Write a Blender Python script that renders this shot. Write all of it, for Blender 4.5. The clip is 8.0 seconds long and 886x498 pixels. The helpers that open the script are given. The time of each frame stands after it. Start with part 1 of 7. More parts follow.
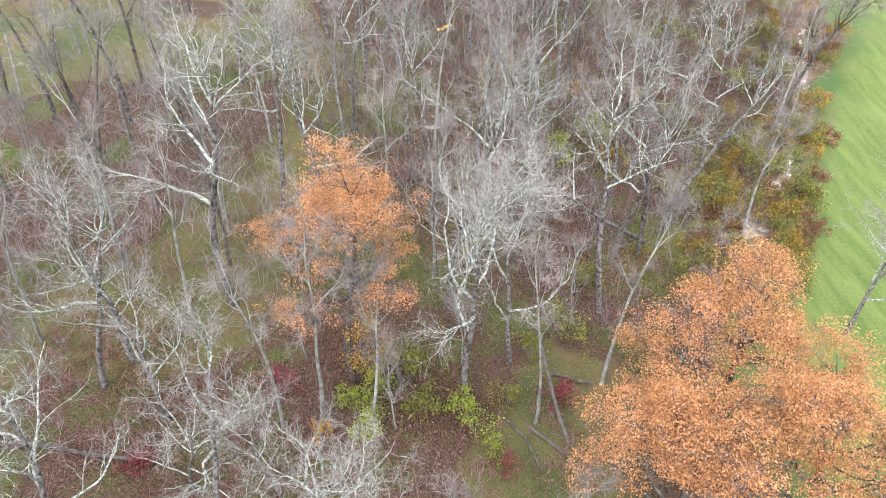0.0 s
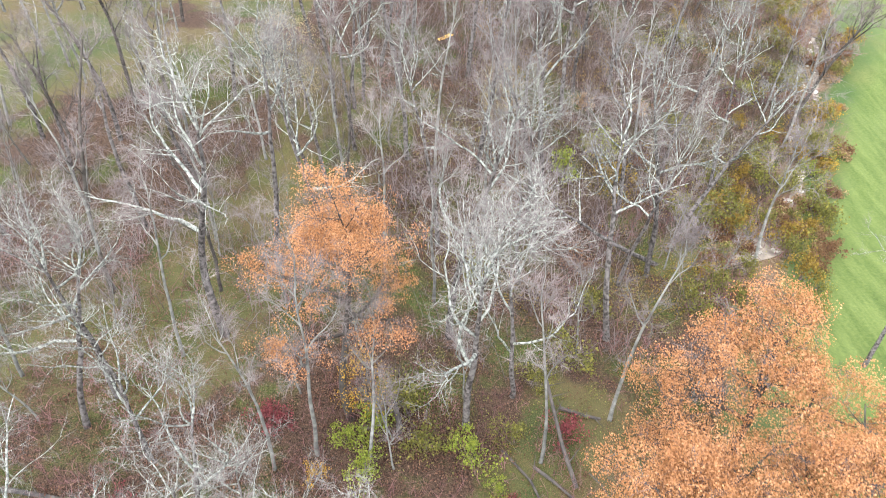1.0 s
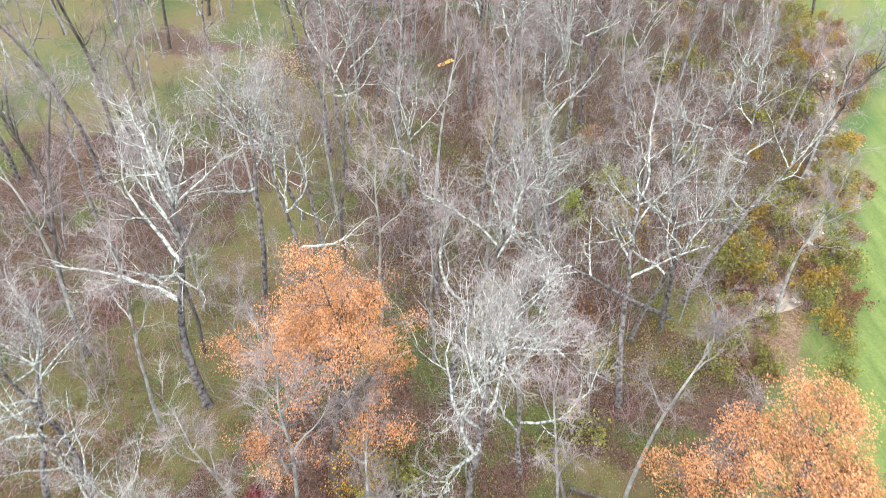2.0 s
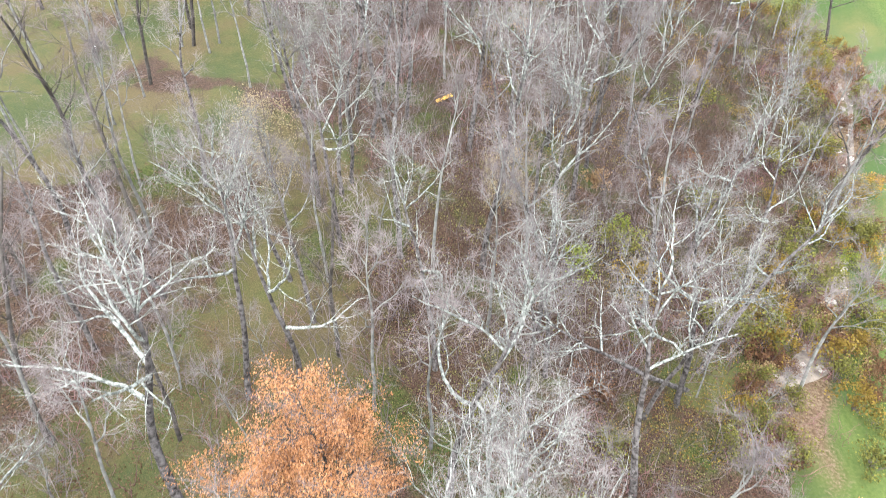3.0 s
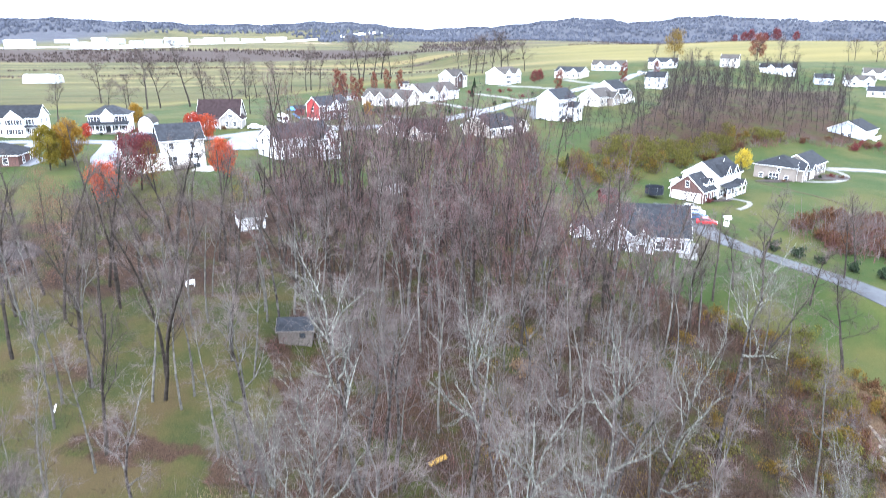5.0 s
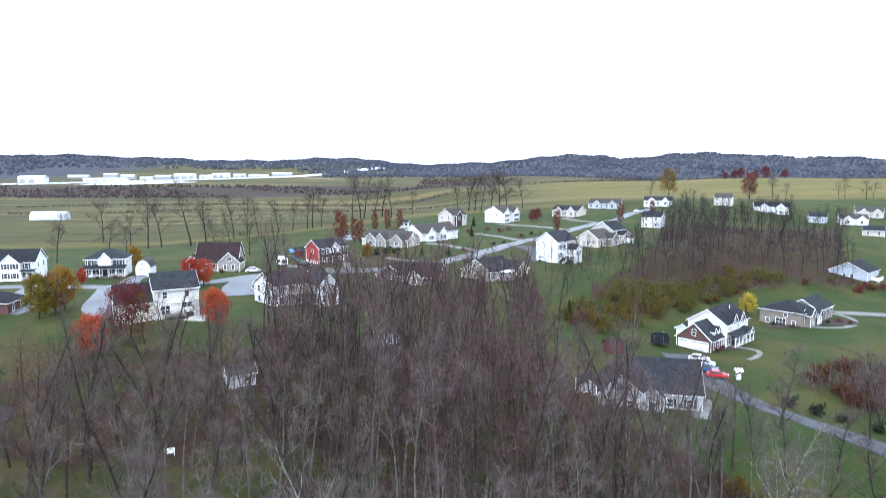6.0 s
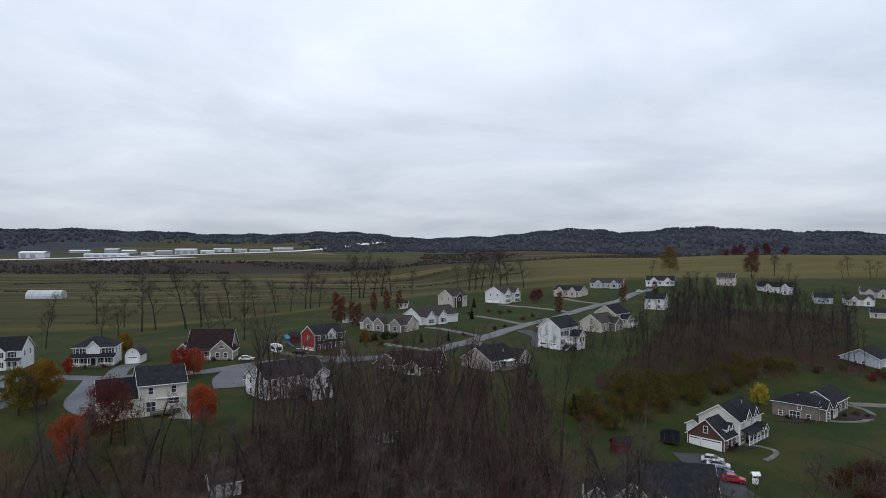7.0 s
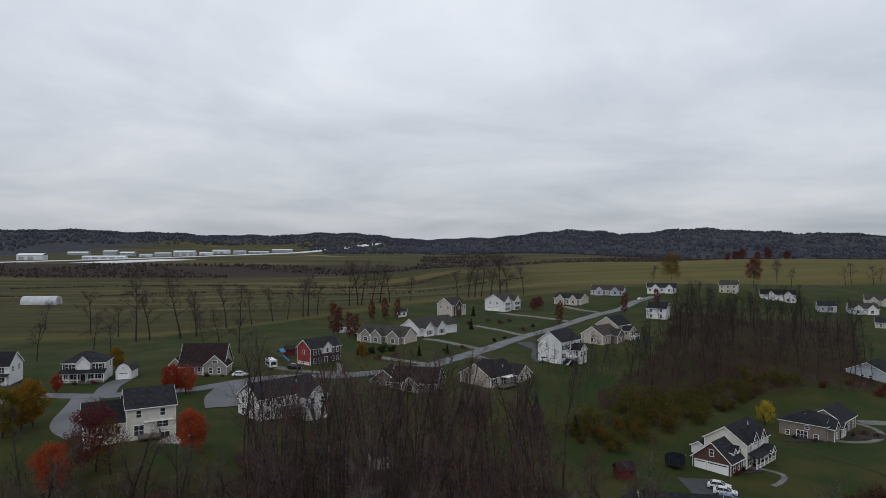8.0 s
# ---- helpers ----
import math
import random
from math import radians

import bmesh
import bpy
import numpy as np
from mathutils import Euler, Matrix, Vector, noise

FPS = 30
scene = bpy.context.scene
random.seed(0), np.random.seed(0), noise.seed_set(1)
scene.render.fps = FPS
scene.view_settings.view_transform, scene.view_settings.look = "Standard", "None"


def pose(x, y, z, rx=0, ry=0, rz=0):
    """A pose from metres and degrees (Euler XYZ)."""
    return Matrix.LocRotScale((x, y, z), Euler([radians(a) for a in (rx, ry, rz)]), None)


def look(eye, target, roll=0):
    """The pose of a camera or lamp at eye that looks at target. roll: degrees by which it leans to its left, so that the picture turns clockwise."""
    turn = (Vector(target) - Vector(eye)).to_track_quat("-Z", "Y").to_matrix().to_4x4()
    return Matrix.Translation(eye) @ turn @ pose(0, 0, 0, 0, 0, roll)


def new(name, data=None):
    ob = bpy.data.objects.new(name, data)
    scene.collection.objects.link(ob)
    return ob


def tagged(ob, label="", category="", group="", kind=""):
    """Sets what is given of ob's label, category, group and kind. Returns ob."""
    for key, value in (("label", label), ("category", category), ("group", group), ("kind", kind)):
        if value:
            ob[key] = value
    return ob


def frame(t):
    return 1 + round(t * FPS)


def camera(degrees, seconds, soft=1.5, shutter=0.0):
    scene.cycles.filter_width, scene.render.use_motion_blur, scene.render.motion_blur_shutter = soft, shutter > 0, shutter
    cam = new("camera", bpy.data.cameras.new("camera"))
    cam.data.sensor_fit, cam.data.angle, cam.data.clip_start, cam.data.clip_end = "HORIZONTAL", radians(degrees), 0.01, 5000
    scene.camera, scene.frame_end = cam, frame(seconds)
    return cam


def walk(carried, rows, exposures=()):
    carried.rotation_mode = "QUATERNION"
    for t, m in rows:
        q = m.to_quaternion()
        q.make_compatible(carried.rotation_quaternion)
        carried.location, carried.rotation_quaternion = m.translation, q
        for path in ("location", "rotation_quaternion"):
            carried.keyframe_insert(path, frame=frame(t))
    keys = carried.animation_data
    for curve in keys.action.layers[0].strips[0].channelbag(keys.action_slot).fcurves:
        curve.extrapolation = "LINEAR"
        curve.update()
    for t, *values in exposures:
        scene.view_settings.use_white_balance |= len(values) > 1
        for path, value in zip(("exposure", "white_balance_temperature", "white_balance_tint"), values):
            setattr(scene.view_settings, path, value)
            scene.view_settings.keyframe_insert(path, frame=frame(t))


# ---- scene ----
cam = camera(65.5, 8.0, 0.65, 0.35)
METRES, EYE, TILT, LEAN, TURN = 49.14, 43.875, -38.8, 0.0, 0.0
ROWS = [
    (0.0, 0.0, 0.0, 0.0, 0.0, 0.0, -0.0),
    (0.5, 0.001, 0.0212, 0.0156, 0.07, 0.01, -0.01),
    (1.0, 0.0015, 0.0525, 0.045, 0.11, -0.05, -0.0),
    (1.5, 0.0009, 0.09, 0.0914, 0.13, -0.15, -0.0),
    (3.0, -0.0038, 0.2346, 0.2606, -0.22, -0.32, -0.2),
    (3.5, 0.0002, 0.2722, 0.3207, -0.18, 3.86, -0.04),
    (4.0, 0.0052, 0.3043, 0.3845, -0.13, 9.74, 0.06),
    (4.5, 0.0091, 0.3356, 0.448, -0.13, 15.73, 0.1),
    (6.0, 0.0151, 0.3971, 0.6319, -0.13, 31.89, 0.11),
    (6.5, 0.0179, 0.4133, 0.6929, -0.12, 36.87, 0.07),
    (7.0, 0.0228, 0.4267, 0.7495, -0.11, 37.97, 0.05),
    (7.5, 0.0265, 0.4408, 0.8087, -0.14, 37.98, 0.03),
    (8.0, 0.0307, 0.454, 0.865, -0.16, 38.01, 0.01),
]
EXPOSURES = [(0.0, 3.62, 6050, 10), (1.5, 3.8, 6050, 10), (3.0, 3.85, 5950, 9), (4.0, 3.85, 5750, 12), (4.5, 3.75, 5600, 13), (5.0, 3.2, 5600, 12), (5.8, 2.45, 5500, 10), (6.2, 1.6, 5500, 12), (6.5, 0.58, 5500, 14), (7.0, 0.13, 6000, 11), (7.5, 0.0, 6200, 11), (8.0, -0.1, 6250, 11)]
walk(cam, [(t, pose(0, 0, EYE, TILT, LEAN, TURN) @ pose(METRES * x, METRES * y, METRES * z, 90 + pitch, roll, yaw)) for t, x, y, z, yaw, pitch, roll in ROWS], EXPOSURES)

# ---- overcast sky and a wide, weak sun ----
world = bpy.data.worlds.new("overcast")
scene.world = world
world.use_nodes = True
wn, wl = world.node_tree.nodes, world.node_tree.links
wn.clear()
w_out = wn.new("ShaderNodeOutputWorld")
w_bg = wn.new("ShaderNodeBackground")
w_sky = wn.new("ShaderNodeTexSky")
w_sky.sky_type = "NISHITA"
w_sky.sun_disc = False
w_sky.sun_elevation, w_sky.sun_rotation = radians(38), radians(200)
w_co = wn.new("ShaderNodeTexCoord")
w_sep = wn.new("ShaderNodeSeparateXYZ")
w_lift = wn.new("ShaderNodeMath")
w_lift.operation = "ADD"
w_lift.inputs[1].default_value = 0.16
w_top = wn.new("ShaderNodeMath")
w_top.operation = "MAXIMUM"
w_top.inputs[1].default_value = 0.05
w_deck = []
for axis_ in ("X", "Y"):
    d_ = wn.new("ShaderNodeMath")
    d_.operation = "DIVIDE"
    wl.new(w_sep.outputs[axis_], d_.inputs[0])
    wl.new(w_top.outputs[0], d_.inputs[1])
    w_deck.append(d_)
w_join = wn.new("ShaderNodeCombineXYZ")
wl.new(w_deck[0].outputs[0], w_join.inputs[0])
wl.new(w_deck[1].outputs[0], w_join.inputs[1])
wl.new(w_sep.outputs["Z"], w_lift.inputs[0])
wl.new(w_lift.outputs[0], w_top.inputs[0])
w_noise = wn.new("ShaderNodeTexNoise")
w_noise.inputs["Scale"].default_value = 0.75
w_noise.inputs["Detail"].default_value = 6.0
w_noise.inputs["Distortion"].default_value = 0.35
w_noise.inputs["Roughness"].default_value = 0.55
w_ramp = wn.new("ShaderNodeValToRGB")
w_ramp.color_ramp.elements[0].position, w_ramp.color_ramp.elements[0].color = 0.30, (0.60, 0.64, 0.69, 1)
w_ramp.color_ramp.elements[1].position, w_ramp.color_ramp.elements[1].color = 0.68, (0.92, 0.935, 0.955, 1)
w_low = wn.new("ShaderNodeMapRange")
w_low.inputs["From Min"].default_value, w_low.inputs["From Max"].default_value = 0.0, 0.26
w_low.inputs["To Min"].default_value, w_low.inputs["To Max"].default_value = 0.66, 1.06
w_mul = wn.new("ShaderNodeVectorMath")
w_mul.operation = "SCALE"
w_mix = wn.new("ShaderNodeMixRGB")
w_mix.inputs["Fac"].default_value = 0.94
w_dim = wn.new("ShaderNodeVectorMath")
w_dim.operation = "SCALE"
w_dim.inputs["Scale"].default_value = 0.10
wl.new(w_join.outputs[0], w_noise.inputs["Vector"])
wl.new(w_noise.outputs["Fac"], w_ramp.inputs["Fac"])
wl.new(w_co.outputs["Generated"], w_sep.inputs[0])
wl.new(w_sep.outputs["Z"], w_low.inputs["Value"])
wl.new(w_ramp.outputs["Color"], w_mul.inputs[0])
wl.new(w_low.outputs[0], w_mul.inputs["Scale"])
wl.new(w_sky.outputs["Color"], w_dim.inputs[0])
wl.new(w_dim.outputs[0], w_mix.inputs[1])
wl.new(w_mul.outputs[0], w_mix.inputs[2])
wl.new(w_mix.outputs[0], w_bg.inputs["Color"])
w_bg.inputs["Strength"].default_value = 1.0
wl.new(w_bg.outputs[0], w_out.inputs["Surface"])
sun_data = bpy.data.lights.new("sun", "SUN")
sun_data.energy, sun_data.angle, sun_data.color = 0.8, radians(35), (1.0, 0.97, 0.93)
sun = new("sun", sun_data)
sun.matrix_world = look((-60, -120, 140), (0, 0, 0))


# ---- materials ----
def material(name, dark, light, scale=4.0, rough=0.9, bump=0.0, fine=0.0, per_object=0.0, island=0.0, metal=0.0, spec=0.3, edge=0.18):
    """Two-tone noise surface with a finer grain, an optional relief and a tone of its own for each object or piece."""
    m = bpy.data.materials.new(name)
    m.use_nodes = True
    n, l = m.node_tree.nodes, m.node_tree.links
    b = n["Principled BSDF"]
    b.inputs["Roughness"].default_value, b.inputs["Metallic"].default_value = rough, metal
    b.inputs["Specular IOR Level"].default_value = spec
    co = n.new("ShaderNodeTexCoord")
    a = n.new("ShaderNodeTexNoise")
    a.inputs["Scale"].default_value, a.inputs["Detail"].default_value = scale, 5
    l.new(co.outputs["Object"], a.inputs["Vector"])
    r = n.new("ShaderNodeValToRGB")
    r.color_ramp.elements[0].position, r.color_ramp.elements[1].position = 0.5 - edge, 0.5 + edge
    r.color_ramp.elements[0].color, r.color_ramp.elements[1].color = (*dark, 1), (*light, 1)
    l.new(a.outputs["Fac"], r.inputs["Fac"])
    last = r.outputs["Color"]

    def tone(source, low, high, last):
        mr = n.new("ShaderNodeMapRange")
        mr.inputs["To Min"].default_value, mr.inputs["To Max"].default_value = low, high
        l.new(source, mr.inputs["Value"])
        s = n.new("ShaderNodeVectorMath")
        s.operation = "SCALE"
        l.new(last, s.inputs[0])
        l.new(mr.outputs[0], s.inputs["Scale"])
        return s.outputs[0]
    if fine:
        f = n.new("ShaderNodeTexNoise")
        f.inputs["Scale"].default_value, f.inputs["Detail"].default_value = scale * 14, 3
        l.new(co.outputs["Object"], f.inputs["Vector"])
        last = tone(f.outputs["Fac"], 1 - fine, 1 + fine, last)
    if per_object:
        oi = n.new("ShaderNodeObjectInfo")
        last = tone(oi.outputs["Random"], 1 - per_object, 1 + per_object, last)
    if island:
        g = n.new("ShaderNodeNewGeometry")
        last = tone(g.outputs["Random Per Island"], 1 - island, 1 + island, last)
    l.new(last, b.inputs["Base Color"])
    if bump:
        bp = n.new("ShaderNodeBump")
        bp.inputs["Strength"].default_value, bp.inputs["Distance"].default_value = bump, 0.05
        l.new(a.outputs["Fac"], bp.inputs["Height"])
        l.new(bp.outputs[0], b.inputs["Normal"])
    return m


def leafage(name, colours, rough=0.7):
    """Leaf colours spread over the single leaves."""
    m = bpy.data.materials.new(name)
    m.use_nodes = True
    n, l = m.node_tree.nodes, m.node_tree.links
    b = n["Principled BSDF"]
    b.inputs["Roughness"].default_value = rough
    b.inputs["Specular IOR Level"].default_value = 0.05
    g = n.new("ShaderNodeNewGeometry")
    co = n.new("ShaderNodeTexCoord")
    a = n.new("ShaderNodeTexNoise")
    a.inputs["Scale"].default_value, a.inputs["Detail"].default_value = 0.7, 2
    l.new(co.outputs["Object"], a.inputs["Vector"])
    add = n.new("ShaderNodeMath")
    add.operation = "MULTIPLY_ADD"
    add.inputs[1].default_value, add.inputs[2].default_value = 0.75, -0.24
    half = n.new("ShaderNodeMath")
    half.operation = "MULTIPLY_ADD"
    half.inputs[1].default_value = 0.72
    l.new(a.outputs["Fac"], add.inputs[0])
    l.new(g.outputs["Random Per Island"], half.inputs[0])
    l.new(add.outputs[0], half.inputs[2])
    r = n.new("ShaderNodeValToRGB")
    while len(r.color_ramp.elements) < len(colours):
        r.color_ramp.elements.new(0.5)
    for k, c in enumerate(colours):
        r.color_ramp.elements[k].position = k / (len(colours) - 1)
        r.color_ramp.elements[k].color = (*c, 1)
    l.new(half.outputs[0], r.inputs["Fac"])
    l.new(r.outputs["Color"], b.inputs["Base Color"])
    t = n.new("ShaderNodeBsdfTranslucent")
    l.new(r.outputs["Color"], t.inputs["Color"])
    mx = n.new("ShaderNodeMixShader")
    mx.inputs[0].default_value = 0.35
    out = n["Material Output"]
    l.new(b.outputs[0], mx.inputs[1])
    l.new(t.outputs[0], mx.inputs[2])
    l.new(mx.outputs[0], out.inputs["Surface"])
    return m


BARK_PALE = material("pale_bark", (0.046, 0.046, 0.039), (0.170, 0.171, 0.147), 4.5, 0.95, 0.5, 0.5, 0.15, edge=0.11, spec=0.05)
BARK_TRUNK = material("mauve_grey_trunk_bark", (0.016, 0.013, 0.011), (0.075, 0.066, 0.060), 3.2, 0.95, 0.6, 0.5, 0.2, edge=0.13, spec=0.05)
BARK_SOFT = material("soft_grey_bark", (0.04, 0.037, 0.033), (0.112, 0.106, 0.095), 2.4, 0.95, 0.4, 0.4, 0.2, edge=0.12, spec=0.05)
BARK_MID = material("mauve_grey_bark", (0.022, 0.018, 0.016), (0.10, 0.093, 0.084), 2.2, 0.95, 0.5, 0.5, 0.2, edge=0.13, spec=0.05)
BARK_GREY = material("grey_bark", (0.045, 0.042, 0.036), (0.12, 0.115, 0.10), 1.8, 0.95, 0.4, 0.25, 0.2, spec=0.05)
BARK_DARK = material("dark_bark", (0.018, 0.015, 0.012), (0.052, 0.044, 0.037), 1.8, 0.95, 0.4, 0.25, 0.2, spec=0.05)
TWIG_PALE = material("pale_twigs", (0.055, 0.046, 0.042), (0.115, 0.100, 0.090), 0.6, 0.95, 0, 0, 0.12, 0.3, spec=0.05)
TWIG_MAUVE = material("mauve_twigs", (0.055, 0.043, 0.039), (0.112, 0.091, 0.084), 0.6, 0.95, 0, 0, 0.2, 0.35, spec=0.05)
TWIG_DARK = material("dark_twigs", (0.042, 0.032, 0.029), (0.09, 0.072, 0.065), 0.6, 0.95, 0, 0, 0.2, 0.35, spec=0.05)
TWIG_RED = material("red_brown_twigs", (0.049, 0.024, 0.023), (0.112, 0.058, 0.054), 0.6, 0.95, 0, 0, 0.2, 0.35, spec=0.05)
LEAF_ORANGE = leafage("orange_oak_leaves", [(0.105, 0.046, 0.018), (0.185, 0.083, 0.033), (0.24, 0.114, 0.051), (0.31, 0.170, 0.086)])
LEAF_GOLD = leafage("golden_leaves", [(0.10, 0.052, 0.008), (0.19, 0.105, 0.014), (0.27, 0.165, 0.025)])
LEAF_RED = leafage("red_leaves", [(0.10, 0.013, 0.010), (0.24, 0.028, 0.016), (0.36, 0.06, 0.026)])
LEAF_MAROON = leafage("maroon_leaves", [(0.05, 0.011, 0.012), (0.095, 0.024, 0.025), (0.14, 0.042, 0.040)])
LEAF_ORANGERED = leafage("orange_red_leaves", [(0.15, 0.024, 0.010), (0.30, 0.05, 0.020), (0.40, 0.095, 0.035)])
LEAF_OLIVE = leafage("olive_leaves", [(0.03, 0.03, 0.008), (0.07, 0.066, 0.016), (0.14, 0.12, 0.024)])
LEAF_LIME = leafage("lime_leaves", [(0.05, 0.06, 0.010), (0.10, 0.115, 0.016), (0.17, 0.17, 0.03)])
LEAF_RUST = leafage("rust_leaves", [(0.030, 0.016, 0.009), (0.066, 0.033, 0.017), (0.115, 0.060, 0.028)])
LEAF_BRICK = leafage("brick_red_leaves", [(0.06, 0.02, 0.014), (0.115, 0.04, 0.028), (0.17, 0.068, 0.048)])
LEAF_TAN = leafage("pale_tan_leaves", [(0.09, 0.068, 0.036), (0.14, 0.11, 0.062), (0.19, 0.155, 0.09)])
LEAF_DRY = leafage("dry_grass_blades", [(0.05, 0.026, 0.012), (0.10, 0.06, 0.028), (0.16, 0.105, 0.055), (0.22, 0.16, 0.09)])
LEAF_OCHRE = leafage("ochre_leaves", [(0.055, 0.034, 0.008), (0.11, 0.072, 0.014), (0.17, 0.115, 0.023)])
LEAF_DARK = leafage("dark_evergreen", [(0.010, 0.016, 0.009), (0.022, 0.034, 0.018), (0.042, 0.058, 0.034)])
LEAF_SPRUCE = leafage("blue_spruce_needles", [(0.012, 0.022, 0.022), (0.03, 0.05, 0.05), (0.055, 0.08, 0.08)])
LEAF_UNDER = leafage("olive_undergrowth", [(0.030, 0.022, 0.010), (0.055, 0.046, 0.016), (0.085, 0.08, 0.024), (0.15, 0.13, 0.04)])
LEAF_UNDER_RED = leafage("rust_undergrowth", [(0.022, 0.011, 0.008), (0.05, 0.024, 0.016), (0.085, 0.043, 0.027), (0.13, 0.085, 0.055)])
SIDING_WHITE = material("white_siding", (0.56, 0.57, 0.575), (0.66, 0.67, 0.675), 0.7, 0.6, 0, 0.04, 0.04)
# white siding greyed: tree shade and haze on the near house painted in
SIDING_WHITE_SHADED = material("shaded_white_siding", (0.33, 0.34, 0.355), (0.42, 0.43, 0.445), 0.7, 0.6, 0, 0.05, 0.04)
SIDING_BEIGE = material("beige_siding", (0.36, 0.33, 0.285), (0.43, 0.395, 0.345), 0.7, 0.65, 0, 0.05, 0.06)
SIDING_CREAM = material("cream_siding", (0.52, 0.50, 0.45), (0.62, 0.60, 0.545), 0.7, 0.65, 0, 0.05, 0.04)
SIDING_TAN = material("tan_siding", (0.135, 0.115, 0.098), (0.175, 0.15, 0.13), 0.7, 0.65, 0, 0.06, 0.06)
SIDING_GREY = material("grey_siding", (0.28, 0.31, 0.35), (0.35, 0.38, 0.42), 0.7, 0.65, 0, 0.05, 0.06)
SIDING_RED = material("red_siding", (0.19, 0.022, 0.022), (0.25, 0.034, 0.03), 0.7, 0.65, 0, 0.06)
BRICK_WALL = material("brick", (0.062, 0.032, 0.027), (0.105, 0.056, 0.046), 3.0, 0.9, 0.2, 0.3)
BRICK_DARK = material("dark_brick", (0.032, 0.02, 0.019), (0.06, 0.036, 0.033), 3.0, 0.9, 0.2, 0.3)
STONE_WALL = material("grey_stone", (0.16, 0.15, 0.135), (0.29, 0.27, 0.245), 2.0, 0.9, 0.3, 0.3)
SHINGLE_GREY = material("grey_shingles", (0.013, 0.014, 0.0165), (0.024, 0.026, 0.030), 1.2, 0.95, 0.1, 0.25, 0.25, spec=0.1)
SHINGLE_BROWN = material("brown_shingles", (0.016, 0.0105, 0.011), (0.029, 0.0195, 0.020), 1.2, 0.95, 0.1, 0.25, 0.1, spec=0.1)
SHINGLE_TAUPE = material("taupe_shingles", (0.030, 0.027, 0.025), (0.052, 0.047, 0.043), 1.2, 0.95, 0.1, 0.25, 0.2, spec=0.1)
TRIM = material("white_trim", (0.70, 0.70, 0.69), (0.80, 0.80, 0.79), 2.0, 0.5, 0, 0.03)
GARAGE = material("white_garage_door", (0.72, 0.72, 0.71), (0.80, 0.80, 0.79), 1.0, 0.45, 0, 0.03)
SHUTTER = material("dark_shutter", (0.012, 0.013, 0.016), (0.022, 0.023, 0.027), 3.0, 0.6)
PANE = material("window_glass", (0.018, 0.022, 0.028), (0.045, 0.052, 0.06), 0.4, 0.08, spec=0.6)
DECKWOOD = material("weathered_deck", (0.07, 0.06, 0.05), (0.13, 0.115, 0.10), 3.0, 0.9, 0.2, 0.2)
ASPHALT = material("asphalt", (0.028, 0.030, 0.034), (0.052, 0.055, 0.060), 0.25, 0.85, 0.1, 0.18)
WET_ROAD = material("wet_pale_road", (0.06, 0.064, 0.072), (0.095, 0.10, 0.11), 0.12, 0.55, 0.0, 0.12)
CONCRETE = material("concrete", (0.085, 0.083, 0.077), (0.145, 0.14, 0.13), 0.5, 0.85, 0.1, 0.15)
RUNWAY = material("runway_concrete", (0.42, 0.43, 0.44), (0.55, 0.56, 0.57), 0.02, 0.45, 0, 0.1)
METAL_WHITE = material("white_metal_sheet", (0.42, 0.44, 0.47), (0.56, 0.58, 0.61), 0.3, 0.4, 0, 0.05, 0.25)
METAL_GREY = material("grey_metal_sheet", (0.22, 0.24, 0.26), (0.32, 0.34, 0.36), 0.3, 0.5, 0, 0.05)
STONE = material("pale_stream_stone", (0.08, 0.069, 0.055), (0.18, 0.16, 0.135), 2.2, 0.85, 0.4, 0.25, 0.15)
DEADWOOD = material("dead_wood", (0.012, 0.009, 0.008), (0.042, 0.034, 0.028), 2.0, 0.95, 0.4, 0.25)
MULCH = material("dark_mulch", (0.012, 0.009, 0.008), (0.03, 0.021, 0.018), 2.0, 0.95, 0.3, 0.3)
RUBBER = material("black_rubber", (0.008, 0.008, 0.009), (0.016, 0.016, 0.017), 4.0, 0.7)
YELLOW = material("yellow_plastic", (0.30, 0.17, 0.03), (0.38, 0.24, 0.05), 1.0, 0.5)
BLUE_PLASTIC = material("blue_plastic", (0.03, 0.14, 0.30), (0.05, 0.19, 0.38), 1.0, 0.4)
RED_PAINT = material("red_barn_paint", (0.066, 0.011, 0.010), (0.10, 0.017, 0.015), 1.5, 0.7, 0, 0.15)
WHITE_PLASTIC = material("white_plastic", (0.68, 0.68, 0.67), (0.78, 0.78, 0.77), 1.0, 0.4)
CHROME = material("bright_metal", (0.5, 0.5, 0.52), (0.6, 0.6, 0.62), 2.0, 0.25, metal=1.0)
LAMP_RED = material("red_lamp_lens", (0.25, 0.01, 0.01), (0.32, 0.015, 0.015), 2.0, 0.2)


def paint(name, c):
    return material(name, tuple(v * 0.9 for v in c), c, 1.0, 0.2, 0, 0, spec=0.6)


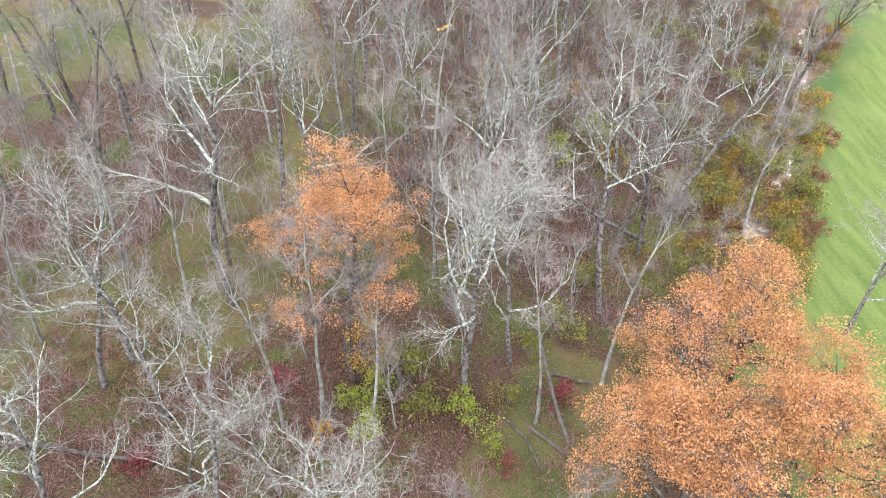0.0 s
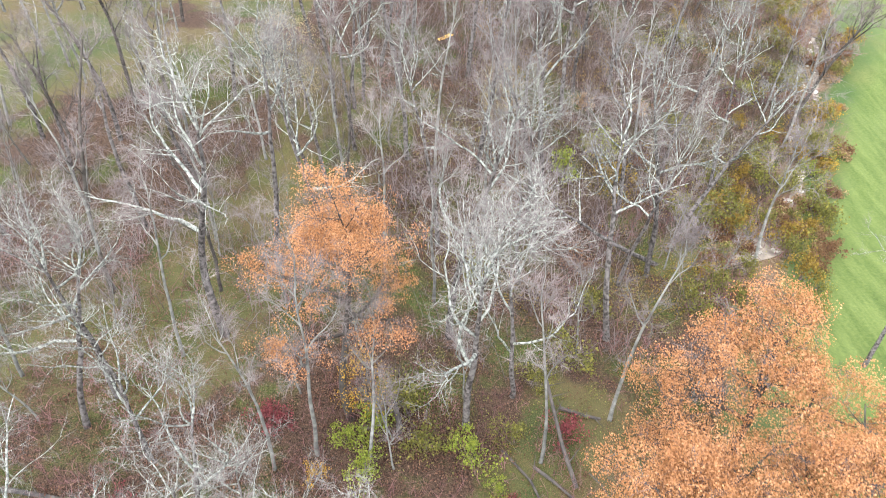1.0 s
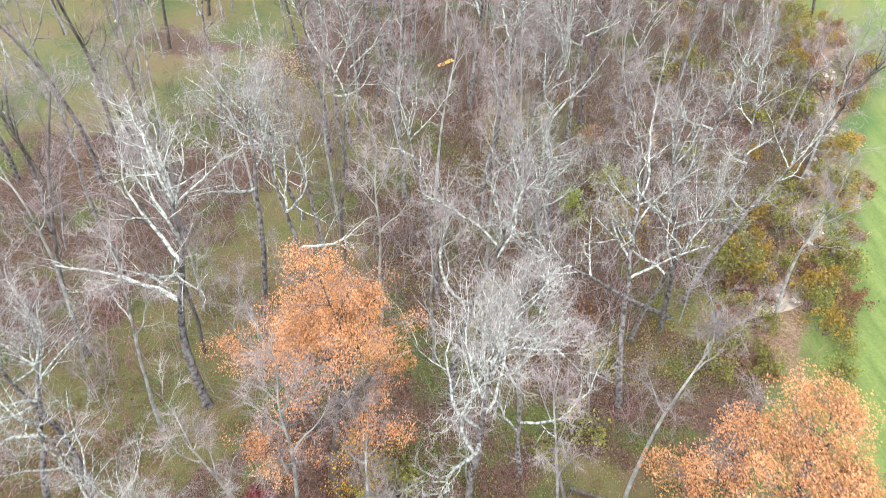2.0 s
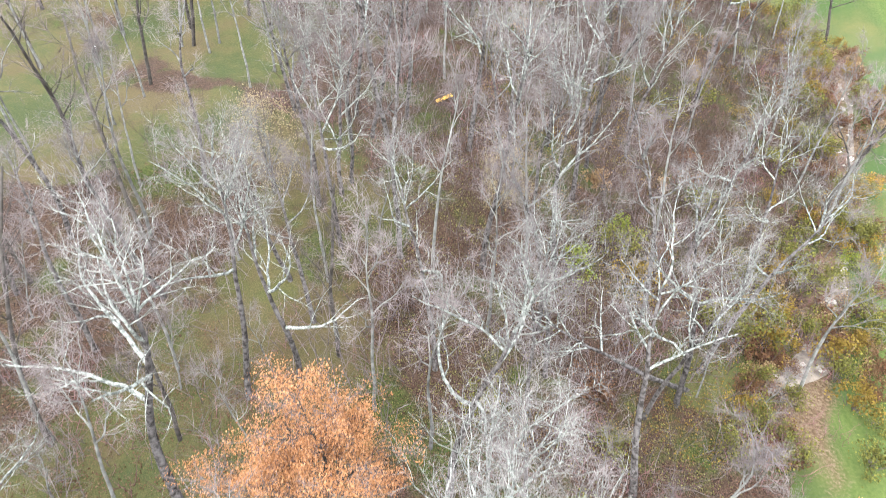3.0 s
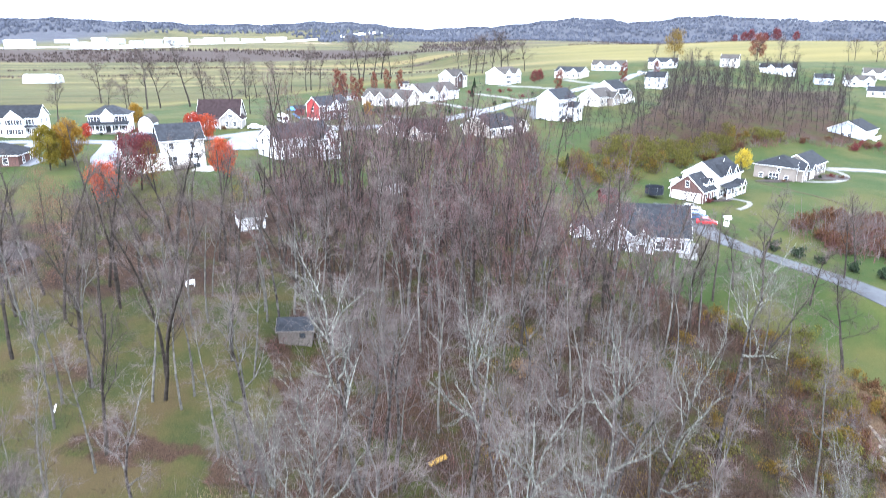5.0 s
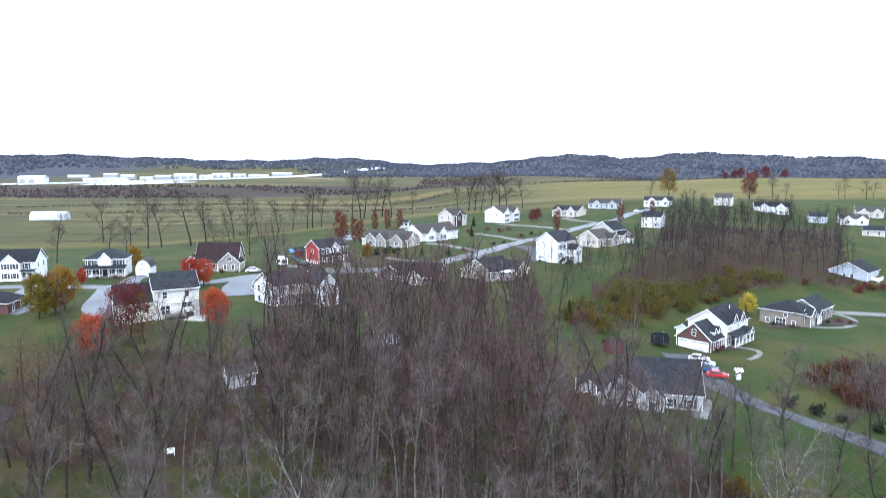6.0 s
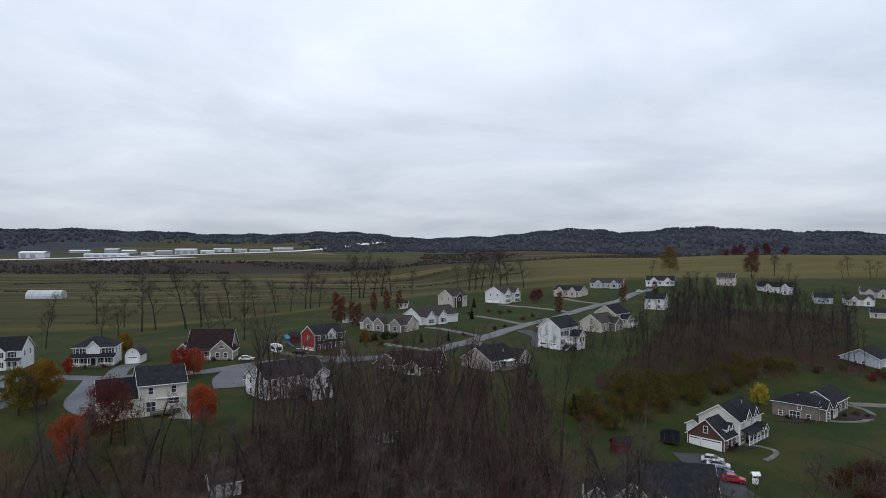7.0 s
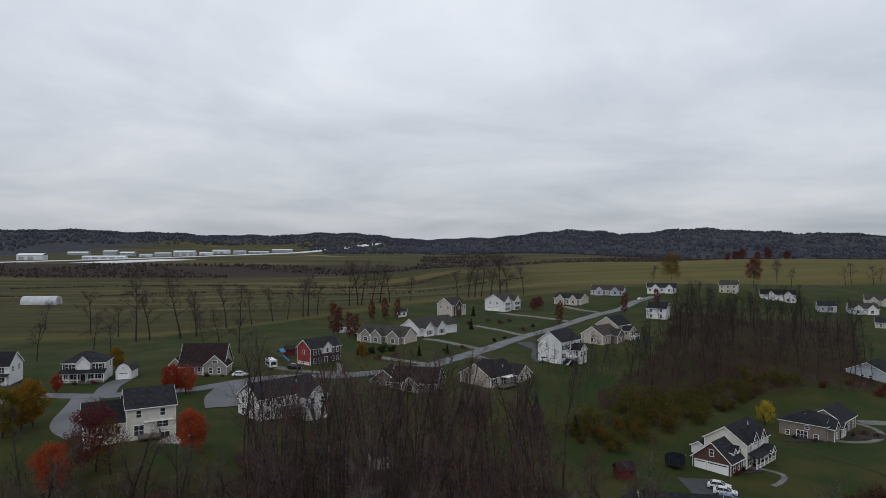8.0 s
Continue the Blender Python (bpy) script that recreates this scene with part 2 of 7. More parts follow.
# ---- lie of the land; the plan is drawn small, PLAN metres to its unit ----
PLAN = 1.17
VALLEY = [(-14, 37, 3.5), (-30, 30, 4.5), (-2.7, 29, 2), (7.7, 26.5, .6), (12, 38.5, .4), (32, 56, 0), (38, 71, .4), (52, 105, 2.3), (0, 78.6, 6.5), (-30, 107, 13),
          (-24, 79, 10), (40, 20, 0), (60, 60, 1), (90, 80, 2), (0, 0, 1), (-50, 0, 5), (-80, 80, 13), (0, 110, 10), (110, 130, 6)]
SLOPES = [(40.7, 132, 10.5), (59, 133, 8.7), (46, 144, 11.5), (53, 160, 11.4), (33, 154, 13.5), (-41.6, 149, 20), (-77, 192, 20), (80, 192, 11), (26, 218, 21), (35, 219, 20),
          (20, 198, 18.5), (-34, 218, 20.8), (-60, 130, 17), (-10, 150, 15), (130, 190, 10), (200, 250, 14), (160, 320, 20)]
FIELDS = [(-8, 265, 22), (54, 258, 22), (25, 350, 21), (60, 340, 23), (90, 370, 25), (130, 415, 29), (-230, 430, 16), (-150, 300, 17), (-60, 320, 17), (60, 640, 28),
          (160, 660, 33), (320, 660, 36), (520, 640, 36), (-60, 560, 16), (-300, 600, 16), (-600, 600, 15), (0, 900, 14), (300, 950, 22), (0, -300, 4), (500, 200, 14), (-500, 200, 16)]
SPOTS = np.array(VALLEY + SLOPES + FIELDS, float)
SPREAD = 18 + 0.10 * np.hypot(SPOTS[:, 0], SPOTS[:, 1])


def smooth(a, b, v):
    s = np.clip((np.asarray(v, float) - a) / (b - a), 0, 1)
    return s * s * (3 - 2 * s)


def land(x, y):
    """Height of the ground, for numbers or arrays."""
    x, y = np.asarray(x, float), np.asarray(y, float)
    d2 = (x[..., None] - SPOTS[:, 0]) ** 2 + (y[..., None] - SPOTS[:, 1]) ** 2
    w = (1 / (d2 / SPREAD ** 2 + 0.15)) ** 2
    z = (w * SPOTS[:, 2]).sum(-1) / w.sum(-1)
    r = np.hypot(x, y)
    # airfield plateau behind an earth bank
    plateau = smooth(690, 820, y + 0.10 * x) * (1 - smooth(-120, 120, x - 0.10 * (y - 800)))
    z = z * (1 - plateau) + 24 * plateau
    a = np.arctan2(x, y)
    ridge = np.interp(a, [-1.5, -0.58, -0.52, -0.42, -0.28, -0.12, -0.07, 0.01, 0.12, 0.18, 0.25, 0.32, 0.37, 0.41, 0.58, 1.5], [50, 62, 69, 62, 46, 62, 38, 32, 54, 74, 57, 73, 79, 59, 57, 50])
    ridge = ridge - 9 + 3 * np.sin(a * 63) + 2 * np.sin(a * 141 + 1)
    z = z + smooth(1500, 3000, r) * ridge
    z = z + 9 * smooth(800, 1400, r) * np.sin(x * 0.006 + 1) * np.cos(y * 0.005) * (1 - plateau)
    return z + 0.12 * np.sin(x * 0.31 + 1.3) * np.cos(y * 0.27) + 0.07 * np.sin(x * 0.83) * np.cos(y * 0.71 + 0.4)


def up(x, y, dz=0.0):
    return float(land(x, y)) + dz


# ---- building helpers ----
def mesh_of(name, verts, faces, mat, smooth_faces=False):
    """A mesh out of points on the plan."""
    verts = [tuple(c * PLAN for c in v) for v in verts]
    me = bpy.data.meshes.new(name)
    me.from_pydata(verts, [], faces)
    me.materials.append(mat)
    if smooth_faces:
        me.polygons.foreach_set("use_smooth", [True] * len(me.polygons))
    me.update()
    return me


def part(name, bm, mat, parent, label=""):
    """One mesh object out of a bmesh, under a thing or a part."""
    me = bpy.data.meshes.new(name)
    bmesh.ops.recalc_face_normals(bm, faces=bm.faces)
    bm.to_mesh(me)
    bm.free()
    me.materials.append(mat)
    ob = new(name, me)
    ob.parent = parent
    return tagged(ob, label)


def shared(name, me, parent, m=None, label=""):
    ob = new(name, me)
    ob.parent = parent
    if m is not None:
        ob.matrix_basis = m
    return tagged(ob, label, kind="stuff" if name in ("stemwork", "foliage") else "")


def thing(name, m, label, category, group="", kind=""):
    ob = new(name)
    ob.empty_display_size = 0.3
    m = m.copy()
    m.translation *= PLAN
    ob.matrix_world = m
    return tagged(ob, label, category, group, kind)


def box(bm, x0, x1, y0, y1, z0, z1):
    v = [bm.verts.new(p) for p in ((x0, y0, z0), (x1, y0, z0), (x1, y1, z0), (x0, y1, z0), (x0, y0, z1), (x1, y0, z1), (x1, y1, z1), (x0, y1, z1))]
    for f in ((0, 3, 2, 1), (4, 5, 6, 7), (0, 1, 5, 4), (1, 2, 6, 5), (2, 3, 7, 6), (3, 0, 4, 7)):
        bm.faces.new([v[i] for i in f])
    return bm


def prism(bm, outline, a, b, axis):
    """A flat outline of (across, height) drawn out from a to b along x or y."""
    def at(p, k):
        return (k, p[0], p[1]) if axis == "x" else (p[0], k, p[1])
    lo, hi = [bm.verts.new(at(p, a)) for p in outline], [bm.verts.new(at(p, b)) for p in outline]
    bm.faces.new(lo)
    bm.faces.new(hi[::-1])
    for i in range(len(outline)):
        j = (i + 1) % len(outline)
        bm.faces.new((lo[i], hi[i], hi[j], lo[j]))
    return bm


def rod(bm, p, q, r0, r1=None, sides=6):
    p, q = Vector(p), Vector(q)
    r1 = r0 if r1 is None else r1
    t = (q - p).to_track_quat("Z", "Y").to_matrix()
    ring = [[bm.verts.new(c + t @ Vector((math.cos(2 * math.pi * k / sides) * r, math.sin(2 * math.pi * k / sides) * r, 0))) for k in range(sides)] for c, r in ((p, r0), (q, r1))]
    for k in range(sides):
        j = (k + 1) % sides
        bm.faces.new((ring[0][k], ring[0][j], ring[1][j], ring[1][k]))
    bm.faces.new(ring[0][::-1])
    bm.faces.new(ring[1])
    return bm


# ---- ground ----
def creek(y):
    return np.interp(y, [-60, 20, 44, 56, 66, 79, 95, 112], [16, 21, 26.5, 33, 38, 44, 50, 53])


def fuzz(x, y, s):
    return np.sin(x * s + 1.7 * np.sin(y * s * 0.8)) * np.cos(y * s * 1.1 + 1.3 * np.sin(x * s * 0.6 + 2))


def lawnline(y):
    """Where the mown lawn begins beside the creek."""
    return np.interp(y, [20, 30, 41.5, 45, 50, 58.5, 74.6, 88, 110], [20, 22, 25, 27, 31.3, 37.5, 46.4, 56, 62])


def wooded(x, y):
    """How densely the wood covers the ground: 0 open, 1 full wood."""
    x, y = np.asarray(x, float), np.asarray(y, float)
    jig = 3.0 * fuzz(x, y, 0.13)
    right = np.where(y < 108, np.minimum(lawnline(y) - 1, 47), np.interp(y, [108, 120, 150, 165, 190], [46, 30, 23, 14, 8]))
    left = np.interp(y, [-60, 52, 66, 110, 150, 190], [-70, -60, -17, -22, -34, -36])
    top = 162 + 0.05 * x + 5 * fuzz(x, y, 0.21)
    near = smooth(0, 3, right - x + jig) * smooth(0, 3, x - left + jig) * smooth(0, 5, top - y + jig)
    belt = smooth(0, 6, x - np.interp(y, [170, 200, 220, 240, 330], [22, 37, 50, 60, 100]) + jig) * smooth(0, 6, 112 + 0.5 * (y - 205) - x + jig) * smooth(0, 6, y - np.interp(x, [24, 45, 57, 77, 84, 150], [173, 187, 198, 214, 223, 230]) + 0.6 * jig) * smooth(0, 8, 330 - y + jig)
    return np.maximum(near, belt)


def fieldline(x):
    return np.interp(x, [-800, -110, -60, 0, 60, 150, 260, 420], [255, 285, 350, 395, 405, 430, 440, 380])


def ground_sheet():
    def axis(lo, hi, step, far, grow):
        a = list(np.arange(lo, hi + step, step))
        s = step
        while a[-1] < far:
            s *= grow
            a.append(a[-1] + s)
        s = step
        while a[0] > -far:
            s *= grow
            a.insert(0, a[0] - s)
        return np.array(a)
    xs, ys = axis(-100, 124, 2.2, 4600, 1.08), axis(-20, 280, 2.2, 4600, 1.065)
    gx, gy = np.meshgrid(xs, ys)
    gz = land(gx, gy)
    nx, ny = len(xs), len(ys)
    k = np.arange(nx * ny).reshape(ny, nx)
    quads = np.stack([k[:-1, :-1], k[:-1, 1:], k[1:, 1:], k[1:, :-1]], -1).reshape(-1, 4)
    me = bpy.data.meshes.new("ground")
    me.from_pydata((np.stack([gx, gy, gz], -1) * PLAN).reshape(-1, 3).tolist(), [], quads.tolist())
    me.polygons.foreach_set("use_smooth", [True] * len(me.polygons))
    x, y = gx.ravel(), gy.ravel()
    r = np.hypot(x, y)
    litter = wooded(x, y)
    for cx, cy, rad, amount in ((-14, 46, 8, 0.9), (-21, 37, 7, 0.8), (-27, 30, 7, 0.5), (9, 29, 6, 0.95), (4, 24, 4, 0.7), (-17, 35, 5, 0.8), (-15.5, 47, 7, 0.6), (-12, 66, 9, 0.7), (8, 24, 4, 0.5), (20, 47, 5, 0.7), (-9, 48, 6, 0.5), (-4, 60, 4, 0.6)):
        litter = litter * (1 - amount * np.exp(-((x - cx) ** 2 + (y - cy) ** 2) / rad ** 2))
    for cx, cy, rx, ry, amount in ((-27, 77, 9, 3.0, 0.95), (-12, 75, 9, 3.5, 0.9), (-40, 88, 7, 5, 0.6), (-46, 112, 9, 6, 0.7), (-30, 100, 6, 4, 0.6)):
        litter = np.maximum(litter, amount * np.exp(-((x - cx) / rx) ** 2 - ((y - cy) / ry) ** 2))
    drifts = fuzz(x, y, 0.11) + 0.7 * fuzz(x + 31, y - 17, 0.27) + 0.4 * fuzz(x - 7, y, 0.61)
    litter = np.maximum(litter, 0.5 * smooth(0.0, 1.1, drifts) * smooth(0, 8, -8 - x) * smooth(56, 68, y) * (1 - smooth(138, 150, y + 0.25 * x)))
    litter = np.maximum(litter, 0.9 * smooth(0, 8, -18 - x) * smooth(100, 110, y) * (1 - smooth(128, 140, y - 0.2 * (x + 45) + 5 * fuzz(x, y, 0.12))))
    field = smooth(-5, 5, y - fieldline(x) + 3 * fuzz(x, y, 0.05)) * (1 - smooth(2100, 2400, r))
    side = np.abs(x - creek(y) + 1)
    bank = (1 - smooth(0.8, 2.6, side + 1.2 * fuzz(x, y, 0.5))) * smooth(34, 44, y) * (1 - smooth(98, 110, y))
    scrub = smooth(668, 690, y + 0.10 * x) * (1 - smooth(800, 830, y + 0.10 * x)) * (1 - smooth(-60, 60, x)) * (1.15 + 0.35 * fuzz(x, y, 0.012))
    scrub = np.maximum(scrub, smooth(700, 860, y) * smooth(-140, 20, x) * (0.55 + 0.4 * fuzz(x, y, 0.016)))
    scrub = np.maximum(scrub, 0.7 * np.exp(-((y - 600 - 0.12 * x - 18 * np.sin(x * 0.02)) / 9) ** 2) * (1 - smooth(-20, 60, x)))
    mown = smooth(-0.6, 1.6, x - lawnline(y) + 0.8 * fuzz(x, y, 0.7)) * (1 - smooth(108, 122, y))
    golden = np.maximum(smooth(20, 120, x), 0.8 * np.exp(-((y - fieldline(x) - 10 - 5 * fuzz(x, y, 0.03)) / 9) ** 2)) * smooth(-2, 6, y - fieldline(x)) * (1 - smooth(690, 760, y))
    dull = smooth(0, 14, 30 - x - 0.1 * y) * (1 - smooth(118, 136, y + 0.25 * x + 4 * fuzz(x, y, 0.1)))
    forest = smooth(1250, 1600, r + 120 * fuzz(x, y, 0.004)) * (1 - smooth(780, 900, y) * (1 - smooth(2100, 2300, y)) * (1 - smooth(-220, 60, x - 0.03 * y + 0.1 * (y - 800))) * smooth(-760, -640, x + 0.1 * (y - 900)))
    for name, chans in (("cover", (litter, field, bank)), ("far_cover", (np.clip(scrub, 0, 1), forest, np.maximum(dull, golden)))):
        at = me.color_attributes.new(name, "FLOAT_COLOR", "POINT")
        at.data.foreach_set("color", np.stack([*chans, mown], -1).ravel().astype(np.float32))
    m = bpy.data.materials.new("ground_cover")
    m.use_nodes = True
    n, l = m.node_tree.nodes, m.node_tree.links
    b = n["Principled BSDF"]
    b.inputs["Roughness"].default_value = 0.95
    b.inputs["Specular IOR Level"].default_value = 0.07
    co = n.new("ShaderNodeTexCoord")

    def noisy(scale, detail=4, rough=0.6, stretch=None):
        t = n.new("ShaderNodeTexNoise")
        t.inputs["Scale"].default_value, t.inputs["Detail"].default_value, t.inputs["Roughness"].default_value = scale, detail, rough
        if stretch:
            mp = n.new("ShaderNodeMapping")
            mp.inputs["Scale"].default_value = stretch
            l.new(co.outputs["Object"], mp.inputs["Vector"])
            l.new(mp.outputs[0], t.inputs["Vector"])
        else:
            l.new(co.outputs["Object"], t.inputs["Vector"])
        return t.outputs["Fac"]

    def ramp(fac, *stops):
        r_ = n.new("ShaderNodeValToRGB")
        while len(r_.color_ramp.elements) < len(stops):
            r_.color_ramp.elements.new(0.5)
        for e, (p, c) in zip(r_.color_ramp.elements, stops):
            e.position, e.color = p, (*c, 1)
        l.new(fac, r_.inputs["Fac"])
        return r_.outputs["Color"]

    def mixed(fac, a, b_, mode="MIX"):
        x_ = n.new("ShaderNodeMixRGB")
        x_.blend_type = mode
        if isinstance(fac, float):
            x_.inputs[0].default_value = fac
        else:
            l.new(fac, x_.inputs[0])
        l.new(a, x_.inputs[1])
        l.new(b_, x_.inputs[2])
        return x_.outputs[0]

    def frayed(fac, fray, amount):
        """A cover's edge broken up by a noise."""
        a = n.new("ShaderNodeMath")
        a.operation = "MULTIPLY_ADD"
        a.inputs[1].default_value = amount
        l.new(fray, a.inputs[0])
        l.new(fac, a.inputs[2])
        s = n.new("ShaderNodeMapRange")
        s.interpolation_type = "SMOOTHSTEP"
        s.inputs["From Min"].default_value, s.inputs["From Max"].default_value = amount * 0.5 + 0.25, amount * 0.5 + 0.75
        l.new(a.outputs[0], s.inputs["Value"])
        return s.outputs[0]
    c1, c2 = n.new("ShaderNodeVertexColor"), n.new("ShaderNodeVertexColor")
    c1.layer_name, c2.layer_name = "cover", "far_cover"
    s1, s2 = n.new("ShaderNodeSeparateColor"), n.new("ShaderNodeSeparateColor")
    l.new(c1.outputs[0], s1.inputs[0])
    l.new(c2.outputs[0], s2.inputs[0])
    big, mid, small, tiny = noisy(0.06), noisy(0.45, 6, 0.65), noisy(4.0, 5, 0.7), noisy(11.0, 3, 0.8)
    lawn = mixed(mid, ramp(big, (0.41, (0.014, 0.029, 0.007)), (0.5, (0.026, 0.034, 0.009)), (0.60, (0.050, 0.044, 0.014))), ramp(small, (0.34, (0.016, 0.025, 0.007)), (0.66, (0.039, 0.045, 0.014))))
    stripes = noisy(0.55, 4, 0.6, (1.6, 0.16, 1.0))
    fresh = mixed(0.5, ramp(stripes, (0.36, (0.024, 0.032, 0.007)), (0.64, (0.057, 0.066, 0.018))), ramp(small, (0.36, (0.019, 0.032, 0.007)), (0.64, (0.046, 0.058, 0.014))))
    lawn = mixed(c1.outputs["Alpha"], lawn, fresh)
    rough_grass = mixed(0.4, ramp(noisy(0.11, 6, 0.62), (0.40, (0.018, 0.024, 0.008)), (0.5, (0.037, 0.033, 0.012)), (0.60, (0.047, 0.031, 0.016))), ramp(tiny, (0.42, (0.007, 0.010, 0.003)), (0.52, (0.028, 0.029, 0.009)), (0.60, (0.070, 0.056, 0.022))))
    lawn = mixed(s2.outputs[2], lawn, rough_grass)
    leafy = mixed(0.5, ramp(small, (0.38, (0.0075, 0.0042, 0.0036)), (0.62, (0.042, 0.0235, 0.0155))), ramp(tiny, (0.43, (0.004, 0.0025, 0.002)), (0.51, (0.026, 0.0155, 0.010)), (0.59, (0.072, 0.047, 0.030))))
    mossy = mixed(0.5, ramp(small, (0.38, (0.008, 0.011, 0.003)), (0.62, (0.034, 0.042, 0.010))), ramp(tiny, (0.42, (0.005, 0.007, 0.002)), (0.52, (0.026, 0.032, 0.008)), (0.60, (0.066, 0.054, 0.020))))
    leafy = mixed(ramp(noisy(0.13, 5, 0.65), (0.49, (0, 0, 0)), (0.62, (1, 1, 1))), leafy, mossy)
    bands = noisy(0.02, 3, 0.5, (0.25, 2.2, 1.0))
    crop = mixed(0.25, ramp(bands, (0.38, (0.018, 0.026, 0.009)), (0.46, (0.052, 0.044, 0.017)), (0.53, (0.030, 0.036, 0.012)), (0.62, (0.105, 0.080, 0.033))), ramp(big, (0.3, (0.022, 0.026, 0.007)), (0.7, (0.06, 0.048, 0.017))))
    ripe = mixed(mid, ramp(bands, (0.35, (0.064, 0.058, 0.017)), (0.65, (0.122, 0.100, 0.034))), ramp(small, (0.3, (0.048, 0.044, 0.013)), (0.7, (0.09, 0.076, 0.023))))
    crop = mixed(s2.outputs[2], crop, ripe)
    soil = ramp(small, (0.3, (0.022, 0.013, 0.007)), (0.5, (0.052, 0.033, 0.018)), (0.7, (0.10, 0.075, 0.05)))
    brush = mixed(big, ramp(mid, (0.3, (0.016, 0.0115, 0.0105)), (0.7, (0.045, 0.033, 0.028))), ramp(small, (0.3, (0.015, 0.011, 0.010)), (0.7, (0.044, 0.033, 0.027))))
    # wooded hill ground; distance haze is painted in as the blue-grey tint
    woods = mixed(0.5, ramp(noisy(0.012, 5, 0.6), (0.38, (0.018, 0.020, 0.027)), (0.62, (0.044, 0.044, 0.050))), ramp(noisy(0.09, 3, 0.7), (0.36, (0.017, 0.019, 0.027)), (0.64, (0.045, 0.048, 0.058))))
    col = mixed(frayed(frayed(s1.outputs[0], noisy(0.16, 4, 0.6), 1.1), mid, 0.7), lawn, leafy)
    col = mixed(frayed(s1.outputs[1], mid, 0.3), col, crop)
    col = mixed(frayed(s1.outputs[2], small, 0.8), col, soil)
    col = mixed(frayed(s2.outputs[0], mid, 0.8), col, brush)
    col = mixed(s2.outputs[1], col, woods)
    l.new(col, b.inputs["Base Color"])
    bp = n.new("ShaderNodeBump")
    bp.inputs["Strength"].default_value, bp.inputs["Distance"].default_value = 0.5, 0.12
    l.new(small, bp.inputs["Height"])
    l.new(bp.outputs[0], b.inputs["Normal"])
    me.materials.append(m)
    ob = new("ground", me)
    return tagged(ob, "rolling autumn ground of lawns, leaf litter and fields", "ground", kind="structure")


ground_sheet()


def resample(points, step):
    """A smooth line through the given bends, with points every step."""
    p = np.array(points, float)
    d = np.concatenate([[0], np.cumsum(np.hypot(*np.diff(p, axis=0).T))])
    k = max(2, int(d[-1] / step))
    s = np.linspace(0, d[-1], k + 1)
    q = np.stack([np.interp(s, d, p[:, i]) for i in (0, 1)], -1)
    for _ in range(3):
        q[1:-1] = (q[:-2] + 2 * q[1:-1] + q[2:]) / 4
    return q


def strip(name, points, width, mat, label, category, dz=0.07, kind="structure", step=2.0):
    """A paved strip with thickness that follows the ground; width is one number or one for each bend."""
    q = resample(points, step)
    t = np.gradient(q, axis=0)
    t /= np.linalg.norm(t, axis=1)[:, None]
    nrm = np.stack([-t[:, 1], t[:, 0]], -1)
    ws = np.full(len(q), width) if np.isscalar(width) else np.interp(np.linspace(0, 1, len(q)), np.linspace(0, 1, len(width)), width)
    verts, faces, across = [], [], 5
    for c, nn, w in zip(q, nrm, ws):
        for j in range(across):
            x, y = c + nn * w * (j / (across - 1) - 0.5)
            verts.append((x, y, up(x, y, dz)))
        for j in (across - 1, 0):
            x, y, z = verts[-across + j] if j else verts[-across - 1]
            verts.append((x, y, z - 0.5))
    k = across + 2
    for i in range(len(q) - 1):
        for j in range(k):
            a, b = i * k + j, i * k + (j + 1) % k
            faces.append((a, a + k, b + k, b))
    ob = new(name, mesh_of(name, verts, faces, mat, False))
    return tagged(ob, label, category, kind=kind)


LANE = [(-150, 176), (-94, 187), (-75, 185), (-55, 192), (-40, 203), (-22, 205), (-2, 220), (13, 241), (29, 266), (50, 298), (66, 322), (82, 342), (96, 366), (120, 400)]
strip("road", LANE, 4.5, WET_ROAD, "wet pale asphalt lane winding between the houses", "road", 0.10)
strip("driveway", [(46, 158), (46.5, 150), (46.5, 142), (50, 135.5), (54.5, 131), (59, 126.5), (63, 121), (70, 112), (84, 98)], [7, 7, 5, 3.8, 3.6, 3.6, 3.6, 3.6, 3.6], ASPHALT, "dark asphalt driveway curving up to the brick house", "driveway", 0.08)
strip("driveway", [(-75, 186), (-71, 175), (-68, 165), (-62, 160)], [5.5, 6, 7, 7], WET_ROAD, "wet pale driveway beside the white house", "driveway", 0.08)
strip("driveway", [(-93, 186), (-90, 175), (-85, 164), (-80, 163)], [4, 4, 6, 6], WET_ROAD, "wet pale driveway beside the low brick house", "driveway", 0.08)
strip("driveway", [(-47, 196), (-46, 186), (-43, 179)], [6, 8, 8], WET_ROAD, "wet pale driveway of the large white house", "driveway", 0.13)
strip("driveway", [(-72, 187), (-75, 196), (-75, 202)], 4.5, WET_ROAD, "wet pale driveway leading to the small barn garage", "driveway", 0.13)
strip("driveway", [(-20, 207), (-30, 209), (-38, 212), (-44, 217)], 3, CONCRETE, "pale driveway in front of the red house", "driveway", 0.13)
strip("path", [(-24, 208), (-24.5, 214), (-26, 221)], 1.6, CONCRETE, "pale concrete path to the red house's door", "path", 0.13)
strip("driveway", [(-2, 222), (-10, 226), (-16, 230)], 2.8, CONCRETE, "pale driveway branching off the lane", "driveway", 0.13)
strip("driveway", [(13, 243), (0, 255), (-4, 258)], 2.6, CONCRETE, "pale driveway of the beige house", "driveway", 0.13)
strip("driveway", [(29, 268), (20, 285), (14, 295)], 2.8, CONCRETE, "pale driveway crossing the lawn", "driveway", 0.13)
strip("driveway", [(52, 300), (36, 325), (27, 343)], 2.8, CONCRETE, "pale driveway of the white house", "driveway", 0.13)
strip("driveway", [(70, 325), (60, 345), (58, 355)], 3, CONCRETE, "pale driveway far up the lane", "driveway", 0.13)
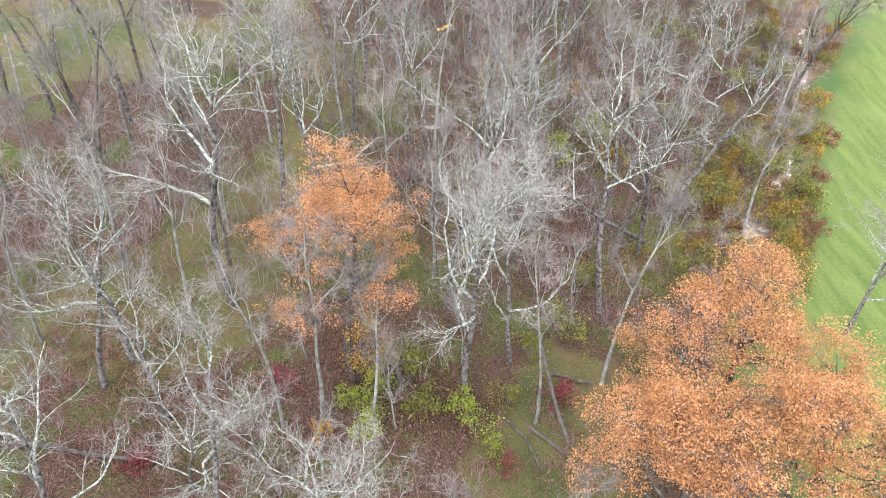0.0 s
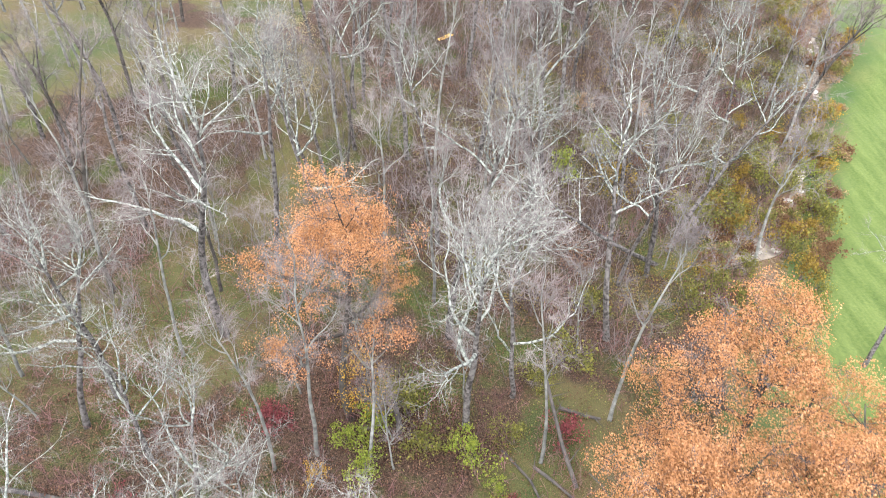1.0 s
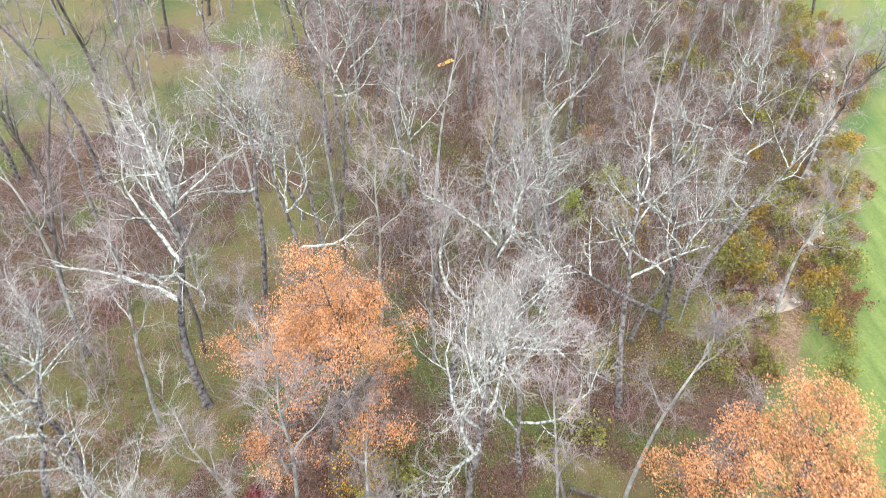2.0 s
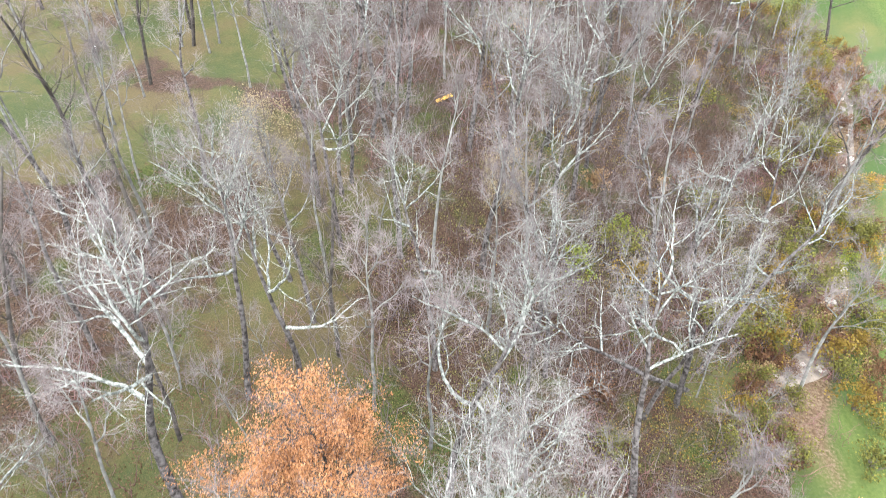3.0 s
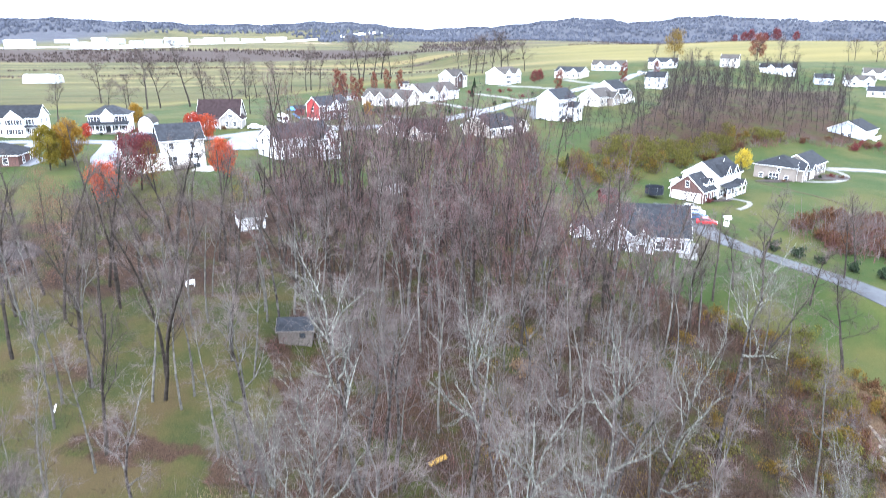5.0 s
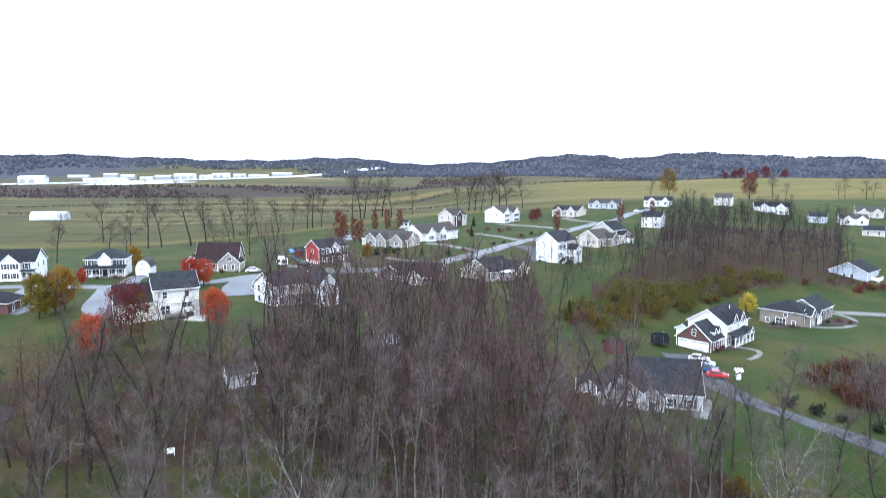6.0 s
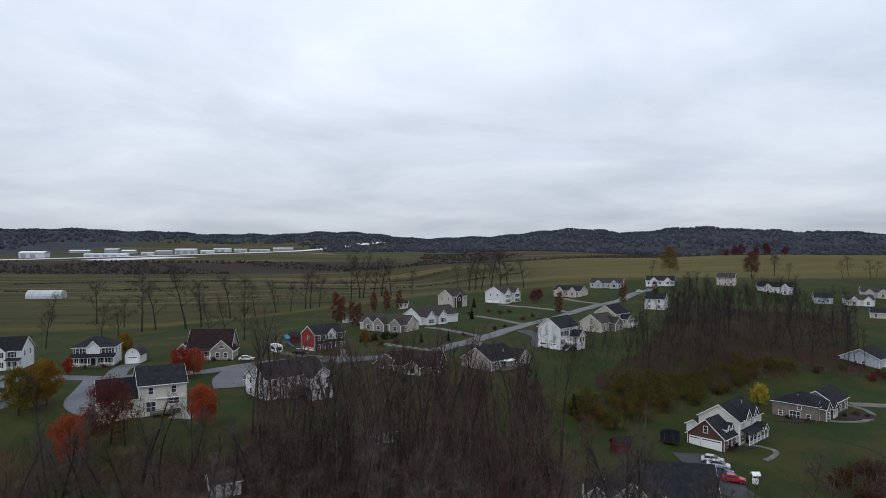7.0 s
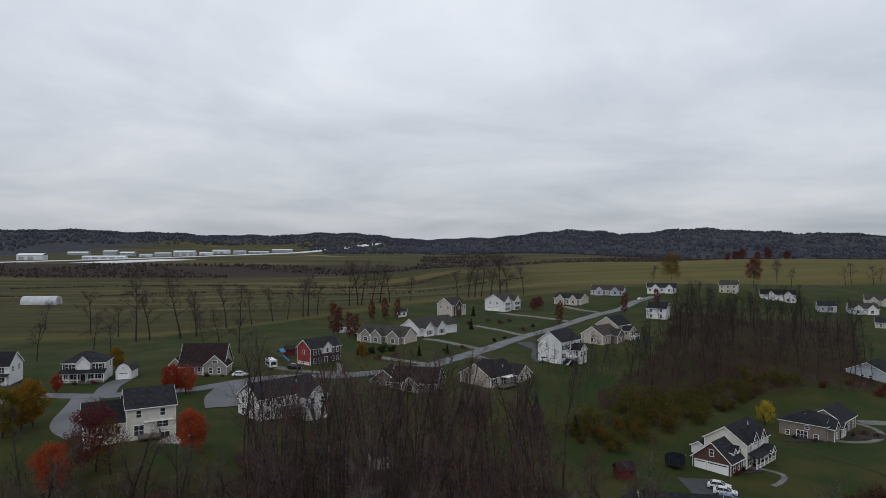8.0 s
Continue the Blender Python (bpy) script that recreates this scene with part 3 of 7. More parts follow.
strip("driveway", [(27, 255), (32, 244), (30, 232), (30, 224)], [5, 6, 7, 6], ASPHALT, "dark driveway beside the tall white house", "driveway", 0.13)
strip("driveway", [(10, 236), (15, 226), (16, 216)], 3, CONCRETE, "pale driveway behind the long beige house", "driveway", 0.13)
strip("driveway", [(99, 198), (112, 198), (135, 188), (175, 170)], 3.6, CONCRETE, "pale driveway running to the tan ranch house", "driveway", 0.08)
strip("path", [(84, 183.5), (88, 181.5), (93, 182.5), (98, 187), (100, 193), (97, 198)], 1.4, CONCRETE, "curved pale concrete path round the planting bed", "path", 0.09)
strip("path", [(59, 164.6), (62, 163.0), (64.2, 161.2), (61.5, 157.6), (58.5, 155.6)], 1.0, CONCRETE, "pale concrete path from porch to driveway", "path", 0.09)
strip("road", [(130, 60), (96, 88), (84, 98), (75, 106)], 4, ASPHALT, "dark asphalt lane beyond the creek", "road", 0.09)
strip("runway", [(-560, 880), (-440, 1120), (-320, 1500), (-190, 2150)], [28, 30, 34, 40], RUNWAY, "long pale airfield runway on the plateau", "runway", 0.6, step=25)
strip("taxiway", [(-430, 880), (-410, 960), (-380, 1040)], 60, RUNWAY, "wide pale apron beside the runway", "apron", 0.5, step=20)
GRAVEL = material("creek_gravel", (0.042, 0.032, 0.024), (0.115, 0.092, 0.07), 1.2, 0.95, 0.4, 0.4)
strip("creek_bed", [(20.5, 44.5), (22.3, 46.3), (24.1, 47.6), (27.5, 48.9), (30.0, 51.5), (32.7, 55.4), (35.9, 62.2), (37.4, 65.2), (40.2, 71), (43.0, 75.5), (44.5, 79.5), (47, 86), (48, 92)], [0.6, 1.6, 2.6, 2.4, 1.0, 0.8, 1.0, 0.6, 0.5, 0.7, 0.5, 0.5, 0.3], GRAVEL, "dry pale gravel creek bed", "creek", 0.05, step=0.8)


# ---- plants ----
class Shape:
    def __init__(self):
        self.v, self.f = [], []

    def tube(self, pts, radii, sides):
        base = len(self.v)
        for i, (p, r) in enumerate(zip(pts, radii)):
            d = (pts[min(i + 1, len(pts) - 1)] - pts[max(i - 1, 0)]).normalized()
            a = d.cross(Vector((0.31, 0.95, 0.02))).normalized()
            b = d.cross(a)
            for k in range(sides):
                w = 2 * math.pi * k / sides
                self.v.append(p + (a * math.cos(w) + b * math.sin(w)) * r)
        for i in range(len(pts) - 1):
            for k in range(sides):
                j = (k + 1) % sides
                s = base + i * sides
                self.f.append((s + k, s + j, s + j + sides, s + k + sides))

    def spike(self, p, q, r):
        base = len(self.v)
        d = (q - p).normalized()
        a = d.cross(Vector((0.4, 0.9, 0.1))).normalized()
        b = d.cross(a)
        self.v += [p + a * r, p - a * r * 0.5 + b * r * 0.87, p - a * r * 0.5 - b * r * 0.87, q]
        self.f += [(base, base + 1, base + 3), (base + 1, base + 2, base + 3), (base + 2, base, base + 3)]

    def join(self, other, m):
        base = len(self.v)
        self.v += [m @ v for v in other.v]
        self.f += [tuple(i + base for i in f) for f in other.f]

    def leaf(self, p, size, rng):
        base = len(self.v)
        d = Vector((rng.gauss(0, 1), rng.gauss(0, 1), rng.gauss(0, 0.8) + 0.2)).normalized()
        a = d.orthogonal().normalized() * size * 0.5
        a.rotate(Matrix.Rotation(rng.uniform(0, 6.28), 3, d))
        b = d.cross(a) * rng.uniform(0.7, 1.2)
        self.v += [p - a, p - b + d * size * 0.12, p + a, p + b + d * size * 0.12]
        self.f += [(base, base + 1, base + 2), (base, base + 2, base + 3)]


def turned(d, angle, rng):
    ax = d.orthogonal().normalized()
    ax.rotate(Matrix.Rotation(rng.uniform(0, 6.28), 3, d))
    out = d.copy()
    out.rotate(Matrix.Rotation(angle, 3, ax))
    return out


def limb(wood, twig, rng, p, d, length, r, level, last, o):
    """Grows one limb with its side branches; the last level carries the twigs and the leaves."""
    n = (max(6, min(10, int(length / 1.8))), max(4, min(8, int(length / 0.9) + 1)), 2, 2)[min(level, 3)]
    step = length / n
    pts, radii, dirs = [p.copy()], [r], [d.copy()]
    tip = r * (0.35 if level == 0 else 0.28)
    for i in range(n):
        wob = o["wobble"] * (0.35 if level == 0 else 1.0)
        d = (d + Vector((rng.gauss(0, wob), rng.gauss(0, wob), rng.gauss(0, wob * 0.7) + o["rise"] * (0.15 if level == 0 else 1)))).normalized()
        p = p + d * step
        pts.append(p.copy())
        dirs.append(d.copy())
        radii.append(r + (tip - r) * (i + 1) / n)
    sides = (6, 4, 3, 3)[min(level, 3)]
    (wood if level == 0 else o["boughs"] if level < 3 else twig).tube(pts, radii, sides)
    if level < last:
        count = o["kids"][min(level, len(o["kids"]) - 1)]
        for c in range(count):
            f = o["first"] + (1 - o["first"]) * (c + rng.random()) / count if level == 0 else 0.2 + 0.8 * (c + rng.random()) / count
            f = min(f, 0.98)
            i = min(int(f * n), n - 1)
            u = f * n - i
            q = pts[i].lerp(pts[i + 1], u)
            rr = radii[i] + (radii[i + 1] - radii[i]) * u
            if level == 0:
                ang = radians(rng.uniform(*o["angle"])) * (1.15 - 0.5 * f)
                ln = o["spread"] * (1.1 - 0.55 * abs(f - 0.45) * 1.6) * rng.uniform(0.7, 1.15)
            else:
                ang = radians(rng.uniform(25, 62))
                ln = length * rng.uniform(0.32, 0.6) * (1.15 - 0.55 * f)
            limb(wood, twig, rng, q, turned(dirs[i], ang, rng), ln, min(rr * 0.62, o["thick"] * ln), level + 1, last, o)
    if level >= last - 1 and o["twigs"]:
        for i in range(1, n + 1):
            for _ in range(o["twigs"] if level == last else max(1, o["twigs"] // 2)):
                td = turned(dirs[i], radians(rng.uniform(20, 70)), rng)
                td.z += o["rise"]
                q = pts[i].lerp(pts[i - 1], rng.random())
                ln = o["twig_len"] * rng.uniform(0.5, 1.3)
                e = q + td.normalized() * ln
                twig.spike(q, e, o["twig_r"])
                if o["fork"]:
                    mid = q.lerp(e, rng.uniform(0.3, 0.6))
                    twig.spike(mid, mid + turned(td.normalized(), radians(35), rng) * ln * 0.6, o["twig_r"] * 0.7)


def bare(seed, height, r, spread, kids, last=3, twigs=4, twig_len=0.7, twig_r=0.013, wobble=0.16, rise=0.07, first=0.38, angle=(35, 65), thick=0.016, stems=1, fork=True):
    rng = random.Random(seed)
    wood, bough, twig = Shape(), Shape(), Shape()
    o = dict(boughs=bough, fork=fork, spread=spread, kids=kids, twigs=twigs, twig_len=twig_len, twig_r=twig_r, wobble=wobble, rise=rise, first=first, angle=angle, thick=thick)
    for s in range(stems):
        lean = Vector((rng.gauss(0, 0.05), rng.gauss(0, 0.05), 1)) if stems == 1 else Vector((math.cos(s * 6.28 / stems + seed) * 0.3, math.sin(s * 6.28 / stems + seed) * 0.3, 1))
        limb(wood, twig, rng, Vector((lean.x * 0.4, lean.y * 0.4, -0.35)) if stems > 1 else Vector((0, 0, -0.35)), lean.normalized(), height * rng.uniform(0.85, 1.0), r * (1 if stems == 1 else 0.75), 0, last, o)
    return wood, bough, twig


def kinked(rng, p, d, length, n, wobble, rise):
    """Points of a crooked branch that turns a little at every joint."""
    pts, dirs = [p.copy()], [d.copy()]
    side = Vector((rng.gauss(0, 1), rng.gauss(0, 1), 0)).normalized()
    for k in range(n):
        sway = side * (wobble * 0.9 * (1 if k % 3 else -1))
        d = (d + sway * rng.random() + Vector((rng.gauss(0, wobble), rng.gauss(0, wobble), rng.gauss(0, wobble * 0.6) + rise))).normalized()
        p = p + d * (length / n) * rng.uniform(0.75, 1.25)
        pts.append(p.copy())
        dirs.append(d.copy())
    return pts, dirs


def gnarled(seed, height, r, fork, limbs, spread, order=(6, 4), wobble=0.2, rise=0.09, open_angle=(38, 72), twigs=3, twig_len=0.8, twig_r=0.008, lean=0.04, leader=0.8, girth=0.5, forked=True):
    """A leafless tree with a stout trunk, crooked tapering limbs from its fork upwards and a haze of fine twigs."""
    rng = random.Random(seed)
    wood, bough, twig = Shape(), Shape(), Shape()
    n = max(7, int(height / 1.5))
    pts, dirs = kinked(rng, Vector((0, 0, -0.4)), Vector((rng.gauss(0, lean), rng.gauss(0, lean), 1)).normalized(), height * leader, n, wobble * 0.34, 0.05)
    radii = [r * (1.25 if k == 0 else 1) * (1 - 0.72 * (k / n) ** 1.15) for k in range(n + 1)]
    wood.tube(pts, radii, 7)

    def sprigs(pts, dirs, count, ln):
        for k in range(1, len(pts)):
            for _ in range(count):
                td = turned(dirs[k], radians(rng.uniform(22, 68)), rng)
                td.z += rise * 0.6
                q = pts[k].lerp(pts[k - 1], rng.random())
                e = q + td.normalized() * ln * rng.uniform(0.5, 1.3)
                twig.spike(q, e, twig_r)
                if not forked:
                    continue
                f = q.lerp(e, rng.uniform(0.3, 0.6))
                twig.spike(f, f + turned(td.normalized(), radians(38), rng) * ln * 0.55, twig_r * 0.75)

    def branch(p, d, length, rad, depth):
        m = (max(6, int(length / 0.75)), 5, 3)[min(depth, 2)]
        bp, bd = kinked(rng, p, d, length, m, wobble * (1.0, 1.15, 1.0)[min(depth, 2)], rise * (1.0, 0.7, 0.5)[min(depth, 2)])
        br = [rad * (1 - 0.78 * k / m) for k in range(m + 1)]
        bough.tube(bp, br, (5, 3, 3)[min(depth, 2)])
        if depth < len(order):
            for c in range(order[depth]):
                f = min(0.97, 0.22 + 0.78 * (c + rng.random()) / order[depth])
                k = min(int(f * m), m - 1)
                q = bp[k].lerp(bp[k + 1], f * m - k)
                branch(q, turned(bd[k], radians(rng.uniform(32, 68)), rng), length * rng.uniform(0.34, 0.58) * (1.2 - 0.55 * f), max(0.014, br[k] * rng.uniform(0.45, 0.68)), depth + 1)
        if depth >= len(order) - 1:
            sprigs(bp, bd, twigs if depth == len(order) else max(1, twigs // 2), twig_len)

    turn = rng.uniform(0, 6.28)
    for c in range(limbs):
        f = fork + (0.97 - fork) * (c + rng.random() * 0.8) / limbs
        k = min(int(f / leader * n), n - 1) if f < leader else n - 1
        q = pts[k].lerp(pts[k + 1], rng.random())
        turn += 2.4 + rng.uniform(-0.5, 0.5)
        a = radians(rng.uniform(*open_angle)) * (1.2 - 0.75 * (f - fork) / (1 - fork))
        d = Vector((math.cos(turn) * math.sin(a), math.sin(turn) * math.sin(a), math.cos(a)))
        ln = spread * (1.12 - 0.5 * (f - fork) / (1 - fork)) * rng.uniform(0.78, 1.15)
        branch(q, d, ln, min(radii[k] * 0.72, r * girth * rng.uniform(0.75, 1.1)), 0)
    branch(pts[-1], dirs[-1], height * (1 - leader) * 1.3, radii[-1], 0)
    return wood, bough, twig


def oak(seed, height, r, base, limbs, spread, clumps, leaves, size):
    """A broad oak: stout crooked limbs and dry leaves held in flat-bottomed clumps round the outer branches."""
    wood, bough, twig = gnarled(seed, height, r, base, limbs, spread, (6, 3), 0.17, 0.05, (48, 84), 2, 0.7, 0.012, leader=0.78)
    wood.join(bough, Matrix.Identity(4))
    rng = random.Random(seed + 7)
    ends = [v for v in twig.v[3::4] if v.z > base * height * 0.9]
    crown, heads = Shape(), []
    rng.shuffle(ends)
    for k in range(clumps):
        c = ends[k * len(ends) // clumps]
        heads.append((c, rng.uniform(0.45, 1.05), rng.uniform(0.45, 0.7)))
    for k in range(leaves):
        c, w, flat = heads[k % clumps]
        d = Vector((rng.gauss(0, 1), rng.gauss(0, 1), rng.gauss(0.25, 0.8))).normalized() * w * rng.uniform(0.55, 1.12)
        d.z *= flat
        crown.leaf(c + d, size * rng.uniform(0.65, 1.3), rng)
    return wood, twig, crown


def bush(seed, height, width, leaves, size, stems=16, lumps=15):
    """Stems and a lumpy, open mass of leaves."""
    rng = random.Random(seed)
    twig, crown = Shape(), Shape()
    heads = []
    for _ in range(lumps):
        w = rng.uniform(0, 6.28)
        q = rng.uniform(0, 0.52) * width
        heads.append((Vector((math.cos(w) * q, math.sin(w) * q, height * rng.uniform(0.15, 0.85) * (1 - 0.5 * q / width))), width * rng.uniform(0.09, 0.21)))
    for k in range(stems):
        h, s = heads[k % lumps]
        twig.spike(Vector((h.x * 0.25, h.y * 0.25, -0.1)), h + Vector((rng.gauss(0, s), rng.gauss(0, s), s)), 0.03)
    for _ in range(leaves):
        h, s = rng.choice(heads)
        d = Vector((rng.gauss(0, 1), rng.gauss(0, 1), rng.gauss(0, 1))).normalized() * s * rng.uniform(0.4, 1.2) * (1 if rng.random() < 0.85 else 1.7)
        p = h + d
        p.z = max(0.05, p.z)
        crown.leaf(p, size * rng.uniform(0.6, 1.3), rng)
    return twig, crown


def thicket(seed, height, width, stems, twigs):
    """Leafless brush: crooked thin stems with side twigs."""
    rng = random.Random(seed)
    twig = Shape()
    for _ in range(stems):
        w, q = rng.uniform(0, 6.28), width * 0.5 * math.sqrt(rng.random())
        p = Vector((math.cos(w) * q, math.sin(w) * q, -0.05))
        d = Vector((rng.gauss(0, 0.35), rng.gauss(0, 0.35), 1)).normalized()
        hh = height * rng.uniform(0.45, 1.1)
        pts, dirs = kinked(rng, p, d, hh, 3, 0.3, 0.0)
        twig.tube(pts, [0.022, 0.018, 0.012, 0.005], 3)
        for k in range(twigs):
            i = 1 + k % 3
            s = pts[i].lerp(pts[i - 1], rng.random())
            t = turned(dirs[i], radians(rng.uniform(30, 85)), rng)
            twig.spike(s, s + t * hh * rng.uniform(0.15, 0.36), 0.010)
    return twig


def spruce(seed, height, width, leaves):
    rng = random.Random(seed)
    wood, crown = Shape(), Shape()
    wood.tube([Vector((0, 0, -0.2)), Vector((0, 0, height * 0.5)), Vector((0, 0, height * 0.97))], [height * 0.02, height * 0.012, 0.01], 6)
    for _ in range(leaves):
        f = rng.random() ** 1.5
        tier = 0.78 + 0.22 * math.cos(f * 60)
        q = width * 0.5 * (1 - f) * tier * math.sqrt(rng.uniform(0.35, 1))
        w = rng.uniform(0, 6.28)
        crown.leaf(Vector((math.cos(w) * q, math.sin(w) * q, height * (0.06 + 0.93 * f) - q * 0.25)), 0.34 * rng.uniform(0.6, 1.2), rng)
    return wood, crown


def store(shapes, mats, names):
    """Meshes of a plant, ready to be planted many times over."""
    out = []
    for s, m, n in zip(shapes, mats, names):
        me = bpy.data.meshes.new(n)
        me.from_pydata([tuple(v) for v in s.v], [], s.f)
        me.materials.append(m)
        if n in ("trunk", "limbwork"):
            me.polygons.foreach_set("use_smooth", [True] * len(me.polygons))
        out.append((n, me))
    return out


def plant(name, kit, x, y, label, category, group="", turn=0.0, scale=1.0, tilt=(0, 0), wide=1.0):
    ob = thing(name, pose(x, y, up(x, y, -0.05), tilt[0], tilt[1], turn) @ Matrix.Diagonal((scale * wide * PLAN, scale * wide * PLAN, scale * PLAN, 1)), label, category, group)
    for n, me in kit:
        shared(n, me, ob)
    return ob


rng = random.Random(11)
THREE = ("trunk", "limbwork", "crown")
PALE = [store(gnarled(100 + k, (21, 21, 18, 22, 19)[k], (0.31, 0.28, 0.27, 0.28, 0.25)[k], (0.42, 0.48, 0.34, 0.5, 0.4)[k], (8, 7, 9, 7, 8)[k], (7.0, 6.2, 7.6, 5.6, 6.6)[k], twigs=2, girth=0.52), (BARK_TRUNK, BARK_PALE, TWIG_PALE), THREE) for k in range(5)]
MIDPALE = [store(gnarled(120 + k, (20, 21, 19)[k], 0.23, (0.48, 0.55, 0.45)[k], (7, 6, 7)[k], (4.4, 3.8, 4.6)[k], (5, 3), twigs=2, twig_len=1.0, open_angle=(28, 58), girth=0.42), (BARK_TRUNK, BARK_SOFT, TWIG_MAUVE), THREE) for k in range(3)]
FORKED = [store(gnarled(140 + k, (19, 21)[k], (0.22, 0.25)[k], (0.26, 0.24)[k], (9, 11)[k], (6.8, 8.0)[k], (7, 4), twigs=2, open_angle=(30, 62), girth=0.54, leader=0.72), (BARK_TRUNK, BARK_PALE, TWIG_PALE), THREE) for k in range(2)]
SPRAY = [store(gnarled(160 + k, (11, 12.5, 10.5)[k], 0.13, 0.25, 9, (4.6, 4.2, 4.8)[k], (6, 3), twigs=1, twig_len=0.8, open_angle=(40, 80), girth=0.4, wobble=0.22), (BARK_TRUNK, BARK_PALE, TWIG_PALE), THREE) for k in range(3)]
GREY = [store(gnarled(200 + k, (18, 19, 16.5, 18)[k], 0.15, 0.45, 6, (3.4, 3.2, 3.8, 3.4)[k], (4, 3), forked=False, twigs=3, twig_len=1.1, twig_r=0.010, open_angle=(24, 52), rise=0.11, wobble=0.17), (BARK_GREY, BARK_GREY, TWIG_MAUVE), THREE) for k in range(4)]
DARK = [store(bare(300 + k, (18, 20, 17, 19)[k], 0.2, (4.2, 3.8, 4.6, 4.0)[k], (10, 5), last=2, twigs=3, twig_len=1.6, twig_r=0.016, wobble=0.16, rise=0.13, first=0.33, angle=(25, 52), thick=0.013, fork=False), (BARK_DARK, BARK_DARK, TWIG_DARK), THREE) for k in range(4)]
SMALL = [store(gnarled(400 + k, (9, 7.5, 8.5)[k], 0.075, 0.22, 7, (2.8, 2.6, 2.4)[k], (4,), forked=False, twigs=3, twig_len=0.9, open_angle=(26, 60), rise=0.12), (BARK_GREY, BARK_GREY, TWIG_MAUVE), THREE) for k in range(3)]
FAR_BARE = [store(gnarled(500 + k, (15, 13.5, 16)[k], 0.25, (0.3, 0.26, 0.34)[k], 8, (5.6, 6.0, 5.2)[k], (4, 3), forked=False, twigs=2, twig_len=1.5, twig_r=0.018, open_angle=(34, 70), girth=0.45, rise=0.06), (BARK_DARK, BARK_DARK, TWIG_DARK), THREE) for k in range(3)]
MASS = [bare(560 + k, (20, 18, 19, 21)[k], 0.15, (4.4, 4.8, 4.6, 4.2)[k], (9, 4), last=2, twigs=2, twig_len=1.7, twig_r=0.021, wobble=0.16, rise=0.13, first=0.3, angle=(25, 55), thick=0.012, fork=False) for k in range(4)]
MASS_FAR = [bare(580 + k, (16, 14, 15)[k], 0.12, (3.8, 4.2, 4.0)[k], (8, 4), last=2, twigs=4, twig_len=1.5, twig_r=0.017, wobble=0.2, rise=0.08, first=0.25, angle=(28, 62), thick=0.010, fork=False) for k in range(3)]
BRUSH = [store((thicket(600 + k, (2.4, 3.2, 1.8)[k], (3.8, 3.2, 4.4)[k], 22, 7),), (mat,), ("stemwork",)) for k, mat in enumerate((TWIG_RED, TWIG_MAUVE, TWIG_RED))]
OAK = [store(oak(733 + k, (18.5, 15.0, 14.5)[k], (0.3, 0.36, 0.36)[k], (0.42, 0.3, 0.3)[k], (13, 11, 12)[k], (5.2, 5.6, 6.0)[k], (330, 330, 360)[k], (42000, 50000, 52000)[k], (0.082, 0.086, 0.086)[k]), (BARK_DARK, TWIG_DARK, LEAF_ORANGE), ("trunk", "branchwork", "crown")) for k in range(3)]


def garden(seed, mat, height, spread, leaves=2400, size=0.3, base=0.22):
    """A garden tree: bare frame and a rounded, lumpy crown of leaves with gaps."""
    wood, bough, twig = bare(seed, height * 0.92, 0.15, spread * 0.8, (8, 4), last=2, twigs=2, twig_len=0.8, twig_r=0.014, rise=0.14, first=0.2, angle=(30, 62), fork=False)
    r_, crown, heads = random.Random(seed), Shape(), []
    for k in range(16):
        f, w = (k + 0.5) / 16, k * 2.4 + r_.uniform(-0.4, 0.4)
        z = base + (0.97 - base) * f
        q = spread * math.sin(math.pi * min(0.97, 0.12 + 0.86 * f)) ** 0.6 * r_.uniform(0.45, 0.8)
        heads.append((Vector((math.cos(w) * q, math.sin(w) * q, z * height)), spread * r_.uniform(0.28, 0.46)))
    for _ in range(leaves):
        c, s_ = r_.choice(heads)
        d = Vector((r_.gauss(0, 1), r_.gauss(0, 1), r_.gauss(0, 1))).normalized() * s_ * r_.uniform(0.35, 1.15)
        crown.leaf(c + d, size * r_.uniform(0.6, 1.3), r_)
    wood.join(bough, Matrix.Identity(4))
    return store((wood, twig, crown), (BARK_DARK, TWIG_DARK, mat), ("trunk", "branchwork", "crown"))


RED_TREE, MAROON_TREE, ORANGE_TREE, GOLD_TREE = garden(801, LEAF_ORANGERED, 7, 3.0, 7000, 0.19), garden(802, LEAF_MAROON, 9, 4.0, 9000, 0.19), garden(803, LEAF_RED, 7, 2.6, 6000, 0.19), garden(804, LEAF_GOLD, 7.5, 2.5, 7500, 0.19)
TAN_TREE = garden(805, LEAF_TAN, 9, 3.4, 6000, 0.1)
GREEN_GOLD = garden(809, leafage("yellow_green_leaves", [(0.07, 0.055, 0.008), (0.13, 0.105, 0.014), (0.20, 0.15, 0.025)]), 7.5, 2.6, 7500, 0.19)
SPARSE_OCHRE = garden(813, LEAF_OCHRE, 9, 3.0, 2200, 0.12, 0.3)
SPARSE_RUSSET = garden(814, leafage("pinkish_brown_leaves", [(0.07, 0.038, 0.026), (0.12, 0.068, 0.046), (0.17, 0.105, 0.075)]), 11, 3.4, 2400, 0.11, 0.35)
NARROW_RED = garden(806, LEAF_BRICK, 9, 2.0, 3600, 0.2, 0.12)
YOUNG_GOLD = garden(807, LEAF_GOLD, 6.5, 2.0, 1500, 0.09, 0.3)
ROUND_YELLOW = garden(808, leafage("bright_yellow_leaves", [(0.20, 0.13, 0.012), (0.36, 0.27, 0.025), (0.48, 0.38, 0.05)]), 5, 2.1, 3200, 0.17)
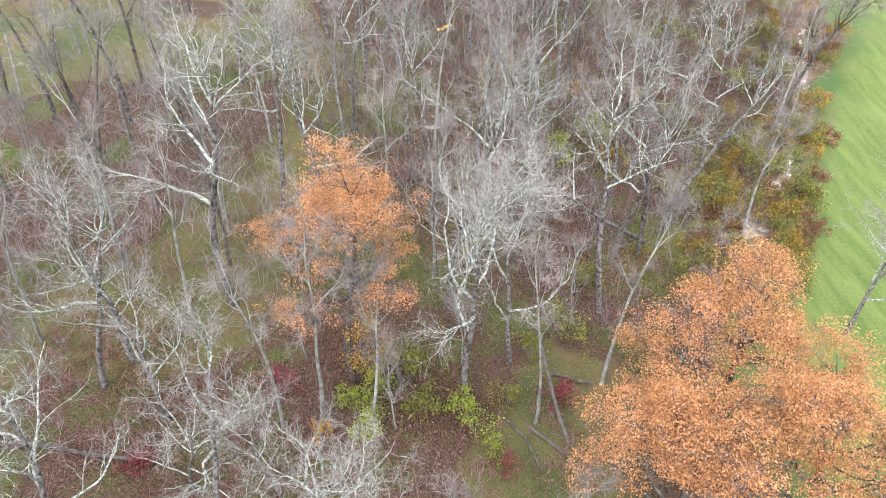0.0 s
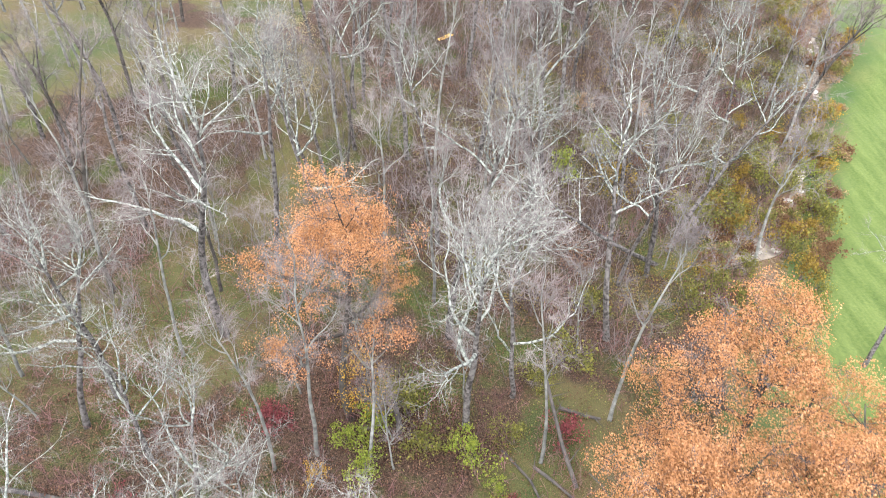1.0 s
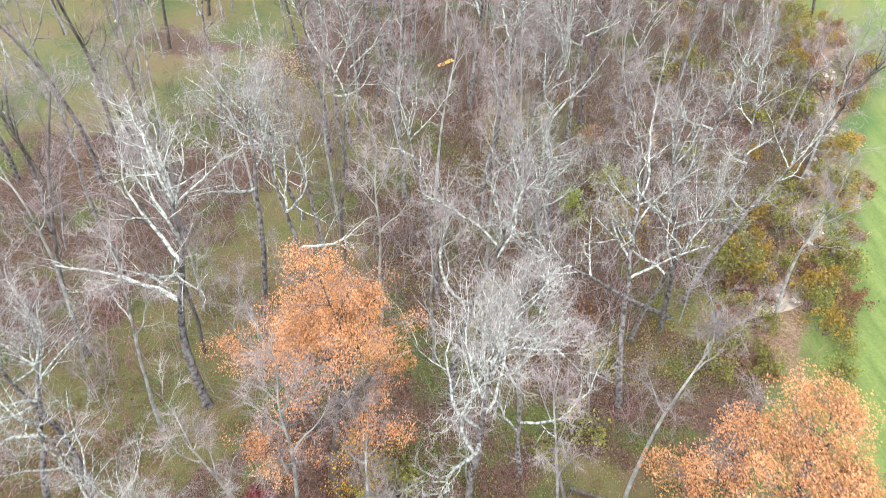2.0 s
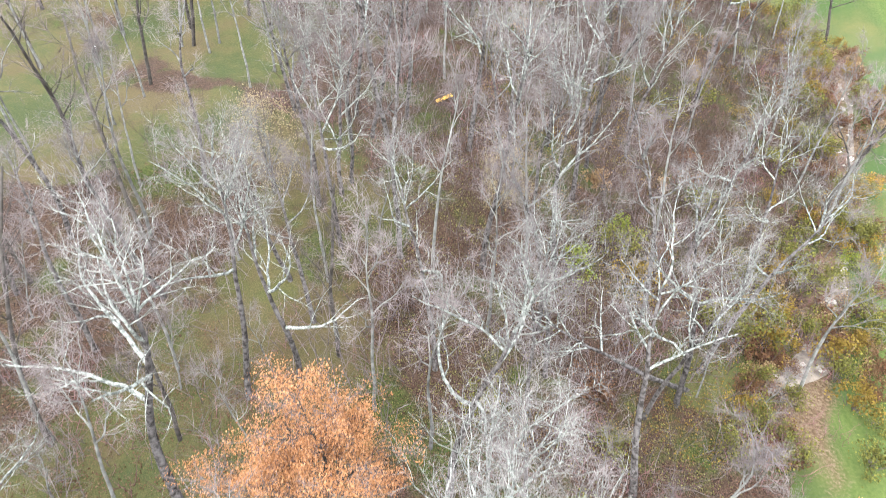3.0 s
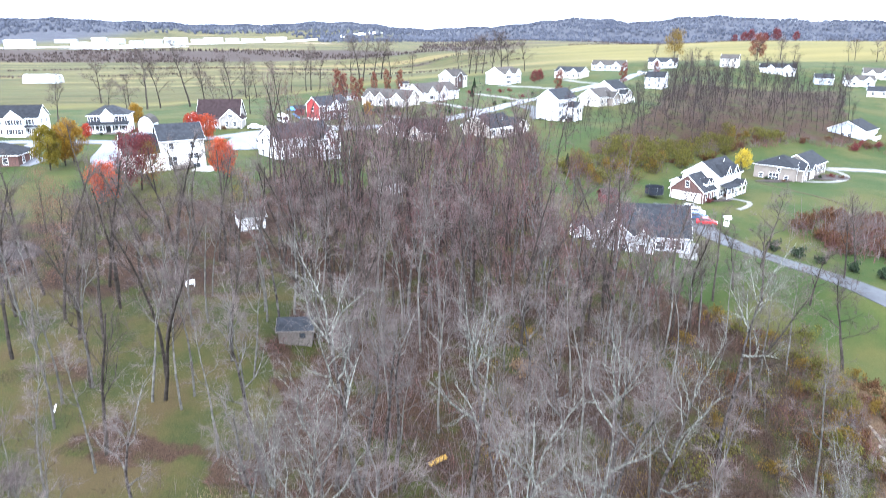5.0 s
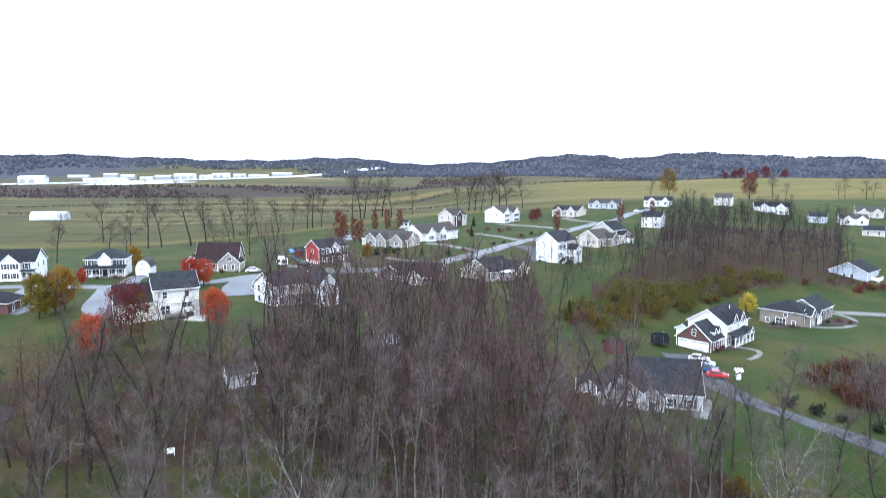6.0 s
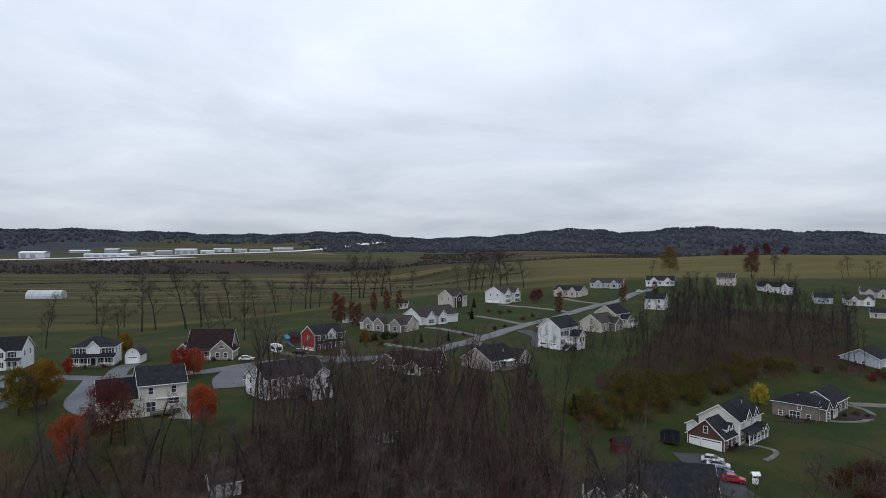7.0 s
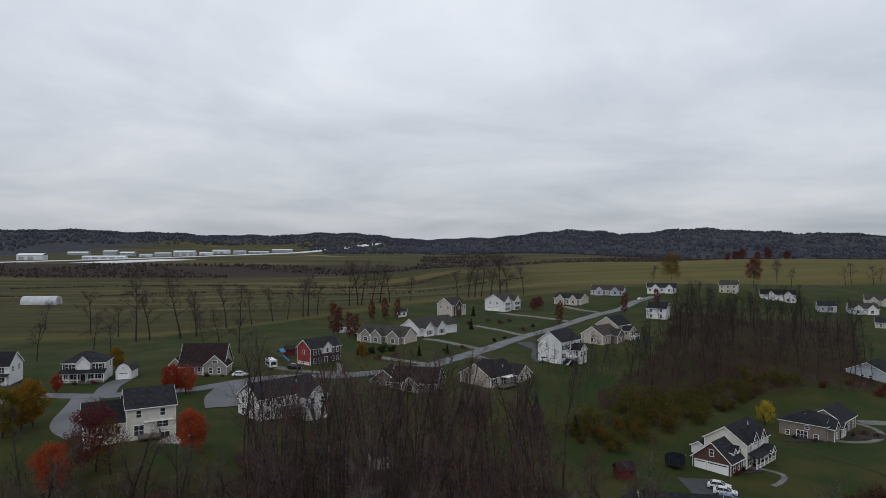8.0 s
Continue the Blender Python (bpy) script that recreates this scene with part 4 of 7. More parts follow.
OLIVE = [store(bush(900 + k, (3.4, 2.6)[k], (4.2, 3.6)[k], 850, 0.165), (TWIG_DARK, LEAF_OLIVE), ("stemwork", "foliage")) for k in range(2)]
OCHRE = [store(bush(905, 2.6, 3.2, 800, 0.155), (TWIG_DARK, LEAF_OCHRE), ("stemwork", "foliage"))]
LIME = [store(bush(910, 2.8, 3.4, 1200, 0.13), (TWIG_DARK, LEAF_LIME), ("stemwork", "foliage"))]
RUST = [store(bush(920 + k, 1.7, 2.8, 800, 0.14), (TWIG_RED, (LEAF_RUST, LEAF_MAROON)[k]), ("stemwork", "foliage")) for k in range(2)]
GOLDBUSH = [store(bush(930, 2.2, 2.6, 1000, 0.12), (TWIG_DARK, LEAF_GOLD), ("stemwork", "foliage"))]
TUSSOCK = [store(bush(960 + k, 1.0, 2.4, 700, 0.16), (TWIG_RED, (LEAF_DRY, LEAF_RUST)[k]), ("stemwork", "foliage")) for k in range(2)]
EVER = [store(bush(940, 1.4, 1.8, 500, 0.2), (TWIG_DARK, LEAF_DARK), ("stemwork", "foliage"))]
SPRUCE = store(spruce(950, 7.5, 4.2, 2600), (BARK_DARK, LEAF_SPRUCE), ("trunk", "crown"))
CONIFER = store(spruce(951, 3.5, 1.8, 900), (BARK_DARK, LEAF_DARK), ("trunk", "crown"))


# ---- houses ----
WINDOWS = {}


def window_kit(w, h, kind):
    """Meshes of a window, a door or a garage door, facing -y, with their middle at the origin."""
    key = (round(w, 2), round(h, 2), kind)
    if key in WINDOWS:
        return WINDOWS[key]
    # frame and glazing bars as one pierced plate
    t, cols = 0.11, max(1, int(w / 0.8)) if kind == "window" and w > 1.3 else 1
    xs, zs, holes = [-w / 2 - t], [-h / 2 - t, -h / 2], []
    for k in range(cols):
        xs += [-w / 2 + w * k / cols + (0.04 if k else 0), -w / 2 + w * (k + 1) / cols - (0.04 if k < cols - 1 else 0)]
    xs.append(w / 2 + t)
    if kind == "window":
        zs += [-0.03, 0.03]
    zs += [h / 2, h / 2 + t]
    bm = bmesh.new()
    vs = [[[bm.verts.new((x, y, z)) for z in zs] for x in xs] for y in (-0.07, 0.03)]
    solid = {(i, j) for i in range(len(xs) - 1) for j in range(len(zs) - 1) if i % 2 == 0 or j % 2 == 0}
    for i, j in solid:
        for side, order in ((0, 1), (1, -1)):
            q = vs[side]
            bm.faces.new((q[i][j], q[i + 1][j], q[i + 1][j + 1], q[i][j + 1])[::order])
        for di, dj, e in ((-1, 0, ((i, j + 1), (i, j))), (1, 0, ((i + 1, j), (i + 1, j + 1))), (0, -1, ((i, j), (i + 1, j))), (0, 1, ((i + 1, j + 1), (i, j + 1)))):
            if (i + di, j + dj) not in solid:
                (p, q_), (r, s_) = e
                bm.faces.new((vs[0][r][s_], vs[0][p][q_], vs[1][p][q_], vs[1][r][s_]))
    outer = bpy.data.meshes.new("window_frame")
    bm.to_mesh(outer)
    bm.free()
    outer.materials.append(TRIM)
    bm = bmesh.new()
    if kind == "garage":
        line = [(0.02, h / 2), (0.02, -h / 2)]
        for k in range(4):
            z0, z1 = -h / 2 + h * k / 4, -h / 2 + h * (k + 1) / 4
            line += [(-0.012, z0), (-0.035, z0 + 0.02), (-0.035, z1 - 0.02), (-0.012, z1 - 0.002)]
        prism(bm, line, -w / 2, w / 2, "x")
    elif kind == "door":
        box(bm, -w / 2, w / 2, -0.03, 0.02, -h / 2, h / 2)
        for sx in (-0.5, 0.5):
            for z0, z1 in ((-0.85, -0.1), (0.08, 0.85)):
                box(bm, w * (sx * 0.5 - 0.16), w * (sx * 0.5 + 0.16), -0.045, 0, h / 2 * z0, h / 2 * z1)
    else:
        box(bm, -w / 2, w / 2, -0.02, 0.02, -h / 2, h / 2)
    inner = bpy.data.meshes.new("pane")
    bm.to_mesh(inner)
    bm.free()
    inner.materials.append({"garage": GARAGE, "door": SHUTTER}.get(kind, PANE))
    bm = bmesh.new()
    box(bm, -0.22, 0.22, -0.05, 0.02, -h / 2 - 0.05, h / 2 + 0.05)
    shutter = bpy.data.meshes.new("shutter")
    bm.to_mesh(shutter)
    bm.free()
    shutter.materials.append(SHUTTER)
    lites = None
    if kind == "garage":
        bm = bmesh.new()
        box(bm, -w / 2 + 0.15, w / 2 - 0.15, -0.05, -0.02, h / 2 - h * 0.18, h / 2 - h * 0.08)
        lites = bpy.data.meshes.new("lites")
        bm.to_mesh(lites)
        bm.free()
        lites.materials.append(PANE)
    WINDOWS[key] = (outer, inner, shutter, lites)
    return WINDOWS[key]


def facade_pose(b, side, u, z):
    cx, cy = (b["x0"] + b["x1"]) / 2, (b["y0"] + b["y1"]) / 2
    if side == "f":
        return pose(cx + u, b["y0"], z)
    if side == "b":
        return pose(cx - u, b["y1"], z, 0, 0, 180)
    if side == "l":
        return pose(b["x0"], cy - u, z, 0, 0, -90)
    return pose(b["x1"], cy + u, z, 0, 0, 90)


def opening(h, b, side, u, z, w, ht, kind="window", shutters=False):
    outer, inner, shutter, lites = window_kit(w, ht, kind)
    m = facade_pose(b, side, u, z)
    ob = shared({"garage": "garage_door", "door": "door"}.get(kind, "window"), outer, h, m)
    shared({"garage": "door_panel", "door": "door_leaf"}.get(kind, "pane"), inner, ob)
    if lites:
        shared("pane", lites, ob)
    if shutters:
        for s in (-1, 1):
            shared("shutter", shutter, ob, pose(s * (w / 2 + 0.36), 0, 0), "dark shutter")


def row(h, b, side, us, z, w, ht, kind="window", shutters=False):
    for u in us:
        opening(h, b, side, u, z, w, ht, kind, shutters)


def block(h, x0, x1, y0, y1, eave, rise, ridge, wall, roof, z0=-1.5, hip=False, over=0.4, trim=TRIM):
    """Walls with gables, a roof with thickness, rake boards and gutters."""
    b = dict(x0=x0, x1=x1, y0=y0, y1=y1, eave=eave)
    a0, a1, c0, c1 = (x0, x1, y0, y1) if ridge == "y" else (y0, y1, x0, x1)
    mid, half = (a0 + a1) / 2, (a1 - a0) / 2
    k, t = rise / half, 0.18
    if hip:
        part("wall", box(bmesh.new(), x0, x1, y0, y1, z0, eave), wall, h)
        bm = bmesh.new()
        i0, i1 = c0 + min(half, (c1 - c0) / 2 - 0.3), c1 - min(half, (c1 - c0) / 2 - 0.3)

        def at(a, c, z):
            return (a, c, z) if ridge == "y" else (c, a, z)
        low = [bm.verts.new(at(a, c, eave - k * over * 0.3)) for a, c in ((a0 - over, c0 - over), (a1 + over, c0 - over), (a1 + over, c1 + over), (a0 - over, c1 + over))]
        top = [bm.verts.new(at(a, c, eave - k * over * 0.3 + t)) for a, c in ((a0 - over, c0 - over), (a1 + over, c0 - over), (a1 + over, c1 + over), (a0 - over, c1 + over))]
        r0, r1 = bm.verts.new(at(mid, i0, eave + rise + t)), bm.verts.new(at(mid, i1, eave + rise + t))
        bm.faces.new(low[::-1])
        for i in range(4):
            bm.faces.new((low[i], low[(i + 1) % 4], top[(i + 1) % 4], top[i]))
        bm.faces.new((top[0], top[1], r0))
        bm.faces.new((top[1], top[2], r1, r0))
        bm.faces.new((top[2], top[3], r1))
        bm.faces.new((top[3], top[0], r0, r1))
        part("roof", bm, roof, h)
        g = bmesh.new()
        o = over + 0.06
        for q in ((x0 - o, x1 + o, y0 - o, y0 - over - 0.003), (x0 - o, x1 + o, y1 + over + 0.003, y1 + o), (x0 - o, x0 - over - 0.003, y0 - over, y1 + over), (x1 + over + 0.003, x1 + o, y0 - over, y1 + over)):
            box(g, *q, eave - 0.08, eave + 0.05)
        part("gutter", g, trim, h)
        return b
    part("wall", prism(bmesh.new(), [(a0, z0), (a1, z0), (a1, eave - 0.02), (mid, eave + rise - 0.02), (a0, eave - 0.02)], c0, c1, "y" if ridge == "y" else "x"), wall, h)
    lo, e = eave - k * over, 0.35

    def chevron(top, bottom, o):
        z = eave - k * o
        return [(a0 - o, z + bottom), (mid, eave + rise + bottom), (a1 + o, z + bottom), (a1 + o, z + top), (mid, eave + rise + top), (a0 - o, z + top)]
    part("roof", prism(bmesh.new(), chevron(t, 0, over), c0 - e, c1 + e, ridge), roof, h)
    for s0, s1 in ((c0 - e - 0.05, c0 - e - 0.003), (c1 + e + 0.003, c1 + e + 0.05)):
        part("rake_board", prism(bmesh.new(), chevron(t - 0.04, -0.09, over), s0, s1, ridge), trim, h)
    for a, s in ((a0 - over, -1), (a1 + over, 1)):
        g = bmesh.new()
        p = sorted((a + s * 0.003, a + s * 0.13))
        if ridge == "y":
            box(g, p[0], p[1], c0 - e, c1 + e, lo, lo + 0.1)
        else:
            box(g, c0 - e, c1 + e, p[0], p[1], lo - 0.02, lo + 0.13)
        part("gutter", g, trim, h)
    for xx in (x0, x1):
        for yy in (y0, y1):
            part("corner_board", box(bmesh.new(), xx - 0.06, xx + 0.06, yy - 0.06, yy + 0.06, z0 + 0.9, eave - 0.05), trim, h)
    return b


def porch(h, x0, x1, y0, y1, floor, top, roof, posts, slope=0.5, high="b"):
    part("porch_floor", box(bmesh.new(), x0, x1, y0, y1, floor - 1.2, floor), DECKWOOD, h)
    if high == "b":
        outline, a, b, ax = [(y0 - 0.3, top), (y1, top + slope), (y1, top + slope + 0.16), (y0 - 0.3, top + 0.16)], x0 - 0.25, x1 + 0.25, "x"
    else:
        outline, a, b, ax = [(x1 + 0.3, top), (x0, top + slope), (x0, top + slope + 0.16), (x1 + 0.3, top + 0.16)], y0 - 0.25, y1 + 0.25, "y"
    part("porch_roof", prism(bmesh.new(), outline, a, b, ax), roof, h)
    bm = bmesh.new()
    if high == "b":
        box(bm, x0, x1, y0, y0 + 0.12, top - 0.22, top)
    else:
        box(bm, x1 - 0.12, x1, y0, y1, top - 0.22, top)
    part("porch_beam", bm, TRIM, h)
    for k in range(posts):
        f = k / (posts - 1)
        px, py = (x0 + 0.1 + (x1 - x0 - 0.2) * f, y0 + 0.12) if high == "b" else (x1 - 0.12, y0 + 0.1 + (y1 - y0 - 0.2) * f)
        part("post", box(bmesh.new(), px - 0.09, px + 0.09, py - 0.09, py + 0.09, floor, top), TRIM, h)
    railing(h, (x0, y0 + 0.1) if high == "b" else (x1 - 0.1, y0), (x1, y0 + 0.1) if high == "b" else (x1 - 0.1, y1), floor, TRIM, gap=0.35 if high == "b" else 0.0)


def railing(h, p, q, z, mat, gap=0.0):
    """Top rail, bottom rail and balusters from p to q."""
    bm = bmesh.new()
    d = Vector((q[0] - p[0], q[1] - p[1], 0))
    n = max(2, int(d.length / 0.3))
    spans = ((0, 0.5 - gap / 2), (0.5 + gap / 2, 1)) if gap else ((0, 1),)
    for s0, s1 in spans:
        a, b = Vector((*p, z)) + d * s0, Vector((*p, z)) + d * s1
        for hh in (0.12, 0.92):
            rod(bm, a + Vector((0, 0, hh)), b + Vector((0, 0, hh)), 0.045, sides=4)
        for k in range(n + 1):
            f = k / n
            if s0 <= f <= s1:
                c = Vector((*p, z)) + d * f
                rod(bm, c + Vector((0, 0, 0.1)), c + Vector((0, 0, 0.92)), 0.022, sides=4)
    part("railing", bm, mat, h)


def deck(h, x0, x1, y0, y1, z, mat, ground=-1.0, stairs=None):
    part("deck", box(bmesh.new(), x0, x1, y0, y1, z - 0.25, z), mat, h)
    for px in (x0 + 0.15, (x0 + x1) / 2, x1 - 0.15):
        for py in (y0 + 0.15, y1 - 0.15):
            part("deck_post", box(bmesh.new(), px - 0.08, px + 0.08, py - 0.08, py + 0.08, ground, z - 0.25), mat, h)
    railing(h, (x0, y0 + 0.06), (x1, y0 + 0.06), z, mat)
    railing(h, (x1 - 0.06, y0), (x1 - 0.06, y1), z, mat)
    if stairs:
        bm = bmesh.new()
        sx, sy, dx, dy = stairs
        n = max(3, int((z - ground - 1.0) / 0.19))
        for k in range(n):
            cx, cy, cz = sx + dx * 0.28 * k, sy + dy * 0.28 * k, z - 0.19 * (k + 1)
            box(bm, cx - 0.5, cx + 0.5, cy - 0.16 if dy else cy - 0.5, cy + 0.16 if dy else cy + 0.5, cz - 0.06, cz)
        part("stair", bm, mat, h)


def home(label, x, y, rot, z=None, group="houses of the settlement"):
    return thing("house", pose(x, y, up(x, y) if z is None else z, 0, 0, rot) @ Matrix.Scale(0.97, 4), label, "house", group)


def pipe(h, x, y, z):
    part("vent_pipe", rod(bmesh.new(), (x, y, z - 0.4), (x, y, z + 0.5), 0.07), TRIM, h)


# brick house with the garage gable
h = home("two-storey house with brick garage, cream gable and grey roof", 53.2, 160.3, -46, 11.45)
g = block(h, -8.6, 0, 0, 7.5, 2.9, 3.6, "y", BRICK_WALL, SHINGLE_GREY)
row(h, g, "f", (-2.55,), 1.1, 2.5, 2.15, "garage")
row(h, g, "f", (1.35,), 1.1, 4.7, 2.15, "garage")
row(h, g, "f", (0,), 4.2, 0.9, 1.4)
row(h, g, "r", (-2, 0.2, 2.2), 1.4, 0.7, 1.5)
m = block(h, -9.0, 0.6, 6.6, 19, 5.7, 3.1, "y", SIDING_CREAM, SHINGLE_GREY)
m2 = block(h, -12.5, -9.0, 7.5, 13, 2.9, 1.0, "y", SIDING_WHITE, SHINGLE_GREY)
for yy in (10.2, 14.4):
    d = block(h, -2.6, 1.0, yy - 1.5, yy + 1.5, 6.0, 1.9, "x", SIDING_WHITE, SHINGLE_GREY, z0=4.2, over=0.3)
    row(h, d, "r", (0,), 6.0, 1.1, 1.6, shutters=True)
for yy in (3.2, 5.4):
    d = block(h, -2.3, -0.7, yy - 0.6, yy + 0.6, 4.5, 0.8, "x", SIDING_WHITE, SHINGLE_GREY, z0=3.0, over=0.2)
    row(h, d, "r", (0,), 4.3, 0.6, 0.9)
row(h, m, "r", (-4.2, -1.6, 3.2), 1.5, 1.0, 1.6, shutters=True)
row(h, m, "r", (1.0,), 1.2, 1.0, 2.1, "door")
porch(h, 0.6, 2.6, 7.6, 18.5, 0.3, 2.8, SHINGLE_GREY, 6, 0.7, high="r")
d = block(h, 0.9, 3.0, 14.2, 16.6, 2.9, 1.3, "x", SIDING_WHITE, SHINGLE_GREY, z0=2.5, over=0.25)
row(h, m, "b", (-2, 2), 4.4, 1.0, 1.5)
row(h, m, "l", (-3, 0, 3), 4.4, 1.0, 1.5)
pipe(h, -2.5, 15, 8.4)

# tan ranch house with the planting bed
h = home("tan ranch house with grey hip roof and white trim", 82.6, 182.3, -46, 11.1)
m = block(h, -11.5, 0, 0, 10, 3.9, 2.5, "y", SIDING_TAN, SHINGLE_GREY, hip=True)
row(h, m, "f", (-3.6, 3.4), 0.9, 1.0, 1.2)
row(h, m, "f", (0,), 0.9, 2.6, 2.0)
row(h, m, "f", (1.2,), 3.0, 0.9, 0.9)
g = block(h, 0.0, 1.6, 1.2, 4.6, 3.6, 1.5, "x", SIDING_TAN, SHINGLE_GREY)
row(h, g, "r", (0,), 1.6, 1.0, 1.5)
m2 = block(h, -8, 1.0, 9.4, 21, 3.6, 2.6, "y", SIDING_TAN, SHINGLE_GREY)
row(h, m2, "r", (-3.5, 0, 3.5), 1.6, 1.0, 1.5, shutters=True)
row(h, m2, "f", (3,), 1.6, 1.0, 1.5)
d = block(h, -1.5, 2.0, 6.0, 9.2, 3.0, 1.3, "x", SIDING_WHITE, SHINGLE_GREY, z0=2.4)
porch(h, 0.6, 2.0, 6.0, 9.2, 0.3, 2.8, SHINGLE_GREY, 3, 0.4, high="r")
pipe(h, -6, 3, 5.4)

# near house with the wide dark roof, half hidden by the wood
h = home("white house with wide dark grey roof among bare trees", 40.4, 130.6, -12, 10.3)
m = block(h, -13.5, 0, 0, 13.5, 3.4, 4.7, "x", SIDING_WHITE_SHADED, SHINGLE_GREY)
row(h, m, "f", (-3.0, 1.0, 4.6), 1.6, 1.1, 1.5, shutters=True)
row(h, m, "r", (-2.5, 2.5), 1.6, 1.0, 1.5)
row(h, m, "r", (0,), 5.0, 1.0, 1.2)
g = block(h, -18.6, -10.6, -2.4, 9.5, 3.5, 3.6, "y", SIDING_WHITE_SHADED, SHINGLE_GREY)
row(h, g, "f", (-1.8, 1.8), 1.5, 1.3, 1.6)
row(h, g, "f", (0,), 4.8, 0.9, 1.1)
d = block(h, -11.4, -7.0, -2.6, 1.4, 3.0, 2.2, "y", SIDING_WHITE_SHADED, SHINGLE_GREY)
row(h, d, "f", (0,), 1.3, 1.1, 2.0, "door")
b2 = block(h, -22.5, -18.6, 1.5, 8, 2.9, 1.7, "y", SIDING_WHITE_SHADED, SHINGLE_GREY)
row(h, b2, "f", (0,), 1.4, 1.2, 1.4)
strip("patio_slab", [(39.4, 128.2), (42.2, 135.4)], 2.8, CONCRETE, "pale concrete parking pad beside the white house", "patio", 0.1)

# white house seen from the back
h = home("cream three-level house with dark roof and low garage wing", -45.6, 157.6, 30, 18.5)
m = block(h, -8.9, 0.6, 0, 8.4, 8.0, 3.1, "x", SIDING_CREAM, SHINGLE_GREY)
row(h, m, "f", (-2.4, 2.2), 6.6, 0.95, 1.4)
row(h, m, "f", (2.2,), 4.1, 2.2, 1.2)
row(h, m, "f", (-2.4,), 3.2, 1.8, 2.1)
row(h, m, "f", (2.6,), 1.3, 1.9, 2.1)
row(h, m, "r", (-2, 2), 6.0, 0.9, 1.4)
part("ledge", box(bmesh.new(), -5.6, 0.05, -0.35, 0, 4.75, 4.95), TRIM, h)
g = block(h, -16.6, -8.9, 0.6, 8.6, 5.4, 3.6, "x", SIDING_CREAM, SHINGLE_GREY)
row(h, g, "f", (2.4,), 3.7, 0.8, 1.5)
row(h, g, "f", (-1.0,), 3.7, 0.9, 1.5)
b2 = block(h, -11.2, -8.5, 6.0, 8.8, 4.6, 2.0, "y", SIDING_CREAM, SHINGLE_GREY)
row(h, g, "l", (0,), 3.0, 0.9, 1.4)
deck(h, -6.8, -2.6, -3.0, -0.1, 2.3, DECKWOOD, -0.6)
pipe(h, -4, 5.4, 9.7)
strip("patio", [(-46, 155), (-42, 154.5)], 5.0, STONE_WALL, "round grey-brown paved patio behind the cream house", "patio", 0.1)

# white house with the long front porch
h = home("white two-storey house with black shutters and long front porch", -79.0, 201.8, 12, 19.9)
m = block(h, -11.2, 0, 0, 8.5, 5.5, 2.5, "x", SIDING_WHITE, SHINGLE_GREY, hip=True)
row(h, m, "f", (-4.4, -2.6, 2.6, 4.4), 4.35, 0.9, 1.5, shutters=True)
row(h, m, "f", (-0.5, 0.5), 4.5, 0.8, 1.5)
row(h, m, "f", (-4.2, -2.2, 2.2, 4.2), 1.6, 0.9, 1.6, shutters=True)
row(h, m, "f", (0,), 1.4, 1.6, 2.1, "door")
row(h, m, "r", (-2, 2), 4.35, 0.9, 1.5)
d = block(h, -7.4, -3.8, -0.5, 4, 5.5, 1.9, "y", SIDING_WHITE, SHINGLE_GREY, z0=3.2)
porch(h, -11.4, 0.3, -2.4, 0, 0.4, 2.9, SHINGLE_GREY, 6, 0.7)

h = home("white two-storey house with grey roof and front gable", -99.0, 197.2, 10, 19.8)
m = block(h, -13, 0, 0, 9, 5.5, 3.2, "x", SIDING_WHITE, SHINGLE_GREY)
d = block(h, -9, -3.6, -1.4, 4, 5.3, 2.4, "y", SIDING_WHITE, SHINGLE_GREY)
row(h, d, "f", (-1.2, 1.2), 4.3, 0.9, 1.5, shutters=True)
row(h, d, "f", (-1.2, 1.2), 1.5, 0.9, 1.5, shutters=True)
row(h, m, "f", (-4.8, 4.2), 4.3, 0.9, 1.5, shutters=True)
row(h, m, "f", (-4.8, 4.2), 1.5, 0.9, 1.5, shutters=True)
row(h, m, "r", (-2, 2), 4.3, 0.9, 1.5)
porch(h, -3.4, 0, -1.8, 0, 0.3, 2.8, SHINGLE_GREY, 3, 0.4)

h = home("low brick house with grey roof", -83.0, 160.5, 6, 18.9)
m = block(h, -14, 0, 0, 9, 2.9, 2.3, "x", BRICK_WALL, SHINGLE_GREY, hip=True)
row(h, m, "f", (-4, 0, 4), 1.5, 1.1, 1.4)
row(h, m, "r", (-2, 2), 1.5, 1.0, 1.4)

# small barn garage
h = home("small white barn-shaped garage with a round-topped gable", -73.6, 203.8, 6, 19.9)
part("wall", prism(bmesh.new(), [(-4.4, -1), (0, -1), (0, 2.7), (-0.8, 4.1), (-2.2, 4.8), (-3.6, 4.1), (-4.4, 2.7)], 0, 6, "y"), SIDING_WHITE, h)
part("roof", prism(bmesh.new(), [(-4.7, 2.5), (-3.65, 4.15), (-2.2, 4.9), (-0.75, 4.15), (0.3, 2.5), (0.3, 2.7), (-0.7, 4.32), (-2.2, 5.08), (-3.7, 4.32), (-4.7, 2.7)], -0.25, 6.2, "y"), SHINGLE_TAUPE, h)
b = dict(x0=-4.4, x1=0, y0=0, y1=6)
row(h, b, "f", (0,), 1.1, 2.8, 2.1, "garage")
row(h, b, "f", (0,), 3.5, 0.5, 0.5)

